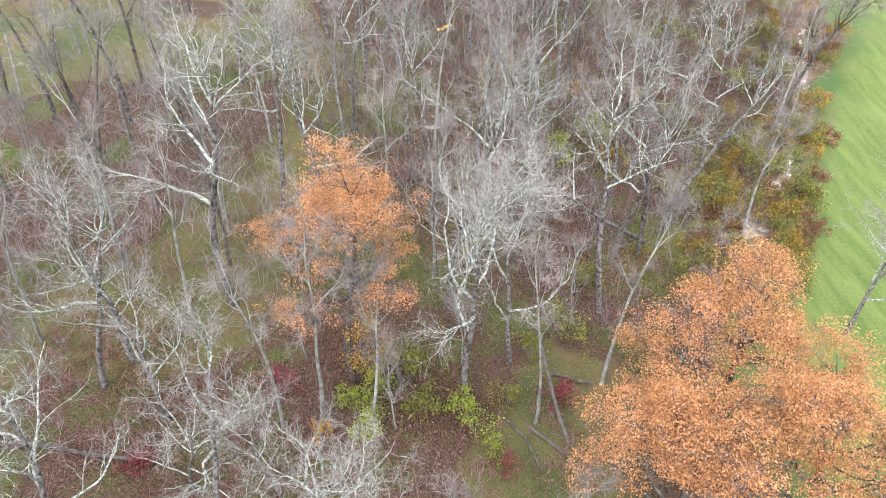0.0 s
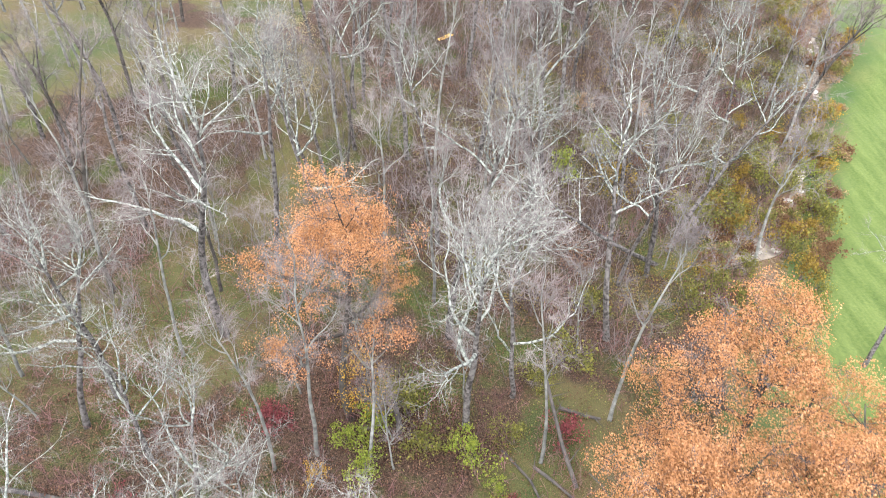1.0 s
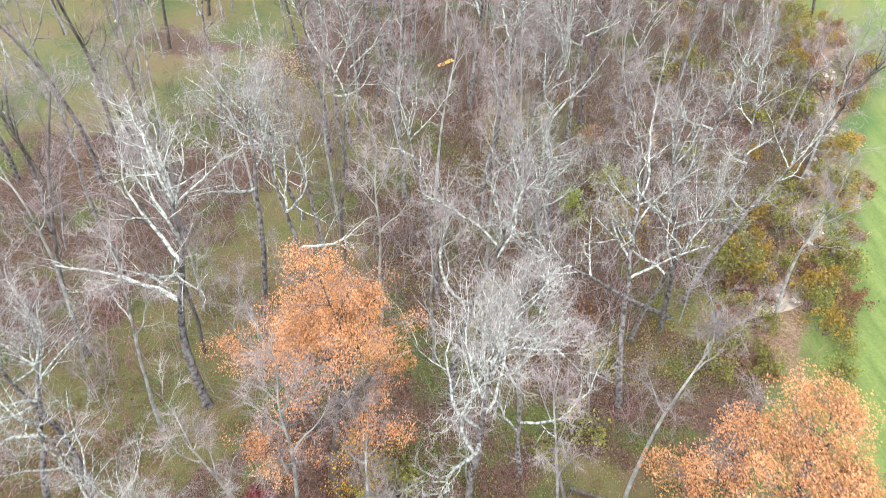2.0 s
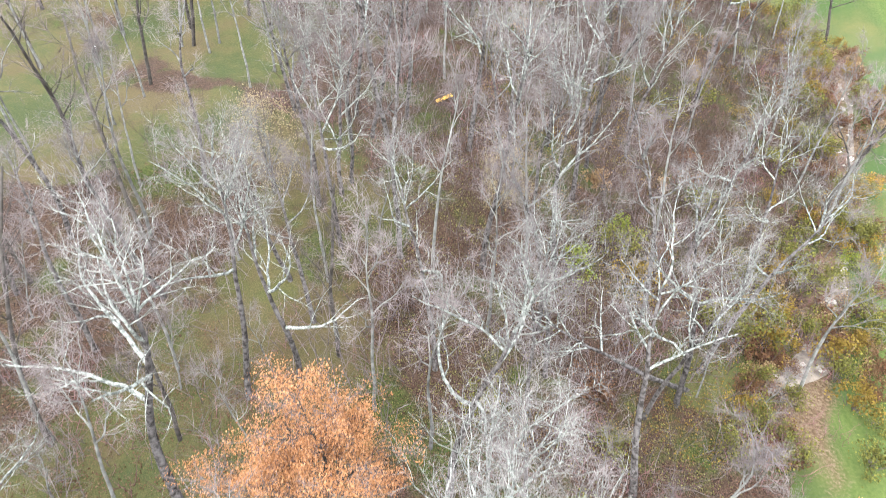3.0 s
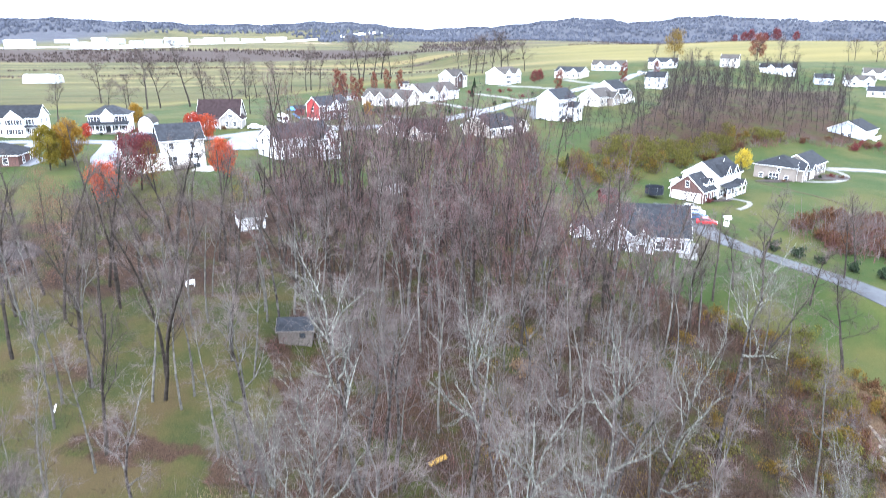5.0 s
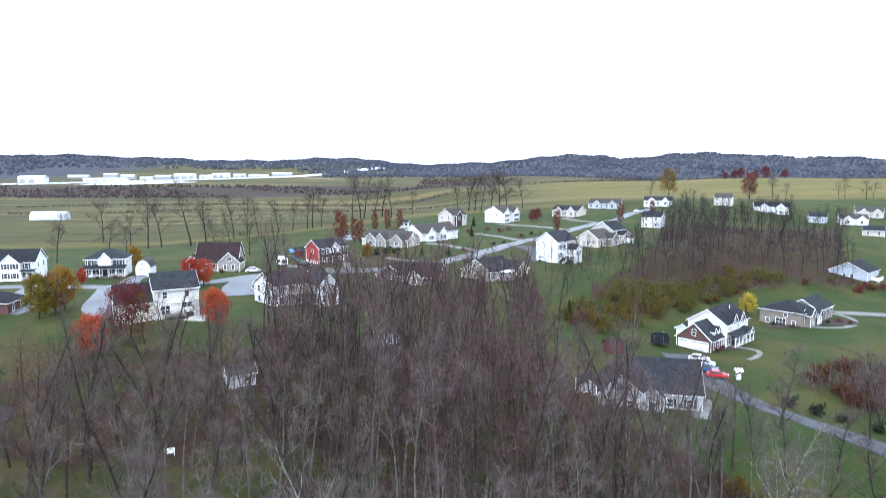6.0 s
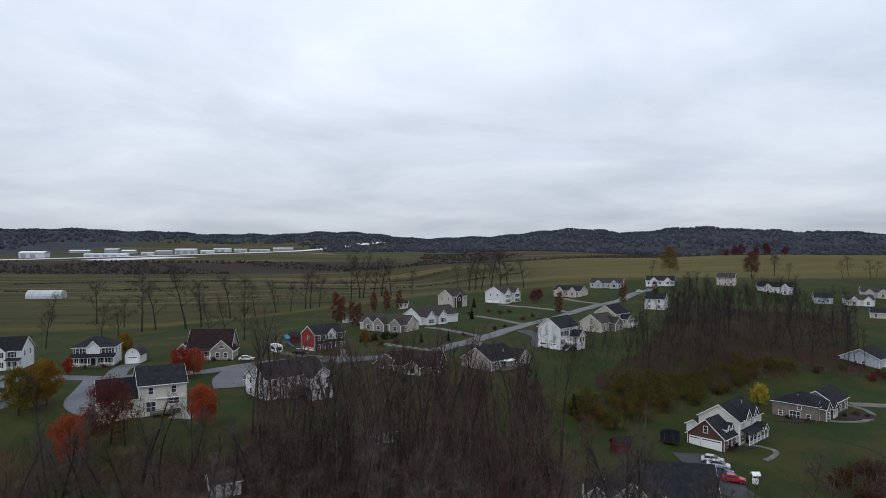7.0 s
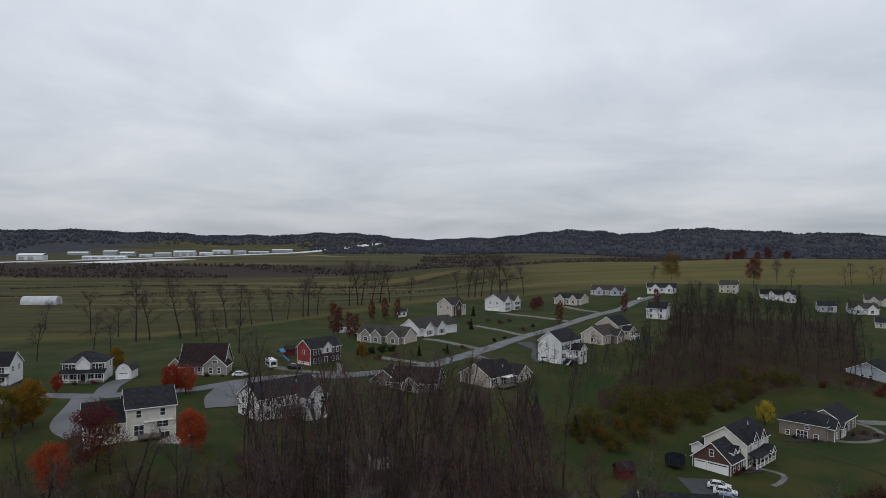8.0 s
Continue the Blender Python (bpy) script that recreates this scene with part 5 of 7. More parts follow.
h = home("craftsman house with big dark brown roof and stone gable", -52.6, 208.2, 4, 20.3)
m = block(h, -13, 0, 0, 10, 3.3, 5.2, "x", STONE_WALL, SHINGLE_BROWN)
d = block(h, -5.6, 1.0, -1.6, 5, 3.0, 3.0, "y", STONE_WALL, SHINGLE_BROWN)
row(h, d, "f", (-1.2, 1.2), 1.5, 0.9, 1.5)
row(h, d, "f", (0,), 4.0, 1.4, 0.9)
row(h, m, "f", (-4.5, -2.6, -0.8), 1.5, 0.9, 1.5)
porch(h, -13, -5.7, -1.8, 0, 0.3, 2.8, SHINGLE_BROWN, 4, 0.5)
b2 = block(h, -16.5, -13, 2, 8, 2.8, 1.8, "y", STONE_WALL, SHINGLE_BROWN)
row(h, b2, "f", (0,), 1.4, 1.0, 1.4)

# large white house behind the wood
h = home("large white house with dark roof partly hidden by bare trees", -34.0, 170.3, -46, 18.4)
m = block(h, -9.5, 0, 0, 17, 5.4, 3.0, "y", SIDING_WHITE, SHINGLE_GREY)
row(h, m, "f", (-2.5, 2.5), 4.2, 1.0, 1.5)
row(h, m, "f", (-2.5, 2.5), 1.5, 1.0, 1.5)
row(h, m, "r", (-6, -3, 3.5), 4.2, 1.0, 1.5)
row(h, m, "r", (-6, 3.5), 1.5, 1.0, 1.5)
row(h, m, "r", (-1,), 1.3, 2.6, 2.1)
g = block(h, -15.5, -9, 3, 10, 3.0, 2.3, "x", SIDING_WHITE, SHINGLE_GREY)
row(h, g, "f", (0,), 1.5, 1.4, 1.5)
d = block(h, -3, 4.2, 10.5, 16.5, 4.9, 2.5, "x", SIDING_WHITE, SHINGLE_GREY)
row(h, d, "r", (-1.4, 1.4), 3.8, 1.0, 1.5)
row(h, d, "r", (-1.4, 1.4), 1.3, 1.0, 1.5)
row(h, d, "f", (0,), 3.8, 1.0, 1.5)
deck(h, 0, 3.6, 4.5, 10, 2.6, DECKWOOD, -1.2)
pipe(h, -3, 12, 7.5)

h = home("beige ranch house with brown roof behind bare branches", 0.2, 194.6, -12, 18.7)
m = block(h, -13, 0, 0, 10, 2.7, 3.4, "x", SIDING_TAN, SHINGLE_BROWN)
row(h, m, "f", (-4, -1, 2, 5), 1.5, 1.1, 1.4)
g = block(h, -19.5, -12, 1.5, 10, 2.7, 2.9, "y", SIDING_TAN, SHINGLE_BROWN)
row(h, g, "f", (-1.5, 1.5), 1.5, 1.1, 1.4)
d = block(h, -9.5, -5, -1.8, 3, 2.6, 2.0, "y", SIDING_BEIGE, SHINGLE_BROWN)
row(h, d, "f", (0,), 1.5, 1.4, 1.5)
row(h, m, "r", (0,), 1.5, 1.0, 1.4)

# long beige house with the back deck
h = home("long beige house with grey roof and raised back deck", 12.9, 198.6, -44, 18.6)
m = block(h, -11.5, 0, 0, 12.5, 3.4, 3.3, "y", SIDING_BEIGE, SHINGLE_GREY)
row(h, m, "r", (-4.6,), 2.0, 1.0, 1.7, shutters=True)
row(h, m, "r", (-0.6,), 1.7, 2.0, 2.1)
row(h, m, "r", (3.2,), 2.0, 1.0, 1.5)
row(h, m, "r", (-3, 1), -0.9, 1.1, 1.0)
g = block(h, -3.4, 1.9, 10.4, 16.2, 3.2, 2.3, "x", SIDING_BEIGE, SHINGLE_GREY, z0=-2.6)
row(h, g, "r", (-1.4, 1.4), 1.9, 1.0, 1.7)
row(h, g, "r", (0,), -0.8, 1.0, 1.1)
row(h, g, "f", (1.5,), 1.9, 0.8, 1.5)
deck(h, 0.02, 3.4, 1.6, 10.2, 0.9, DECKWOOD, -2.0)
part("awning", box(bmesh.new(), 0.1, 2.2, 4.8, 8.6, 3.0, 3.1), TRIM, h)
w3 = block(h, -13.5, -6, 8.5, 16, 3.2, 2.6, "x", SIDING_BEIGE, SHINGLE_GREY)
pipe(h, -2.5, 8.5, 5.4)

# tall white house
h = home("tall white house with grey roof and back stairs", 33.4, 222.0, -42, 20.4)
m = block(h, -8.6, 0, 0, 11.5, 7.2, 3.0, "y", SIDING_WHITE, SHINGLE_GREY)
row(h, m, "f", (-2.3, 1.9), 0.9, 2.6, 1.9, "garage")
row(h, m, "r", (-4, -1.4, 1.6, 4.2), 5.2, 0.9, 1.4, shutters=True)
row(h, m, "r", (-4, 4.2), 2.6, 0.9, 1.4, shutters=True)
g = block(h, -1, 3.4, 6.2, 10.2, 4.3, 1.7, "x", SIDING_WHITE, SHINGLE_GREY)
row(h, g, "r", (-1, 1), 3.0, 0.9, 1.4)
row(h, g, "f", (1,), 3.0, 0.9, 1.4)
deck(h, 0.02, 3.2, 2.6, 6.1, 2.3, WHITE_PLASTIC, -0.8, stairs=(2.6, 2.4, 0, -1))
pipe(h, -3, 8, 8.2)

h = home("beige house with taupe roof behind the tall white one", 50.5, 247.0, -44, 21.7)
m = block(h, -9, 0, 0, 12, 3.6, 2.9, "y", SIDING_BEIGE, SHINGLE_TAUPE)
row(h, m, "r", (-3.5, 0, 3.5), 1.7, 1.0, 1.4)
row(h, m, "f", (0,), 1.6, 1.0, 1.4)
g = block(h, -2, 2.6, 6, 11, 3.3, 2.0, "x", SIDING_TAN, SHINGLE_TAUPE)
row(h, g, "r", (-1, 1), 1.6, 0.9, 1.4)

h = home("beige house with white back stairs and grey roof", 57.6, 257.2, -44, 21.8)
m = block(h, -9.2, 0, 0, 10, 5.6, 3.0, "y", SIDING_BEIGE, SHINGLE_GREY)
row(h, m, "r", (-2.5, 2.5), 4.4, 1.0, 1.4)
row(h, m, "r", (-2.5,), 1.5, 1.0, 1.4)
g = block(h, -1, 3.6, 2.5, 7.5, 3.6, 1.6, "x", SIDING_BEIGE, SHINGLE_GREY)
row(h, g, "r", (-1.3, 0, 1.3), 2.6, 0.8, 1.3)
row(h, g, "f", (1,), 2.6, 0.8, 1.3)
deck(h, 3.6, 5.6, 3, 7, 1.6, WHITE_PLASTIC, -1.0, stairs=(4.6, 2.9, 0, -1))

# red house
h = home("red-sided house with brick front and dark grey roof", -32.9, 217.5, -40, 20.6)
m = block(h, -6.6, 0, 0, 12.5, 5.5, 2.5, "y", SIDING_RED, SHINGLE_GREY)
part("brick_front", box(bmesh.new(), 0.003, 0.14, 0.1, 12.4, -1, 5.35), BRICK_DARK, h)
b = dict(x0=-6.6, x1=0.14, y0=0, y1=12.5)
row(h, b, "r", (-4.6, -2.6, 2.8, 4.8), 4.2, 0.9, 1.5, shutters=True)
row(h, b, "r", (-4.6, -2.6, 2.8, 4.8), 1.4, 0.9, 1.5, shutters=True)
row(h, b, "r", (0,), 1.2, 1.1, 2.2, "door")
d = block(h, -2, 0.7, 4.3, 8.3, 5.3, 1.7, "x", SIDING_WHITE, SHINGLE_GREY, z0=3.6)
row(h, d, "r", (0,), 4.5, 0.9, 1.4)
row(h, m, "f", (-1.5, 1.5), 0.2, 2.2, 1.8, "garage")
row(h, m, "f", (0,), 4.2, 0.8, 1.2)

h = home("low beige ranch house with taupe roof and twin front gables", -10.4, 247.4, -28, 21.6)
m = block(h, -21, 0, 1, 10, 3.0, 3.0, "x", SIDING_BEIGE, SHINGLE_TAUPE)
for u in (-15.5, -11.0, -3.5):
    d = block(h, u - 2.4, u + 2.4, -1.5, 5, 3.0, 2.2, "y", STONE_WALL, SHINGLE_TAUPE)
    row(h, d, "f", (0,), 1.5, 1.5, 1.5)
row(h, m, "f", (3.5, 5), 1.5, 0.9, 1.4)

h = home("white ranch house with grey roof and dormers", -6.0, 263.0, -44, 21.8)
m = block(h, -10.5, 0, 0, 22, 3.6, 3.2, "y", SIDING_WHITE, SHINGLE_TAUPE)
row(h, m, "f", (2.6,), 1.9, 1.0, 1.4)
for yy in (4.5, 11.5):
    d = block(h, -4, 1.5, yy - 2.4, yy + 2.4, 3.4, 2.3, "x", SIDING_WHITE, SHINGLE_TAUPE)
    row(h, d, "r", (0,), 1.6, 1.6, 1.5, shutters=True)
row(h, m, "r", (0,), 1.2, 1.0, 2.1, "door")

h = home("beige two-storey house with brown roof", 5.6, 330.5, -44, 21.2)
m = block(h, -10, 0, 0, 11, 5.8, 3.2, "y", SIDING_BEIGE, SHINGLE_TAUPE)
row(h, m, "f", (-2.5, 2.5), 4.3, 1.0, 1.5)
d = block(h, -4, 1.2, 2, 6.5, 5.6, 2.3, "x", BRICK_DARK, SHINGLE_TAUPE)
row(h, d, "r", (0,), 4.2, 1.2, 1.6)
row(h, m, "r", (2.5, 4.3), 4.3, 1.0, 1.5)

h = home("white two-storey house with twin gables and basement garages", 29.0, 349.5, -44, 21.2)
m = block(h, -12.5, 0, 0, 15, 5.8, 3.2, "y", SIDING_WHITE, SHINGLE_TAUPE)
row(h, m, "f", (-3.2, 1.6), 1.0, 3.6, 2.0, "garage")
row(h, m, "f", (-2.5, 2.5), 4.4, 0.9, 1.3)
for yy in (3, 11.5):
    d = block(h, -4, 1.4, yy - 2.6, yy + 2.6, 5.6, 2.6, "x", SIDING_WHITE, SHINGLE_TAUPE)
    row(h, d, "r", (-0.9, 0.9), 4.0, 0.9, 1.5, shutters=True)
    row(h, d, "r", (-0.9, 0.9), 1.4, 0.9, 1.5, shutters=True)
row(h, m, "r", (0,), 4.2, 0.9, 1.4)

h = home("pale grey house with grey roof and back stairs", 127.0, 231.0, -48, 13.2)
m = block(h, -12.5, 0, 0, 13, 3.6, 3.0, "y", SIDING_GREY, SHINGLE_GREY)
row(h, m, "f", (-1.2, 1.2), 1.6, 1.0, 1.5)
row(h, m, "r", (-3, 2), 1.6, 1.0, 1.5)
deck(h, 0.05, 3, 4, 8, 0.8, WHITE_PLASTIC, -2.0, stairs=(2.5, 3.9, 0, -1))

FAR_HOMES = [(66, 357, -40, 17, 9, 3.4, "beige", SIDING_BEIGE), (94, 388, -24, 20, 10, 3.0, "grey", SIDING_GREY), (120, 385, -18, 17, 9, 3.0, "white", SIDING_WHITE), (172, 368, -20, 19, 9, 4.6, "white", SIDING_WHITE), (181, 350, -20, 9, 8, 3.4, "grey", SIDING_GREY), (196, 343, -20, 14, 9, 3.2, "white", SIDING_WHITE), (148, 379, -30, 10, 9, 5.2, "beige", SIDING_BEIGE), (89, 306, -30, 9, 9, 5.2, "white", SIDING_WHITE), (222, 330, -25, 14, 10, 5.4, "white", SIDING_WHITE), (215, 362, -25, 14, 10, 3.2, "beige", SIDING_BEIGE), (176, 300, -30, 9, 7, 2.8, "beige", SIDING_BEIGE), (238, 352, -25, 14, 10, 5.4, "white", SIDING_WHITE), (-14, 338, 0, 5, 4, 2.6, "white", SIDING_WHITE), (-33, 300, -10, 6, 4, 2.4, "grey", SIDING_GREY)]
for x, y, rot, w, dd, eave, tone, wall in FAR_HOMES:
    h = home("distant " + tone + " house with grey roof and front gables" if w > 8 else "small " + tone + " shed at the field's edge", x, y, rot)
    m = block(h, -w, 0, 0, dd, eave, dd * 0.28, "x", wall, SHINGLE_GREY if w % 2 else SHINGLE_TAUPE)
    n = max(2, int(w / 3.2))
    for k in range(n):
        u = -w / 2 + w * (k + 0.5) / n
        row(h, m, "f", (u,), 1.5, 1.0, 1.4)
        if eave > 5:
            row(h, m, "f", (u,), 4.2, 1.0, 1.4)
    if w > 12:
        for u in (-w * 0.72, -w * 0.24):
            g = block(h, u - 2.2, u + 2.2, -1.4, dd * 0.5, eave, 2.0, "y", wall, SHINGLE_GREY)
            row(h, g, "f", (0,), 1.5, 1.4, 1.5)


# ---- airfield and farm buildings ----
def hangar(x, y, rot, w, d, hgt, label, mat=METAL_WHITE, rounded=False):
    h = thing("hangar", pose(x, y, up(x, y), 0, 0, rot), label, "hangar", "airfield and farm buildings")
    if rounded:
        pts = [(d / 2 - d / 2 * math.cos(math.pi * k / 12), hgt * math.sin(math.pi * k / 12) ** 0.8) for k in range(13)]
        part("cover", prism(bmesh.new(), pts, 0, w, "x"), mat, h)
        part("end_frame", prism(bmesh.new(), [(d * 0.3, 0), (d * 0.7, 0), (d * 0.7, hgt * 0.7), (d * 0.3, hgt * 0.7)], w + 0.003, w + 0.15, "x"), METAL_GREY, h)
        return h
    part("wall", box(bmesh.new(), 0, w, 0, d, -2, hgt), mat, h)
    part("roof", prism(bmesh.new(), [(-0.6, hgt), (d / 2, hgt + d * 0.1), (d + 0.6, hgt), (d + 0.6, hgt + 0.4), (d / 2, hgt + d * 0.1 + 0.4), (-0.6, hgt + 0.4)], -0.6, w + 0.6, "x"), METAL_WHITE, h)
    for k in range(max(1, int(w / 14))):
        x0 = 3 + k * 14
        if x0 + 8 < w:
            part("hangar_door", box(bmesh.new(), x0, x0 + 8, -0.15, -0.003, 0, hgt * 0.7), METAL_GREY, h)
    return h


EARTH = material("bare_tan_earth", (0.10, 0.082, 0.055), (0.20, 0.165, 0.115), 0.05, 0.95, 0.1, 0.2, spec=0.05)
SOIL_TRACK = material("worn_brown_soil", (0.028, 0.024, 0.013), (0.048, 0.041, 0.023), 1.5, 0.95, 0.2, 0.3, spec=0.05)
hangar(-240, 432, 4, 23, 10, 5.6, "long white arched poultry barn on the field", METAL_WHITE, True)
for x, y, w, d, hg in ((-592, 1000, 39, 24, 11), (-700, 1330, 42, 20, 6), (-532, 1060, 71, 16, 5), (-594, 1250, 26, 20, 12), (-566, 1254, 27, 20, 8), (-508, 1200, 24, 14, 5), (-487, 1210, 30, 18, 8), (-474, 1260, 42, 24, 11), (-442, 1300, 26, 16, 7), (-468, 1450, 40, 20, 9), (-424, 1446, 28, 20, 7), (-402, 1480, 47, 16, 5), (-370, 1550, 50, 20, 8)):
    hangar(x, y, 10, w, d, hg * 0.75, "white metal airfield hangar with grey doors" if hg > 7 else "low pale metal airfield building", METAL_WHITE if hg % 2 else METAL_GREY)
strip("earth_cut", [(-262, 1330), (-215, 1270), (-172, 1195)], 34, EARTH, "pale bare earth slope cut beside the runway", "earth", 0.7, step=12)
strip("track", [(73.4, 181.2), (76, 175), (78.7, 169.9), (81, 164.8), (83, 158)], 0.9, SOIL_TRACK, "worn brown track across the lawn", "track", 0.05)


# ---- sheds and garden things ----
def shed(x, y, rot, w, d, eave, rise, wall, roof, label):
    h = thing("shed", pose(x, y, up(x, y), 0, 0, rot), label, "shed", "garden sheds")
    b = block(h, -w / 2, w / 2, 0, d, eave, rise, "x", wall, roof, z0=-0.6, over=0.2, trim=wall)
    part("door", box(bmesh.new(), -w * 0.34, -w * 0.1, -0.05, -0.003, 0, 1.85), wall, h)
    part("window", box(bmesh.new(), w * 0.14, w * 0.32, -0.04, -0.003, 1.0, 1.7), PANE, h)
    return h


shed(-28.5, 127.5, 30, 4.6, 3.2, 2.3, 1.3, SIDING_WHITE, SHINGLE_TAUPE, "white shed with grey roof standing in the wood")
shed(-8.6, 153.2, 30, 4.2, 3.2, 2.3, 1.2, SIDING_WHITE, SHINGLE_TAUPE, "white shed among bare trunks")
shed(-15.9, 96.0, 4, 4.2, 3.2, 2.1, 1.1, DECKWOOD, SHINGLE_GREY, "weathered grey-brown shed in the wood")
shed(33.0, 154.2, 12, 3.4, 2.6, 2.1, 1.0, RED_PAINT, SHINGLE_BROWN, "small dark red garden shed on the lawn")
shed(-41.5, 232.0, 6, 3.4, 2.6, 2.2, 1.0, RED_PAINT, SHINGLE_GREY, "small red shed with white door near the red house")


NET = material("dark_mesh_net", (0.004, 0.006, 0.010), (0.008, 0.011, 0.018), 3.0, 0.8, 0, 0.2)


def trampoline(x, y):
    h = thing("trampoline", pose(x, y, up(x, y)), "round black trampoline with dark safety net", "trampoline")
    bm = bmesh.new()
    pts = [(math.cos(k * math.pi / 10) * 2.1, math.sin(k * math.pi / 10) * 2.1) for k in range(20)]
    for z, r in ((0.85, 0.06), (2.6, 0.03)):
        for a, b in zip(pts, pts[1:] + pts[:1]):
            rod(bm, (*a, z), (*b, z), r, sides=5)
    part("rim", bm, RUBBER, h)
    bm = bmesh.new()
    vs = [bm.verts.new((p[0] * 0.96, p[1] * 0.96, 0.86)) for p in pts]
    bm.faces.new(vs)
    part("mat", bmesh.ops.solidify(bm, geom=bm.faces[:], thickness=0.02) and bm, RUBBER, h)
    bm = bmesh.new()
    rings = [[bm.verts.new((p[0] * q, p[1] * q, z)) for p in pts] for q, z in ((1.0, 0.9), (1.01, 2.58), (0.985, 2.58), (0.975, 0.9))]
    for a, b in zip(rings, rings[1:] + rings[:1]):
        for k in range(20):
            bm.faces.new((a[k], a[(k + 1) % 20], b[(k + 1) % 20], b[k]))
    part("net", bm, NET, h, "dark blue-black mesh net")
    for k in range(6):
        a = pts[k * 3]
        part("leg", rod(bmesh.new(), (*a, 0), (a[0] * 1.03, a[1] * 1.03, 2.7), 0.05), CHROME, h)


trampoline(44.2, 163.2)


def tyre_mesh():
    bm = bmesh.new()
    for k in range(16):
        rings = []
        for kk in (k, k + 1):
            w = kk * math.pi / 8
            rings.append([(math.cos(w) * r, o, math.sin(w) * r) for r, o in ((0.34, -0.1), (0.34, 0.1), (0.21, 0.1), (0.21, -0.1))])
        for j in range(4):
            q = [rings[0][j], rings[0][(j + 1) % 4], rings[1][(j + 1) % 4], rings[1][j]]
            bm.faces.new([bm.verts.new(p) for p in q])
    bmesh.ops.remove_doubles(bm, verts=bm.verts, dist=0.001)
    bmesh.ops.recalc_face_normals(bm, faces=bm.faces)
    me = bpy.data.meshes.new("tyre")
    bm.to_mesh(me)
    bm.free()
    me.materials.append(RUBBER)
    bm = rod(bmesh.new(), (0, -0.07, 0), (0, 0.07, 0), 0.2, sides=12)
    rim = bpy.data.meshes.new("rim")
    bm.to_mesh(rim)
    bm.free()
    rim.materials.append(CHROME)
    return me, rim


TYRE, RIM = tyre_mesh()


def car(x, y, rot, colour, label, tall=1.0, length=4.5):
    """Body shell, glasshouse, four wheels and lamps; the nose points to +x."""
    h = thing("car", pose(x, y, up(x, y, 0.1), 0, 0, rot), label, "car", "parked cars")
    s, k = length / 4.5, tall
    mat = paint("car_paint", colour)
    body = [(-2.2, 0.35), (2.15, 0.35), (2.25, 0.6), (2.15, 0.78 * k), (1.2, 0.95 * k), (-1.9, 1.0 * k), (-2.2, 0.85 * k)]
    bm = prism(bmesh.new(), [(p[0] * s, p[1]) for p in body], -0.88, 0.88, "y")
    for v in bm.verts:
        v.co = Vector((v.co.x, v.co.y, v.co.z))
    bmesh.ops.bevel(bm, geom=bm.edges[:], offset=0.08, segments=2, affect="EDGES")
    part("body", bm, mat, h)
    roof = [(-1.75, 0.95 * k), (1.15, 0.93 * k), (0.35, 1.44 * k), (-1.25, 1.47 * k)]
    bm = prism(bmesh.new(), [(p[0] * s, p[1]) for p in roof], -0.78, 0.78, "y")
    for v in bm.verts:
        if v.co.z > 1.2 * k:
            v.co.y *= 0.84
    part("glasshouse", bm, PANE, h)
    bm = prism(bmesh.new(), [(-1.28 * s, 1.45 * k), (0.36 * s, 1.42 * k), (0.2 * s, 1.5 * k), (-1.15 * s, 1.53 * k)], -0.66, 0.66, "y")
    part("car_roof", bm, mat, h)
    for yy in (-0.72, 0.72):
        for x0, x1 in ((-1.72, -1.27), (1.13, 0.34), (-0.4, -0.42)):
            part("pillar", rod(bmesh.new(), (x0 * s, yy * 1.08, 0.96 * k), (x1 * s, yy * 0.91, 1.45 * k), 0.035, sides=4), mat, h)
    for xx in (-1.4, 1.4):
        for yy in (-0.82, 0.82):
            t = shared("tyre", TYRE, h, pose(xx * s, yy, 0.34))
            shared("rim", RIM, t)
    for yy in (-0.6, 0.6):
        part("headlamp", box(bmesh.new(), 2.12 * s, 2.24 * s, yy - 0.18, yy + 0.18, 0.62, 0.74), WHITE_PLASTIC, h)
        part("tail_lamp", box(bmesh.new(), -2.23 * s, -2.14 * s, yy - 0.16, yy + 0.16, 0.62, 0.8), LAMP_RED, h)


car(48.4, 153.6, -22, (0.62, 0.63, 0.64), "white parked saloon car on the asphalt driveway")
car(48.2, 150.6, -22, (0.60, 0.62, 0.64), "silver-white parked car beside the white one", 1.05)
car(47.6, 147.8, -22, (0.03, 0.10, 0.22), "blue parked car on the asphalt driveway", 1.0)
car(48.4, 145.0, -20, (0.45, 0.012, 0.02), "bright red parked car on the asphalt driveway", 1.0, 4.3)
car(30.0, 225.5, 5, (0.66, 0.67, 0.68), "white parked estate car by the tall white house", 1.15)
car(36.0, 222.0, 20, (0.012, 0.013, 0.015), "dark parked car beneath the tall white house", 1.2)
car(-35.6, 211.2, -10, (0.012, 0.013, 0.015), "dark parked car by the red house", 1.2)
car(96.5, 366.0, 40, (0.66, 0.67, 0.68), "white car parked far up the lane")
car(-47.5, 204.5, 8, (0.62, 0.63, 0.64), "white car parked beside the craftsman house")


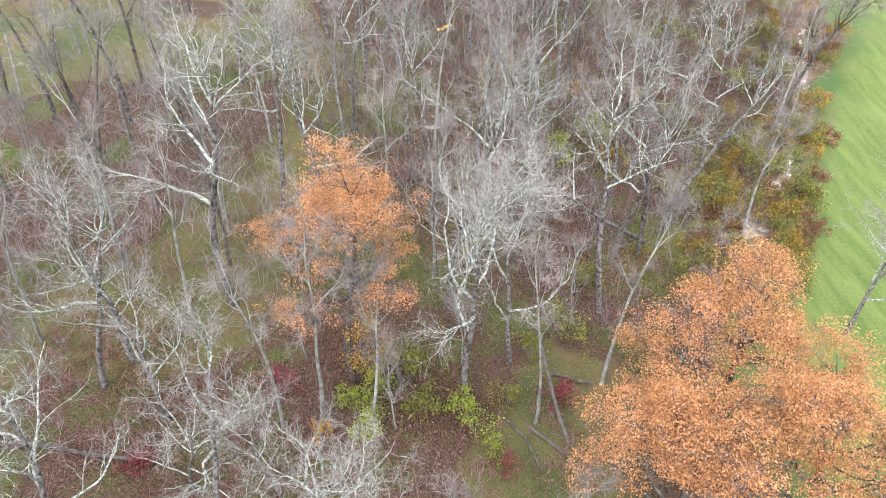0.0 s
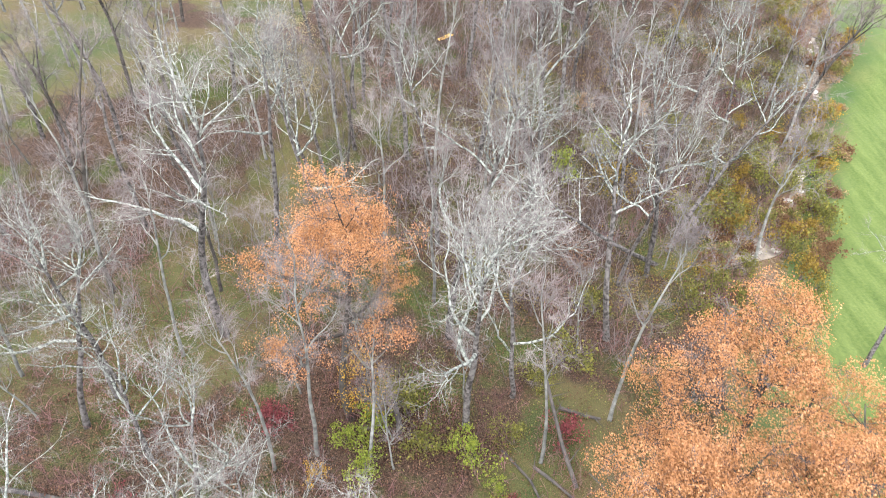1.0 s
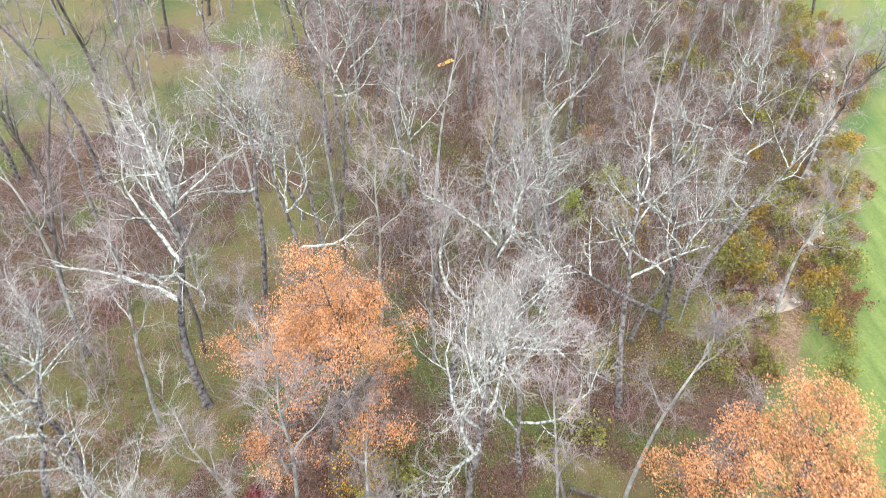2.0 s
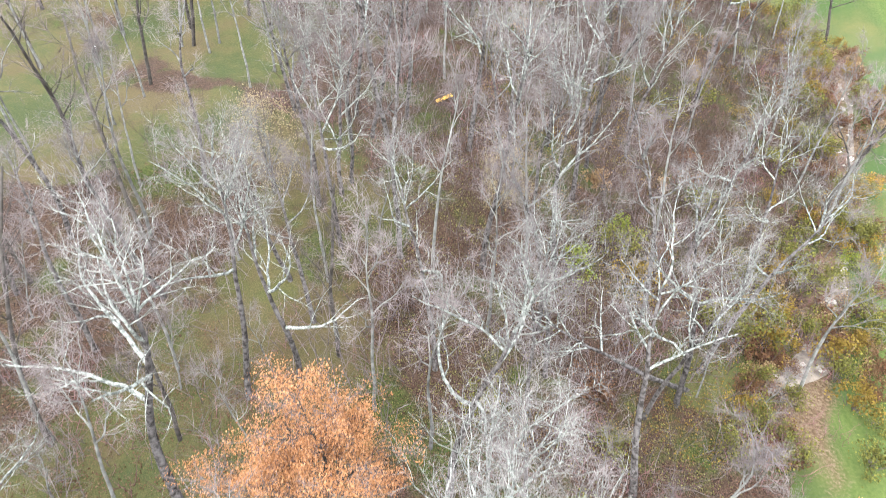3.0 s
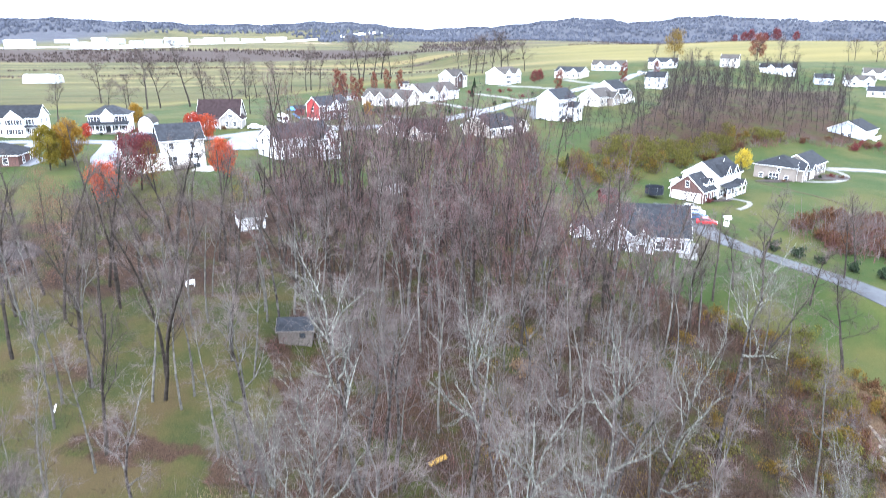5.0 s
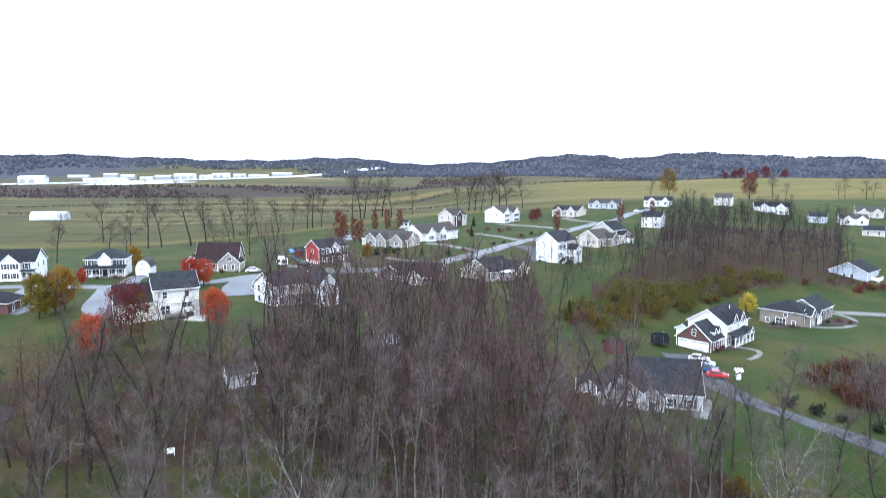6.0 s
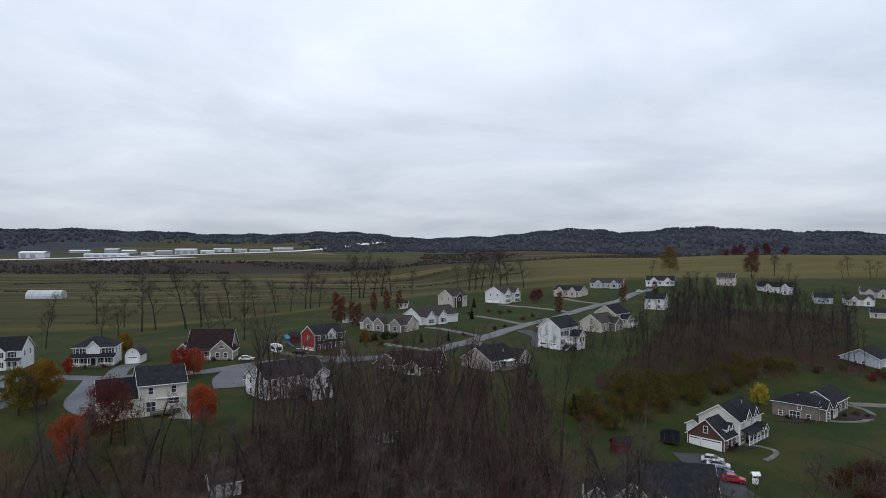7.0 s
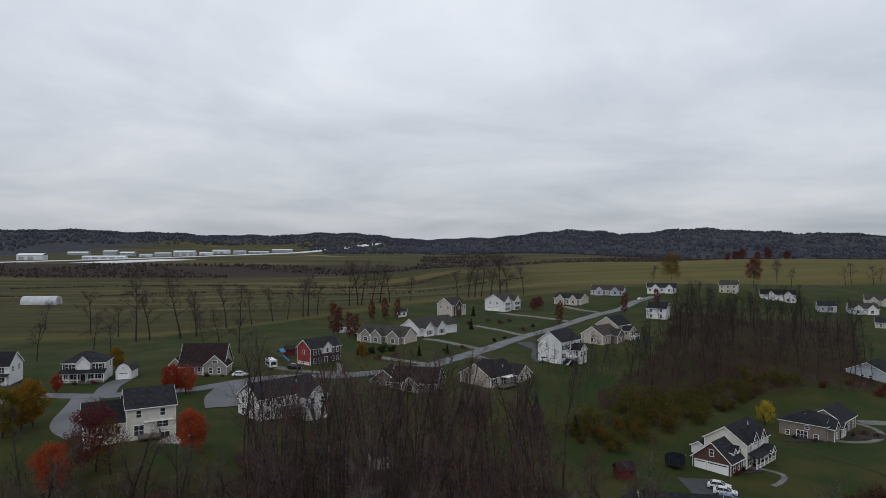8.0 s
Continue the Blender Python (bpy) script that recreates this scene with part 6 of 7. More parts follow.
def camper(x, y, rot):
    h = thing("camper_trailer", pose(x, y, up(x, y), 0, 0, rot), "white camper trailer with dark band and awning", "trailer")
    bm = box(bmesh.new(), -2.6, 2.6, -1.15, 1.15, 0.55, 2.8)
    bmesh.ops.bevel(bm, geom=bm.edges[:], offset=0.2, segments=2, affect="EDGES")
    part("body", bm, WHITE_PLASTIC, h)
    part("window_band", box(bmesh.new(), -2.0, 2.0, -1.18, -1.153, 1.3, 2.1), PANE, h)
    part("end_window", box(bmesh.new(), 2.603, 2.63, -0.8, 0.8, 1.2, 2.2), PANE, h)
    for yy in (-1.0, 1.0):
        t = shared("tyre", TYRE, h, pose(0.2, yy, 0.34))
        shared("rim", RIM, t)
    part("hitch", rod(bmesh.new(), (-2.6, 0, 0.5), (-3.7, 0, 0.45), 0.06), RUBBER, h)


camper(-42.5, 214.8, -60)


def playset(x, y, rot):
    h = thing("playset", pose(x, y, up(x, y), 0, 0, rot), "wooden garden playset with blue roof and slide", "playset")
    for px in (-0.8, 0.8):
        for py in (-0.8, 0.8):
            part("post", box(bmesh.new(), px - 0.06, px + 0.06, py - 0.06, py + 0.06, 0, 2.9), DECKWOOD, h)
    part("platform", box(bmesh.new(), -0.9, 0.9, -0.9, 0.9, 1.35, 1.45), DECKWOOD, h)
    part("roof", prism(bmesh.new(), [(-1.1, 2.7), (0, 3.7), (1.1, 2.7), (1.1, 2.78), (0, 3.8), (-1.1, 2.78)], -1.1, 1.1, "y"), BLUE_PLASTIC, h)
    bm = bmesh.new()
    prism(bm, [(-0.9, 1.45), (-3.4, 0.15), (-3.4, 0.25), (-0.9, 1.55)], -0.3, 0.3, "y")
    for yy in (-0.33, 0.3):
        prism(bm, [(-0.9, 1.45), (-3.4, 0.15), (-3.4, 0.42), (-0.9, 1.75)], yy, yy + 0.03, "y")
    part("slide", bm, BLUE_PLASTIC, h)
    part("swing_beam", rod(bmesh.new(), (0.8, 0, 2.4), (4.4, 0, 2.4), 0.08), DECKWOOD, h)
    for s in (-1, 1):
        part("swing_leg", rod(bmesh.new(), (4.3, 0, 2.4), (4.6, s * 1.2, 0), 0.07), DECKWOOD, h)
    for xx in (1.8, 3.1):
        bm = bmesh.new()
        for o in (-0.2, 0.2):
            rod(bm, (xx + o, 0, 2.35), (xx + o, 0, 0.55), 0.015, sides=4)
        box(bm, xx - 0.25, xx + 0.25, -0.1, 0.1, 0.5, 0.55)
        part("swing", bm, RUBBER, h)


playset(-42.6, 226.0, 150)


def fence(p, q, label, mat, pale=0.45):
    h = thing("fence", Matrix.Scale(PLAN, 4), label, "fence")
    d = np.array(q, float) - np.array(p, float)
    n = max(1, int(np.hypot(*d) / 2.4))
    for k in range(n + 1):
        x, y = np.array(p) + d * k / n
        part("post", box(bmesh.new(), x - 0.06, x + 0.06, y - 0.06, y + 0.06, up(x, y, -0.2), up(x, y, 1.25)), mat, h)
        if k < n:
            x2, y2 = np.array(p) + d * (k + 1) / n
            for z in (0.35, 1.05):
                part("rail", rod(bmesh.new(), (x, y, up(x, y, z)), (x2, y2, up(x2, y2, z)), 0.045, sides=4), mat, h)
            for j in range(int(2.4 / pale)):
                f = (j + 0.5) / int(2.4 / pale)
                xx, yy = x + (x2 - x) * f, y + (y2 - y) * f
                part("picket", rod(bmesh.new(), (xx, yy, up(xx, yy, 0.1)), (xx, yy, up(xx, yy, 1.15)), 0.025, sides=4), mat, h)


fence((-57, 93), (-53, 108), "black metal garden fence at the lawn's edge", SHUTTER)
fence((-53, 108), (-66, 112), "black metal garden fence at the mulched bed", SHUTTER)

h = thing("well_cover", pose(52.0, 145.0, up(52.0, 145.0)), "small white wishing-well house by the driveway", "garden ornament")
part("well_wall", rod(bmesh.new(), (0, 0, 0), (0, 0, 0.8), 0.6, 0.6, 10), TRIM, h)
for s in (-0.5, 0.5):
    part("post", box(bmesh.new(), s - 0.05, s + 0.05, -0.05, 0.05, 0.8, 1.7), TRIM, h)
part("well_roof", prism(bmesh.new(), [(-0.7, 1.6), (0, 2.15), (0.7, 1.6), (0.7, 1.68), (0, 2.25), (-0.7, 1.68)], -0.8, 0.8, "x"), TRIM, h)

h = thing("slide", pose(0.2, 80.0, up(0.2, 80.0), 0, 0, 25) @ Matrix.Scale(0.8, 4), "yellow plastic slide lying on the leaf litter", "slide")
bm = bmesh.new()
prism(bm, [(-1.3, 0.1), (-0.6, 0.16), (0.8, 0.55), (1.3, 0.6), (1.3, 0.66), (0.8, 0.62), (-0.6, 0.24), (-1.3, 0.17)], -0.28, 0.28, "y")
part("chute", bm, YELLOW, h)
for yy in (-0.33, 0.29):
    part("side", prism(bmesh.new(), [(-1.3, 0.1), (-0.6, 0.16), (0.8, 0.55), (1.3, 0.6), (1.3, 0.85), (0.8, 0.82), (-0.6, 0.42), (-1.3, 0.32)], yy, yy + 0.04, "y"), YELLOW, h)

h = thing("garden_bench", pose(-32.0, 109.0, up(-32.0, 109.0), 0, 0, 20), "small white plastic garden bench on the lawn", "bench")
part("seat", box(bmesh.new(), -0.7, 0.7, -0.25, 0.25, 0.42, 0.47), WHITE_PLASTIC, h)
part("backrest", box(bmesh.new(), -0.7, 0.7, 0.22, 0.27, 0.5, 0.95), WHITE_PLASTIC, h)
for xx in (-0.6, 0.6):
    part("leg", box(bmesh.new(), xx - 0.05, xx + 0.05, -0.22, 0.25, 0, 0.42), WHITE_PLASTIC, h)

h = thing("tyre_swing", pose(-35.3, 110.7, up(-35.3, 110.7)), "black tyre swing hanging on a rope", "swing")
t = shared("tyre", TYRE, h, pose(0, 0, 0.7, 78, 0, 0) @ Matrix.Scale(1.6, 4))
part("rope", rod(bmesh.new(), (0, 0, 0.8), (0.2, 0.4, 7.5), 0.03, sides=4), RUBBER, h)

h = thing("white_board", pose(-36.0, 82.5, up(-36.0, 82.5), 0, 20, 30), "small white board leaning by a trunk", "board")
part("board", box(bmesh.new(), -0.1, 0.1, -0.04, 0.04, 0, 1.0), WHITE_PLASTIC, h)


def bed(x, y, rx, ry, label):
    """A low mound of mulch."""
    bm = bmesh.new()
    n = 22
    rings = [[bm.verts.new((x + math.cos(2 * math.pi * k / n) * rx * f, y + math.sin(2 * math.pi * k / n) * ry * f, up(x + math.cos(2 * math.pi * k / n) * rx * f, y + math.sin(2 * math.pi * k / n) * ry * f, dz))) for k in range(n)] for f, dz in ((1.0, -0.1), (0.96, 0.12), (0.6, 0.2))]
    for a, b in zip(rings, rings[1:]):
        for k in range(n):
            bm.faces.new((a[k], a[(k + 1) % n], b[(k + 1) % n], b[k]))
    bm.faces.new(rings[-1])
    bmesh.ops.scale(bm, vec=(PLAN, PLAN, PLAN), verts=bm.verts)
    me = bpy.data.meshes.new("planting_bed")
    bm.to_mesh(me)
    bm.free()
    me.materials.append(MULCH)
    tagged(new("planting_bed", me), label, "planting bed", "planting beds")


bed(93.5, 187.5, 5.0, 3.2, "dark mulched planting bed by the tan ranch house")
bed(57.6, 162.4, 2.4, 0.8, "dark mulched planting bed beside the porch")
bed(-60, 113.5, 7, 3.5, "dark mulched bed behind the black fence")
bed(78, 183, 4.5, 1.6, "dark mulched bed along the tan wall")


# ---- trees and bushes ----
def scatter(kits, spots, name, label, category, group, lo=0.8, hi=1.15):
    for x, y in spots:
        plant(name, rng.choice(kits), x, y, label, category, group, rng.uniform(0, 360), rng.uniform(lo, hi))


G_WOOD = "bare trees of the wood"
BIG_PALE = [(-14.9, 35.9, 0, 1.0, 20), (0.4, 37.5, 1, 1.0, 80), (-12.8, 43.6, 3, 0.95, 10), (-9.5, 44.1, 0, 0.85, 200), (12.0, 38.2, 3, 0.9, 150), (16.5, 45.2, 1, 0.95, 300), (14.0, 44.3, 4, 0.85, 30), (-5.5, 17.5, 2, 0.72, 70), (-11.5, 18.5, 4, 0.75, 160), (-18.5, 17.0, 2, 0.75, 250), (-20.1, 30.4, 1, 0.8, 40), (-21.0, 27.9, 4, 0.8, 100), (-16.7, 25.9, 2, 0.62, 280), (-26, 24, 0, 0.8, 330), (9.0, 55.5, 0, 0.95, 120), (3.2, 56.5, 3, 1.0, 45), (-8.0, 57, 4, 0.9, 200), (-0.5, 47, 1, 0.85, 260), (7.5, 47.5, 2, 0.85, 15), (21.5, 61, 4, 0.95, 77), (11.5, 65, 1, 1.0, 175), (-4.5, 67, 3, 1.05, 222), (2.5, 70, 0, 0.95, 310), (28, 84, 3, 1.0, 60), (18, 73, 2, 0.9, 140), (24.5, 56, 1, 0.8, 190)]
for x, y, k, s, turn in BIG_PALE:
    plant("bare_tree", PALE[k], x, y, "tall leafless tree with pale lichen-grey bark", "tree", G_WOOD, turn, s * (1.06 if y > 42 else 1.0), wide=0.8 if y > 42 else 1.0)
plant("bare_tree", FORKED[1], 1.4, 29.6, "forked leafless tree with pale spreading branches", "tree", G_WOOD, 20, 0.98)
plant("bare_tree", FORKED[0], 4.6, 32.5, "forked leafless tree with pale spreading branches", "tree", G_WOOD, 130, 0.85)
plant("bare_tree", FORKED[0], -8.5, 62.5, "forked leafless tree with pale spreading branches", "tree", G_WOOD, 70, 0.9)
plant("leaning_tree", PALE[1], 19.0, 48.3, "pale leafless tree leaning far over the creek", "tree", G_WOOD, 60, 0.85, (8, 38))
plant("leaning_tree", PALE[3], 17.6, 46.6, "pale leafless tree leaning towards the lawn", "tree", G_WOOD, 200, 0.75, (5, 46))
plant("bare_tree", FAR_BARE[0], 37.2, 69.0, "dark leafless tree leaning beside the creek", "tree", G_WOOD, 10, 1.05, (0, 8))
plant("bare_tree", FAR_BARE[2], 51.8, 104.3, "dark forked leafless tree alone on the lawn", "tree", G_WOOD, 80, 0.85)
plant("bare_tree", PALE[2], 29.5, 35.5, "sparse pale leafless tree at the lawn's edge", "tree", G_WOOD, 200, 0.62)
plant("bare_tree", PALE[4], 33.0, 31.5, "sparse pale leafless tree at the lawn's edge", "tree", G_WOOD, 20, 0.6)
plant("oak_tree", OAK[0], -5.8, 30.0, "oak tree with dry orange-brown leaves in the wood", "tree", "orange oaks", 30, 0.84, wide=1.12)
plant("oak_tree", OAK[1], 14.6, 25.4, "broad oak tree full of dry orange leaves", "tree", "orange oaks", 100, 0.97, wide=1.12)
plant("oak_tree", OAK[2], 11.8, 17.6, "broad oak tree full of dry orange leaves", "tree", "orange oaks", 10, 1.0)
plant("oak_tree", OAK[1], 17.8, 17.6, "broad oak tree full of dry orange leaves", "tree", "orange oaks", 220, 0.95)
plant("young_tree", YOUNG_GOLD, -4.6, 29.6, "young tree with golden leaves under the oak", "tree", "", 0, 1.0)
plant("tan_tree", TAN_TREE, -13.8, 61.5, "small tree with withered pale tan leaves", "tree", "", 0, 1.0)
plant("tan_tree", TAN_TREE, 5.2, 62.0, "small tree with withered pale tan leaves", "tree", "", 90, 0.75)

for x, y, s_ in ((-1.5, 12.5, 0.95), (-8.5, 13.0, 1.0), (-14.5, 12.5, 1.0), (-22.5, 14.0, 1.05), (-9.0, 21.5, 0.8), (-14.0, 21.5, 0.85), (-24.5, 19.0, 1.0), (-30.0, 17.0, 1.1), (-29.5, 25.0, 1.2)):
    plant("bare_tree", rng.choice(SPRAY), x, y, "spreading leafless tree with pale lichen-grey branches", "tree", G_WOOD, rng.uniform(0, 360), s_, wide=1.15)
placed = [(x, y) for x, y, *_ in BIG_PALE] + [(1.4, 29.6), (-5.7, 33.7), (15.8, 25), (11.2, 16), (18.8, 15.5), (-28.5, 127.5), (-8.6, 153.2), (-15.9, 96)]


def clear(x, y, gap):
    return all((x - a) ** 2 + (y - b) ** 2 > gap * gap for a, b in placed)


def sow(n, x0, x1, y0, y1, gap, test):
    out, tries = [], 0
    while len(out) < n and tries < n * 60:
        tries += 1
        x, y = rng.uniform(x0, x1), rng.uniform(y0, y1)
        if test(x, y) and clear(x, y, gap):
            out.append((x, y))
            placed.append((x, y))
    return out


def in_wood(x, y):
    return float(wooded(x, y)) > 0.6 and not (18 < x < 44 and 122 < y < 146)


for x, y in sow(30, -50, 16, 44, 84, 3.8, in_wood):
    plant("bare_tree", rng.choice(MIDPALE), x, y, "tall leafless tree with pale lichen-grey bark", "tree", G_WOOD, rng.uniform(0, 360), rng.uniform(0.75, 0.98))
scatter(GREY, sow(58, -60, 44, 24, 112, 2.4, in_wood), "bare_tree", "slender leafless tree with grey bark and mauve twigs", "tree", G_WOOD, 0.75, 1.05)
scatter(DARK, sow(52, -45, 40, 88, 150, 2.6, in_wood), "bare_tree", "slender leafless tree with dark bark", "tree", G_WOOD, 0.8, 1.1)
scatter(SMALL, sow(56, -60, 44, 12, 100, 1.6, in_wood), "sapling", "leafless sapling with fine mauve twigs", "sapling", "saplings of the wood", 0.7, 1.2)


def tree_mass(name, label, spots, wood_mat, twig_mat, lo, hi, kits=MASS):
    """Trees too many and too alike to count, joined into one."""
    w, t = Shape(), Shape()
    for x, y in spots:
        kit = rng.choice(kits)
        m = pose(x, y, up(x, y, -0.1), 0, 0, rng.uniform(0, 360)) @ Matrix.Scale(rng.uniform(lo, hi), 4)
        for s_, to in zip(kit, (w, w, t)):
            to.join(s_, m)
    top = tagged(new(name), label, "woods", kind="stuff")
    for n_, s_, mat in (("trunk_mass", w, wood_mat), ("twig_mass", t, twig_mat)):
        tagged(shared(n_, mesh_of(n_, [tuple(v) for v in s_.v], s_.f, mat), top), kind="stuff")


TWIG_UMBER = material("umber_twigs", (0.018, 0.0135, 0.0145), (0.040, 0.031, 0.033), 0.6, 0.95, 0, 0, 0.0, 0.35, spec=0.05)
TWIG_WOOD = material("wood_twigs", (0.046, 0.030, 0.0295), (0.108, 0.074, 0.072), 0.6, 0.95, 0, 0, 0.0, 0.35, spec=0.05)
tree_mass("wood_interior", "dense dark leafless trees filling the wood", sow(130, -42, 26, 96, 178, 1.9, in_wood), BARK_DARK, TWIG_WOOD, 0.75, 1.1)
tree_mass("russet_interior", "red-brown leafless trees filling the wood", sow(100, -42, 26, 94, 178, 1.9, in_wood), BARK_MID, TWIG_RED, 0.7, 1.05)
tree_mass("russet_belt", "red-brown leafless trees of the far belt", sow(84, 30, 150, 190, 332, 2.6, in_wood), BARK_DARK, TWIG_UMBER, 0.5, 1.05, MASS_FAR)
tree_mass("far_belt", "dense dark leafless trees of the far belt", sow(90, 30, 150, 190, 332, 2.6, in_wood), BARK_DARK, TWIG_UMBER, 0.5, 1.05, MASS_FAR)
tree_mass("belt_fringe", "sparse slim leafless trees before the far belt", sow(40, 28, 62, 184, 236, 2.8, lambda x, y: x < 48 + 0.44 * (y - 205) and y > 177 + 0.85 * (x - 26)), BARK_DARK, TWIG_UMBER, 0.4, 0.65, MASS_FAR)
LAWN_TREES = [(-34.4, 86.6), (-36, 84), (-28.3, 76.4), (-26.6, 85.2), (-22, 92), (-30, 95), (-40, 79), (-44, 90), (-25, 104), (-38, 102), (-31, 118), (-36, 124), (-45, 116), (-27, 113), (-22, 118), (-52, 72), (-48, 62), (-23.8, 39.5), (-16.3, 40.3), (-7.3, 47.5), (-30, 52), (-36, 46), (-40, 58), (-28, 60), (-22, 55), (-33, 36), (-38, 30), (-48, 104), (-58, 100), (-34, 112), (-28, 98), (-33, 103), (-42, 108), (-60, 84), (-64, 108), (-39, 94), (-47, 97), (-62, 74), (-24, 86), (-20, 100), (-37, 118)]
scatter(DARK + DARK + GREY[:1], LAWN_TREES + sow(20, -66, -22, 82, 122, 4.0, lambda x, y: not in_wood(x, y)), "bare_tree", "slender dark leafless tree standing in the lawn", "tree", "bare trees of the lawn", 0.8, 1.05)
scatter(GREY, sow(30, -62, -14, 50, 106, 3.4, lambda x, y: not in_wood(x, y)), "bare_tree", "slender grey leafless tree standing in the lawn", "tree", "bare trees of the lawn", 0.7, 1.0)
scatter(FAR_BARE, [(62, 124), (66, 128), (54, 118), (46, 116), (50, 126), (43, 119), (70, 116)], "bare_tree", "leafless tree beside the dark driveway", "tree", "bare trees by the driveway", 0.6, 0.8)
ROWTREES = [(-136, 307, 1.25), (-107.6, 282.8, 1.5), (-104, 286, 1.2), (-93.9, 289, 1.6), (-90, 294, 1.2), (-115.4, 236.2, 0.8), (-112, 262, 0.8), (-88.2, 323.8, 1.3), (-84, 330, 1.2), (-80, 333, 1.0), (-74, 345, 1.1), (-69, 352, 0.9), (-63.5, 360, 1.2), (-61.5, 362, 1.35), (-58, 366, 1.1), (-98, 318, 0.9), (-120, 296, 0.9), (-160, 318, 0.8), (-46, 392, 1.4), (-42, 394, 1.6), (-39.9, 393.4, 1.5), (-35, 397, 1.3), (-31, 400, 1.5), (-26, 401, 1.2), (-15, 405, 0.9), (10, 411, 1.0), (16, 413, 1.4), (19.5, 413.7, 1.5), (23, 412, 1.3), (28, 410, 1.5), (33, 408.6, 1.6), (37, 409, 1.2), (46, 412, 1.1), (-96, 240, 0.7), (-68, 240, 0.75), (-62, 236, 0.9), (-58, 239, 0.8)]
for x, y, s_ in ROWTREES:
    plant("bare_tree", rng.choice(FAR_BARE), x, y, "tall dark leafless tree in the hedgerow along the field", "tree", "hedgerow trees", rng.uniform(0, 360), s_ * 0.95)
scatter(GREY + DARK, [(24, 104), (27, 108), (30, 112), (33, 108), (36, 113), (39, 116), (28, 116), (34, 118), (24, 112), (31, 104), (38, 108), (42, 113), (21, 118), (26, 120)], "bare_tree", "slender leafless tree before the white house", "tree", G_WOOD, 0.6, 0.85)
scatter(DARK, [(-12, 176), (-8, 179), (-4, 177), (0, 180), (4, 183), (-16, 178), (7, 186), (-10, 183)], "bare_tree", "slender leafless tree before the beige ranch house", "tree", G_WOOD, 0.55, 0.75)
scatter(FAR_BARE, [(209, 463), (128, 450), (184, 440), (205, 455), (238, 440), (246, 448), (252, 436), (262, 446), (196, 420)], "bare_tree", "leafless tree on the far hill", "tree", "hill trees", 0.6, 0.95)
plant("hill_tree", garden(811, LEAF_OCHRE, 17, 7.0, 4200, 0.42), 146, 470, "broad tree with russet leaves alone on the hill field", "tree", "hill trees", 0, 1.0)
plant("hill_tree", garden(812, LEAF_BRICK, 15, 5.4, 4200, 0.4), 189.5, 451.5, "orange-leaved tree on the hill field", "tree", "hill trees", 0, 1.0)

for x, y, s_ in ((268, 660, 0.9), (279, 672, 1.1), (288, 662, 0.8), (300, 668, 1.2), (316, 664, 0.9), (258, 655, 0.7)):
    plant("hill_tree", MAROON_TREE, x, y, "dark red-brown tree on the crest of the hill", "tree", "hill trees", rng.uniform(0, 360), s_)
YARD = [(MAROON_TREE, -51.0, 141.5, 1.08, "dark maroon tree behind the cream house"), (RED_TREE, -54.5, 136.0, 0.95, "round orange-red tree on the back lawn"), (RED_TREE, -38.6, 147.5, 0.95, "orange-red tree beside the cream house"), (GREEN_GOLD, -75.6, 158.0, 1.15, "golden-green tree by the driveway"), (GOLD_TREE, -74.4, 161.5, 1.1, "golden-orange tree by the driveway"), (GOLD_TREE, -74.2, 164.6, 1.1, "golden-orange tree by the driveway"), (ORANGE_TREE, -57.0, 186.0, 0.95, "bright red tree beside the craftsman house"), (RED_TREE, -54.6, 188.0, 0.85, "orange-red tree beside the craftsman house"), (GOLD_TREE, -82.0, 214.0, 0.8, "yellow tree behind the porch house"), (ORANGE_TREE, -83.0, 188.5, 0.55, "small red maple on the front lawn"), (NARROW_RED, 46.0, 297, 0.95, "round dark red tree beside the lane"), (MAROON_TREE, 46, 352, 0.6, "dark red tree by the far house"), (MAROON_TREE, 43, 346, 0.6, "dark red tree by the far house"), (NARROW_RED, 78, 325, 1.0, "narrow rust-red tree along the lane"), (NARROW_RED, 96, 340, 0.9, "narrow rust-red tree along the lane")]
YARD += [(SPARSE_OCHRE, -48.0, 140.0, 0.95, "small tree with thin ochre leaves on the back lawn"), (SPARSE_OCHRE, -31.0, 132.0, 0.8, "small tree with thin ochre leaves among bare trunks"), (SPARSE_RUSSET, -50.0, 113.0, 1.0, "tree with thin pinkish-brown leaves in the lawn"), (SPARSE_RUSSET, -44.5, 103.0, 0.9, "tree with thin pinkish-brown leaves in the lawn"), (SPARSE_RUSSET, -56.0, 120.0, 0.9, "tree with thin pinkish-brown leaves in the lawn")]
for kit, x, y, s, label in YARD:
    plant("garden_tree", kit, x, y, label, "tree", "coloured garden trees", rng.uniform(0, 360), s)
for x, y, s in ((-36.7, 280, 1.25), (-34, 275, 1.05), (-28.9, 263, 0.95), (-26.3, 260.2, 0.9), (-29, 338, 1.0), (-23.4, 338, 1.05), (-17.4, 333.4, 1.0)):
    plant("garden_tree", NARROW_RED, x, y, "upright tree with rust-red leaves in the garden", "tree", "coloured garden trees", rng.uniform(0, 360), s)
plant("garden_tree", ROUND_YELLOW, 76, 195.5, "round yellow tree behind the brick house", "tree", "coloured garden trees", 0, 1.05)
plant("garden_tree", GOLD_TREE, -20.6, 228, "olive-gold rounded tree beside the red house", "tree", "coloured garden trees", 0, 0.6)
plant("spruce_tree", SPRUCE, 20.1, 173.7, "blue-green spruce at the wood's edge", "spruce", "spruces", 0, 1.0)
plant("spruce_tree", SPRUCE, 8.6, 176.8, "blue-green spruce at the wood's edge", "spruce", "spruces", 60, 0.85)
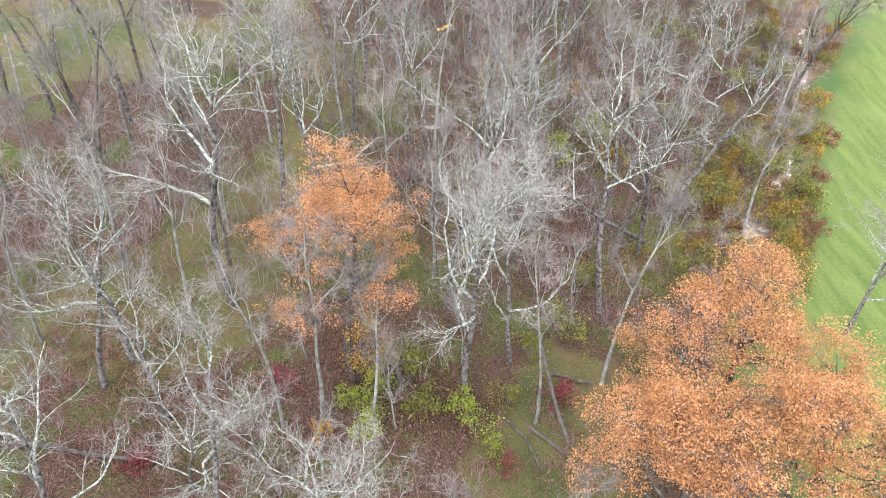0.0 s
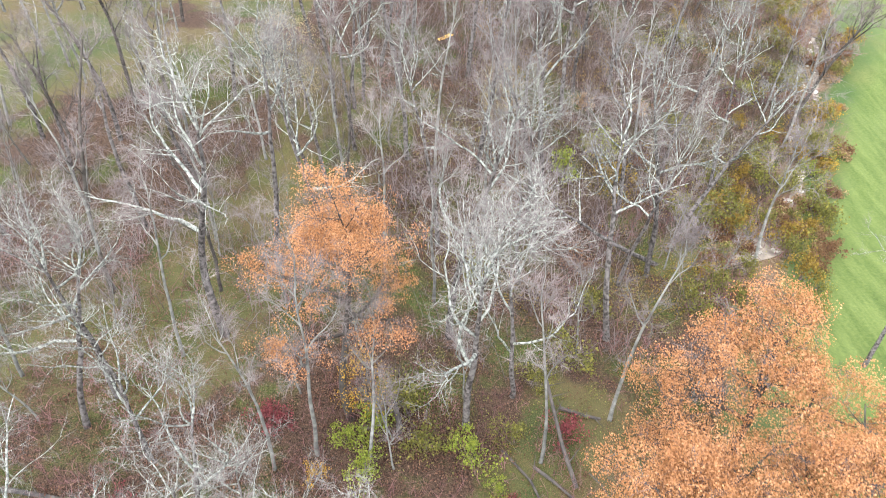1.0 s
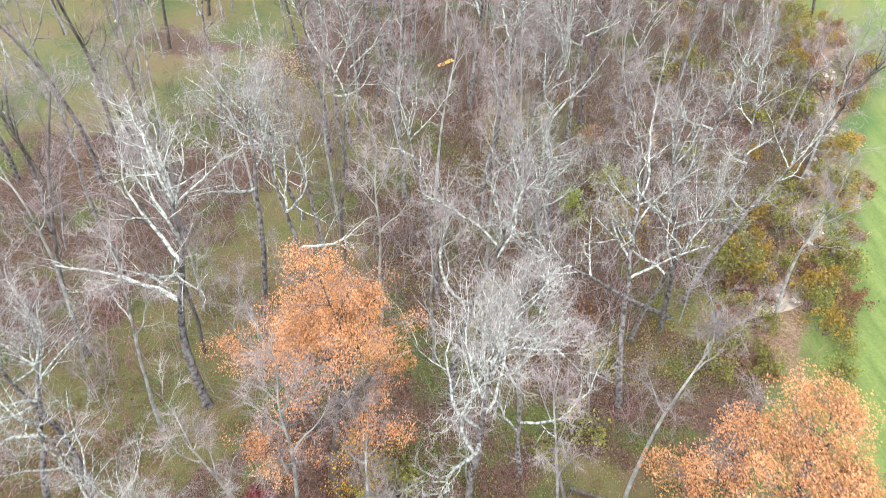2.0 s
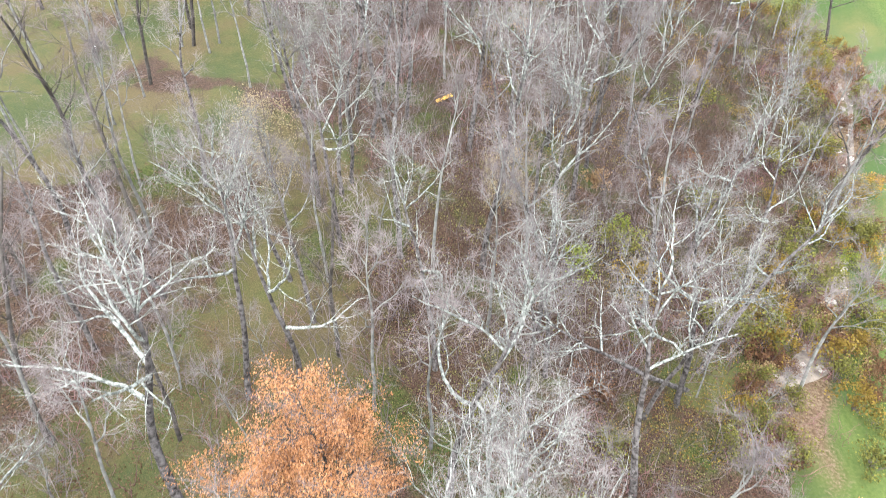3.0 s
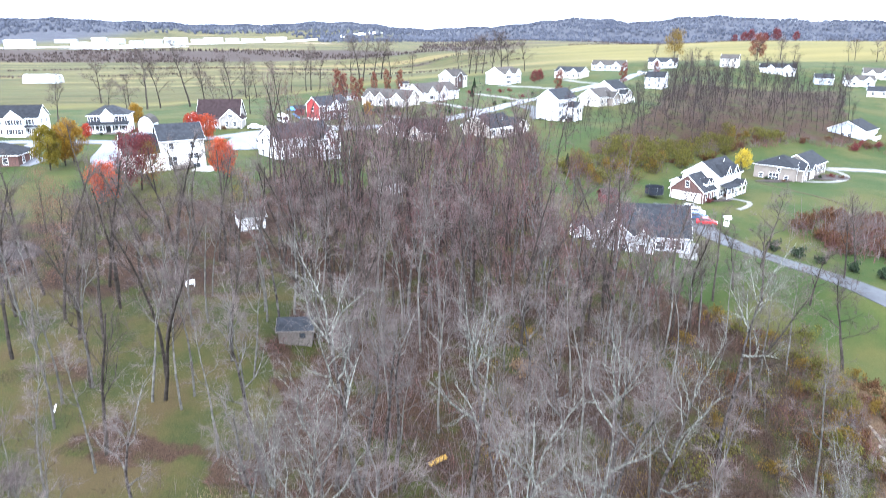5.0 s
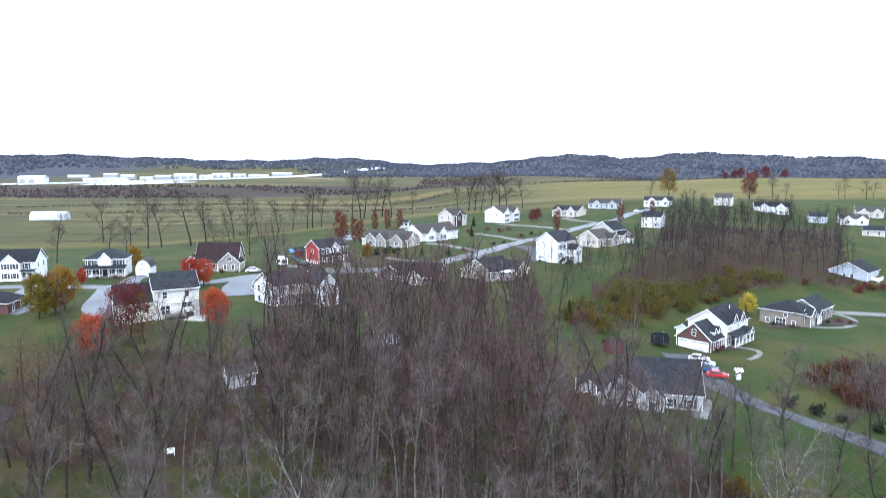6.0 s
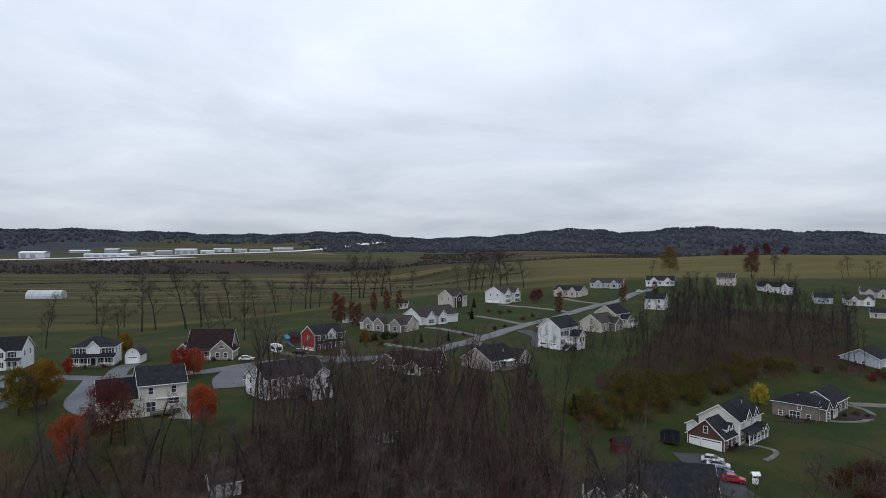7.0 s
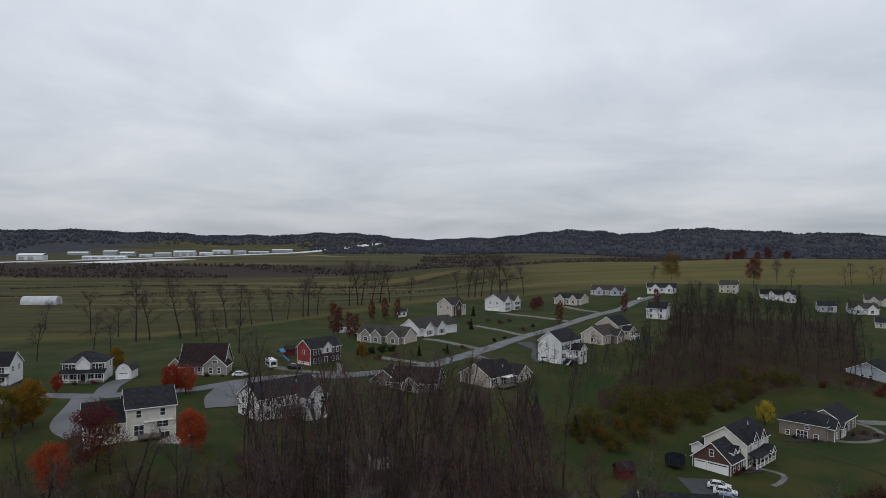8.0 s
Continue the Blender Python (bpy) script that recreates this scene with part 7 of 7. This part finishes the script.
plant("spruce_tree", SPRUCE, 5.5, 179.0, "blue-green spruce at the wood's edge", "spruce", "spruces", 160, 0.75)
for x, y, s in ((28, 174, 1.2), (-5, 233, 0.9), (12, 285, 1.1), (15, 332, 1.2), (3, 236, 0.8)):
    plant("conifer", CONIFER, x, y, "small dark green conifer on the lawn", "conifer", "conifers", rng.uniform(0, 360), s)
for x, y in ((59.4, 133.3), (62.0, 130.6), (65.0, 127.0), (68, 124), (56.5, 136)):
    plant("evergreen_shrub", EVER[0], x, y, "rounded dark evergreen shrub beside the driveway", "shrub", "driveway shrubs", rng.uniform(0, 360), rng.uniform(1.2, 1.6))

def brush_mass(name, label, spots, mat, lo, hi, tall=2.6):
    """Low leafless brush, too tangled to count, joined into one."""
    t, kits = Shape(), [thicket(660 + k, tall, 4.4, 9, 7) for k in range(3)]
    for x, y in spots:
        t.join(rng.choice(kits), pose(x, y, up(x, y), 0, 0, rng.uniform(0, 360)) @ Matrix.Scale(rng.uniform(lo, hi), 4))
    tagged(new(name, mesh_of(name, [tuple(v) for v in t.v], t.f, mat)), label, "brush", kind="stuff")


TWIG_BROWN = material("brown_brush", (0.024, 0.016, 0.0125), (0.056, 0.040, 0.031), 0.6, 0.95, 0, 0, 0.0, 0.35, spec=0.05)
TWIG_HAZE = material("mauve_brown_twigs", (0.042, 0.032, 0.030), (0.100, 0.080, 0.076), 0.6, 0.95, 0, 0, 0.0, 0.35, spec=0.05)
brush_mass("belt_brush", "dark brown brush under the far belt", sow(200, 24, 150, 172, 330, 1.4, in_wood), TWIG_UMBER, 0.7, 1.7)
brush_mass("belt_bramble", "dark red-brown brambles in the far belt", sow(120, 24, 150, 172, 330, 1.4, lambda x, y: in_wood(x, y) and fuzz(x, y, 0.1) > 0.1), TWIG_BROWN, 0.7, 1.6)
brush_mass("wood_brush", "dark red-brown brush filling the wood's floor", sow(330, -45, 46, 60, 162, 1.2, in_wood), TWIG_BROWN, 0.8, 1.5)
brush_mass("creek_brush", "dark russet brush between wood and creek", sow(210, -10, 48, 48, 108, 1.0, lambda x, y: in_wood(x, y) and x < creek(y) - 3), TWIG_BROWN, 0.8, 1.6)
brush_mass("lawn_brush", "dull red-brown brush under the lawn trees", sow(60, -64, -20, 66, 142, 1.5, lambda x, y: fuzz(x, y, 0.12) > 0.15), TWIG_BROWN, 0.5, 1.1)
brush_mass("garden_brush", "dull grey-brown brush behind the gardens", sow(110, -70, -24, 106, 144, 1.3, lambda x, y: y + 0.3 * (x + 45) < 139 and not in_wood(x, y)), TWIG_UMBER, 0.7, 1.5)
brush_mass("fore_brush", "dark red-brown brambles under the first trees", sow(230, -36, 9, 8, 33, 0.6, in_wood), TWIG_RED, 0.5, 0.95)


brush_mass("mauve_thicket", "mauve-brown leafless saplings filling the wood", sow(260, -40, 22, 36, 112, 0.8, in_wood), TWIG_HAZE, 0.8, 1.5, 5.5)
brush_mass("creekside_thicket", "dark red-brown saplings and brush above the creek", sow(230, 8, 47, 56, 110, 0.8, lambda x, y: in_wood(x, y) and x < creek(y) - 5), TWIG_BROWN, 0.8, 1.5, 4.2)


def leaf_fall(spots, label):
    """Single fallen leaves on the wood's floor."""
    s, r_ = Shape(), random.Random(77)
    for x, y in spots:
        s.leaf(Vector((x, y, up(x, y, 0.05 + 0.06 * r_.random()))), r_.uniform(0.07, 0.13), r_)
    tagged(new("fallen_leaves", mesh_of("fallen_leaves", [tuple(v) for v in s.v], s.f, LEAF_FALLEN)), label, "leaves", kind="stuff")


LEAF_FALLEN = leafage("fallen_leaves", [(0.03, 0.012, 0.008), (0.055, 0.025, 0.016), (0.08, 0.042, 0.028), (0.11, 0.066, 0.046)])
fr = np.random.RandomState(4)
fx, fy = fr.uniform(-36, 22, 52000), fr.uniform(8, 46, 52000)
ok = fr.rand(52000) < wooded(fx, fy)
leaf_fall(list(zip(fx[ok].tolist(), fy[ok].tolist())), "brown and tan leaves fallen under the trees")


def understorey(name, label, n, x0, x1, y0, y1, mat, seed, grain, high):
    """Low leafy growth in drifts, thin enough to see the ground through."""
    s, r_ = Shape(), random.Random(seed)
    while n > 0:
        x, y = r_.uniform(x0, x1), r_.uniform(y0, y1)
        if not in_wood(x, y) or fuzz(x, y, grain) + 0.6 * fuzz(x + 9, y, grain * 2.7) < r_.uniform(-0.1, 0.7):
            continue
        z = high * max(0.1, 0.5 + 0.5 * float(fuzz(x, y, 0.9)))
        for _ in range(9):
            s.leaf(Vector((x + r_.gauss(0, 0.28), y + r_.gauss(0, 0.28), up(x, y, 0.05 + z * r_.random()))), r_.uniform(0.07, 0.14), r_)
        n -= 9
    tagged(new(name, mesh_of(name, [tuple(v) for v in s.v], s.f, mat)), label, "undergrowth", kind="stuff")


understorey("bramble_undergrowth", "dark red-brown brambles under the first trees", 22000, -36, 9, 8, 35, LEAF_UNDER_RED, 36, 0.24, 1.1)
understorey("olive_undergrowth", "olive and yellow-green low growth in the wood", 26000, -6, 36, 22, 74, LEAF_UNDER, 31, 0.22, 1.2)
understorey("ochre_undergrowth", "ochre and olive tangled growth beside the creek", 20000, 4, 46, 40, 104, LEAF_OCHRE, 33, 0.16, 1.7)
understorey("rust_undergrowth", "red-brown brambles and low growth in the wood", 36000, -36, 40, 8, 104, LEAF_UNDER_RED, 32, 0.19, 0.9)

OLIVE_SPOTS = sow(150, 26, 100, 164, 232, 1.0, lambda x, y: (-13 if 30 < x < 60 else -7) < y - float(np.interp(x, [24, 45, 57, 77, 84, 100], [173, 189, 200, 216, 224, 227])) < 3)
for x, y in OLIVE_SPOTS:
    plant("hedge_bush", rng.choice(OLIVE + OLIVE + OCHRE + RUST[:1] + BRUSH[:2]), x, y, "dense olive and russet bush along the wood's edge", "bush", "hedge bushes", rng.uniform(0, 360), rng.uniform(0.9, 1.5))
for x, y in sow(44, 98, 150, 212, 236, 1.5, lambda x, y: abs(y - (227 - 0.12 * (x - 98))) < 4):
    plant("hedge_bush", rng.choice(RUST + BRUSH), x, y, "russet brush bank beyond the ranch lawn", "bush", "hedge bushes", rng.uniform(0, 360), rng.uniform(0.9, 1.3))
for x, y in sow(100, 60, 96, 126, 158, 0.9, lambda x, y: ((x - 77) / 13) ** 2 + ((y - 142) / 11) ** 2 < 1):
    plant("bramble", rng.choice((BRUSH[0], BRUSH[2], BRUSH[1], RUST[0])), x, y, "red-brown bramble thicket on the mound", "bush", "bramble mound", rng.uniform(0, 360), rng.uniform(1.3, 2.0))

WOOD_BUSH = [(LIME[0], 1.8, 27.0, 1.0, "bright yellow-green leafy bush"), (LIME[0], -4.5, 26.2, 0.9, "yellow-green leafy bush under bare trees"), (OLIVE[0], -2.2, 30.2, 1.0, "olive leafy bush beside a dead stub"), (OLIVE[1], -1.2, 28.0, 0.9, "olive leafy bush beside a dead stub"), (OLIVE[0], 8.5, 36.0, 1.1, "olive leafy bush under pale trees"), (OLIVE[1], 11.5, 41.5, 1.0, "olive leafy bush under pale trees"), (OLIVE[0], 26, 52, 1.0, "grey-green bush by the creek"), (OLIVE[1], 22.5, 53, 1.0, "grey-green bush by the creek"), (GOLDBUSH[0], 38.5, 62.5, 1.0, "golden bush beside the creek"), (GOLDBUSH[0], 42.5, 72, 1.1, "golden bush beside the creek"), (LIME[0], 36.2, 60.5, 0.8, "yellow-green bush beside the creek"), (GOLDBUSH[0], -7.5, 25.8, 0.6, "small golden bush in the brush"), (OLIVE[0], 14, 60, 1.2, "olive bush in the wood"), (LIME[0], 11, 57, 1.1, "yellow-green bush in the wood"), (LIME[0], 16, 62, 1.0, "yellow-green bush in the wood"), (LIME[0], -4.4, 29.6, 1.0, "yellow-green leafy bush under the orange oak"), (OLIVE[1], -3.2, 31.4, 0.9, "olive leafy bush under the orange oak"), (LIME[0], -5.4, 28.0, 0.8, "yellow-green leafy bush under the orange oak"), (OLIVE[0], 4.4, 28.8, 0.7, "olive leafy bush beside the clearing"), (OLIVE[1], 6.2, 33.4, 0.8, "olive leafy bush beside the clearing"), (LIME[0], 3.2, 24.8, 0.6, "yellow-green leafy bush beside the clearing"), (OLIVE[1], 22.5, 41.0, 0.9, "olive bush on the creek bank"), (OCHRE[0], 21.0, 44.5, 0.9, "ochre bush on the creek bank"), (OLIVE[0], 19.0, 41.5, 0.9, "olive bush on the creek bank")]
for kit, x, y, s, label in WOOD_BUSH:
    plant("bush", kit, x, y, label, "bush", "bushes of the wood", rng.uniform(0, 360), s)
for k in range(120):
    y = rng.uniform(40, 104)
    x = float(creek(y)) + rng.choice((-1, 1)) * rng.uniform(1.4, 5.0) - 1.2
    if clear(x, y, 0.8):
        plant("bush", rng.choice(RUST[:1] + TUSSOCK + TUSSOCK + OCHRE + OLIVE + BRUSH[:1]), x, y, "russet brush along the stony creek", "bush", "creek bushes", rng.uniform(0, 360), rng.uniform(0.7, 1.25))
for x, y in sow(40, -34, 8, 8, 34, 1.0, in_wood):
    plant("brush", rng.choice(BRUSH + RUST), x, y, "red-brown brush under the first pale trees", "bush", "undergrowth", rng.uniform(0, 360), rng.uniform(0.6, 1.0))
for x, y in sow(100, -50, 44, 8, 112, 1.3, in_wood):
    plant("brush", rng.choice(BRUSH), x, y, "red-brown leafless brush in the undergrowth", "bush", "undergrowth", rng.uniform(0, 360), rng.uniform(0.7, 1.25))
for x, y in sow(30, -22, 28, 84, 124, 3.0, in_wood):
    plant("brush", rng.choice((BRUSH[0], BRUSH[2], BRUSH[1])), x, y, "tall red-brown leafless thicket between trunks", "bush", "undergrowth", rng.uniform(0, 360), rng.uniform(1.6, 2.4))
for x, y in sow(44, 8, 46, 46, 104, 1.5, in_wood):
    plant("bush", rng.choice(OCHRE + OLIVE + RUST[:1] + TUSSOCK + OCHRE), x, y, "ochre and russet bush in the creekside tangle", "bush", "creek bushes", rng.uniform(0, 360), rng.uniform(0.7, 1.4))
for x, y in sow(84, 14, 50, 50, 112, 1.2, lambda x, y: 2 < float(creek(y)) - x < 17):
    plant("bush", rng.choice(OLIVE + OCHRE + RUST[:1] + BRUSH + TUSSOCK[1:]), x, y, "olive and russet brush beside the creek", "bush", "creek bushes", rng.uniform(0, 360), rng.uniform(0.7, 1.3))
for x, y in sow(22, 2, 44, 40, 112, 2.5, in_wood):
    plant("bush", rng.choice(OLIVE), x, y, "olive bush in the undergrowth", "bush", "undergrowth", rng.uniform(0, 360), rng.uniform(0.6, 1.1))
for x, y in sow(40, -40, 24, 115, 172, 2.5, in_wood):
    plant("brush", rng.choice(BRUSH), x, y, "red-brown leafless brush in the undergrowth", "bush", "undergrowth", rng.uniform(0, 360), rng.uniform(0.9, 1.5))
for x, y in ((55, 161.5), (56.6, 163), (60, 165.6), (62.5, 167.2), (91, 187), (94, 188), (96, 186.5), (80, 182), (77, 184.5), (22, 200), (-84, 197.5), (-80, 198.6), (-56, 205.6), (-52, 205.4)):
    plant("shrub", rng.choice((EVER[0], RUST[0], RUST[1])), x, y, "low garden shrub by the house wall", "shrub", "garden shrubs", rng.uniform(0, 360), rng.uniform(0.5, 0.8))
for x, y in ((-12, 232), (-16, 228), (-20, 233), (2, 240), (8, 244), (22, 262), (18, 256), (30, 282), (35, 290), (24, 300), (28, 306), (12, 300), (20, 310)):
    plant("shrub", rng.choice((EVER[0], RUST[1])), x, y, "round clipped shrub on the lawn", "shrub", "garden shrubs", rng.uniform(0, 360), rng.uniform(0.7, 1.1))


for x, y, s in ((-19, 236, 1.7), (-16, 238, 1.9), (-13, 238.5, 1.6), (-22, 234, 1.5)):
    plant("evergreen_shrub", EVER[0], x, y, "broad dark green shrub beside the low ranch house", "shrub", "garden shrubs", rng.uniform(0, 360), s)


# ---- dead wood and creek stones ----
def log(points, r, label, knots=4, seed=1):
    lr = random.Random(seed)
    s, tw = Shape(), Shape()
    pts = [Vector((x, y, up(x, y) + z)) for x, y, z in points]
    s.tube(pts, [r * (1 - 0.5 * k / len(pts)) for k in range(len(pts))], 8)
    for _ in range(knots):
        k = lr.randrange(len(pts) - 1)
        p = pts[k].lerp(pts[k + 1], lr.random())
        s.spike(p, p + Vector((lr.gauss(0, 0.7), lr.gauss(0, 0.7), lr.uniform(0.2, 0.9))), r * 0.4)
    tagged(new("fallen_log", mesh_of("fallen_log", [tuple(v) for v in s.v], s.f, DEADWOOD, True)), label, "log", "dead wood")


log([(-26.5, 23.6, 0.3), (-23, 23.4, 0.35), (-20, 23.0, 0.3), (-16.8, 22.9, 0.25)], 0.16, "long fallen trunk lying in the brush", 5, 1)
log([(7.6, 31.6, 0.2), (9.0, 31.1, 0.22), (10.2, 30.8, 0.2)], 0.14, "short fallen trunk on the green undergrowth", 3, 2)
log([(7.9, 25.8, 0.2), (7.2, 27.8, 1.4), (6.6, 30.0, 3.0), (6.2, 31.6, 4.2)], 0.14, "dead trunk leaning over the clearing", 5, 3)
log([(-2.7, 29.0, -0.2), (-2.75, 29.1, 1.2), (-2.9, 29.2, 2.6)], 0.2, "pale broken standing stub", 1, 4)
log([(5.5, 27.2, 0.1), (6.6, 26.2, 0.2), (7.8, 25.0, 0.1)], 0.12, "thin dead branch on the ground", 4, 5)
log([(3.6, 28.2, 0.1), (5.2, 26.2, 0.2), (6.0, 24.0, 0.1)], 0.1, "thin dead branch on the ground", 4, 6)

STONES = []
for k in range(3):
    bm = bmesh.new()
    bmesh.ops.create_icosphere(bm, subdivisions=2, radius=0.5)
    sr = random.Random(k + 50)
    for v in bm.verts:
        v.co *= 1 + 0.55 * noise.noise(v.co * 2.2 + Vector((k * 7, 0, 0)))
        v.co.z *= 0.6
    me = bpy.data.meshes.new("stone")
    bm.to_mesh(me)
    bm.free()
    me.materials.append(STONE)
    STONES.append(me)
for k in range(46):
    y = rng.uniform(43, 92) if k > 12 else (47.5, 49, 55, 56.5, 58, 60.5, 66, 67.5, 74, 78, 79.5, 70, 52)[k]
    x = float(np.interp(y, [43, 47.6, 48.9, 55.4, 62.2, 65.2, 71, 79.5, 92], [20, 24.1, 27.5, 32.7, 35.9, 37.4, 40.2, 44.5, 48])) + rng.gauss(0, 0.7)
    s = rng.uniform(0.3, 0.8) if k > 12 else rng.uniform(0.8, 1.4)
    ob = new("stone", rng.choice(STONES))
    ob.matrix_world = pose(x * PLAN, y * PLAN, up(x, y, 0.02 * s) * PLAN, 0, 0, rng.uniform(0, 360)) @ Matrix.Diagonal((s, s * rng.uniform(0.6, 1), s * 0.7, 1))
    tagged(ob, "pale rounded boulder in the creek bed" if k <= 12 else "pale rounded stone in the creek bed", "stone", "creek stones")


# ---- far woods ----
def far_stuff(name, label, n, mat, where, lo, hi, seed, spires=5, broad=1.0):
    """Many small tufts, each a cluster of narrow leafless crowns."""
    r_, s = random.Random(seed), Shape()
    tries = 0
    while n > 0 and tries < 400000:
        tries += 1
        p = where(r_)
        if p is None:
            continue
        n -= 1
        x, y = p
        z = up(x, y)
        hh = r_.uniform(lo, hi)
        base = len(s.v)
        k = spires
        w = hh * broad * r_.uniform(0.35, 0.55)
        for j in range(k):
            a = 6.283 * j / k + r_.random()
            s.v.append(Vector((x + math.cos(a) * w * r_.uniform(0.5, 0.8), y + math.sin(a) * w * r_.uniform(0.5, 0.8), z - 1)))
        for j in range(k):
            a = 6.283 * j / k + r_.random()
            q = w * r_.uniform(0.6, 1.15)
            s.v.append(Vector((x + math.cos(a) * q, y + math.sin(a) * q, z + hh * r_.uniform(0.45, 0.85))))
        s.v.append(Vector((x + r_.gauss(0, w * 0.3), y + r_.gauss(0, w * 0.3), z + hh)))
        for j in range(k):
            i = (j + 1) % k
            s.f += [(base + j, base + i, base + k + i, base + k + j), (base + k + j, base + k + i, base + 2 * k)]
    tagged(new(name, mesh_of(name, [tuple(v) for v in s.v], s.f, mat, True)), label, "woods", kind="stuff")


# blue-grey base colour has the haze over the far hills painted in
FARWOOD_HAZED = material("hazed_far_bare_woods", (0.036, 0.040, 0.053), (0.054, 0.058, 0.071), 0.006, 0.95, 0, 0.12, 0, 0.07, spec=0.02)
FARSCRUB = material("far_scrub", (0.022, 0.017, 0.016), (0.050, 0.039, 0.034), 0.05, 0.95, 0, 0.2, 0, 0.3, spec=0.05)


def hills(r_):
    a = r_.uniform(-0.75, 0.75)
    d = r_.uniform(2700, 3150) if r_.random() < 0.45 else 1300 + 1400 * r_.random()
    x, y = math.sin(a) * d, math.cos(a) * d
    if x < -100 and d < 2050 and abs(x + 0.36 * y + 40) < 330 and y < 2000:
        return None
    return (x, y) if fuzz(x, y, 0.02) > -0.5 and fuzz(x, y, 0.004) * 120 + d > 1400 else None


def scrubland(r_):
    x, y = r_.uniform(-700, 900), r_.uniform(660, 1350)
    if x < -30:
        v = y + 0.10 * x
        return (x, y) if 672 < v < 815 and fuzz(x, y, 0.02) > -0.45 else None
    return (x, y) if y > 760 and fuzz(x, y, 0.012) > 0.1 else None


def hedges(r_):
    k = r_.randrange(3)
    x = r_.uniform(-520, 60) if k < 2 else r_.uniform(120, 480)
    y = (600 + 0.12 * x + 18 * math.sin(x * 0.02), 520 + 0.1 * x + 10 * math.sin(x * 0.03), 700)[k] + r_.gauss(0, 1.4)
    return (x, y) if fuzz(x, y, 0.05) + 0.6 * fuzz(x, y + 40, 0.16) > -0.35 else None


far_stuff("far_woods", "leafless brown woods covering the far hills, painted blue-grey with distance haze", 10000, FARWOOD_HAZED, hills, 4, 9, 5, 4, 1.5)
far_stuff("far_scrub", "dark brown scrub on the bank and the valley behind", 9000, FARSCRUB, scrubland, 0.9, 2.8, 6, 4)
far_stuff("field_hedges", "thin dark hedges along the far fields", 2600, FARSCRUB, hedges, 0.5, 1.2, 7, 4)
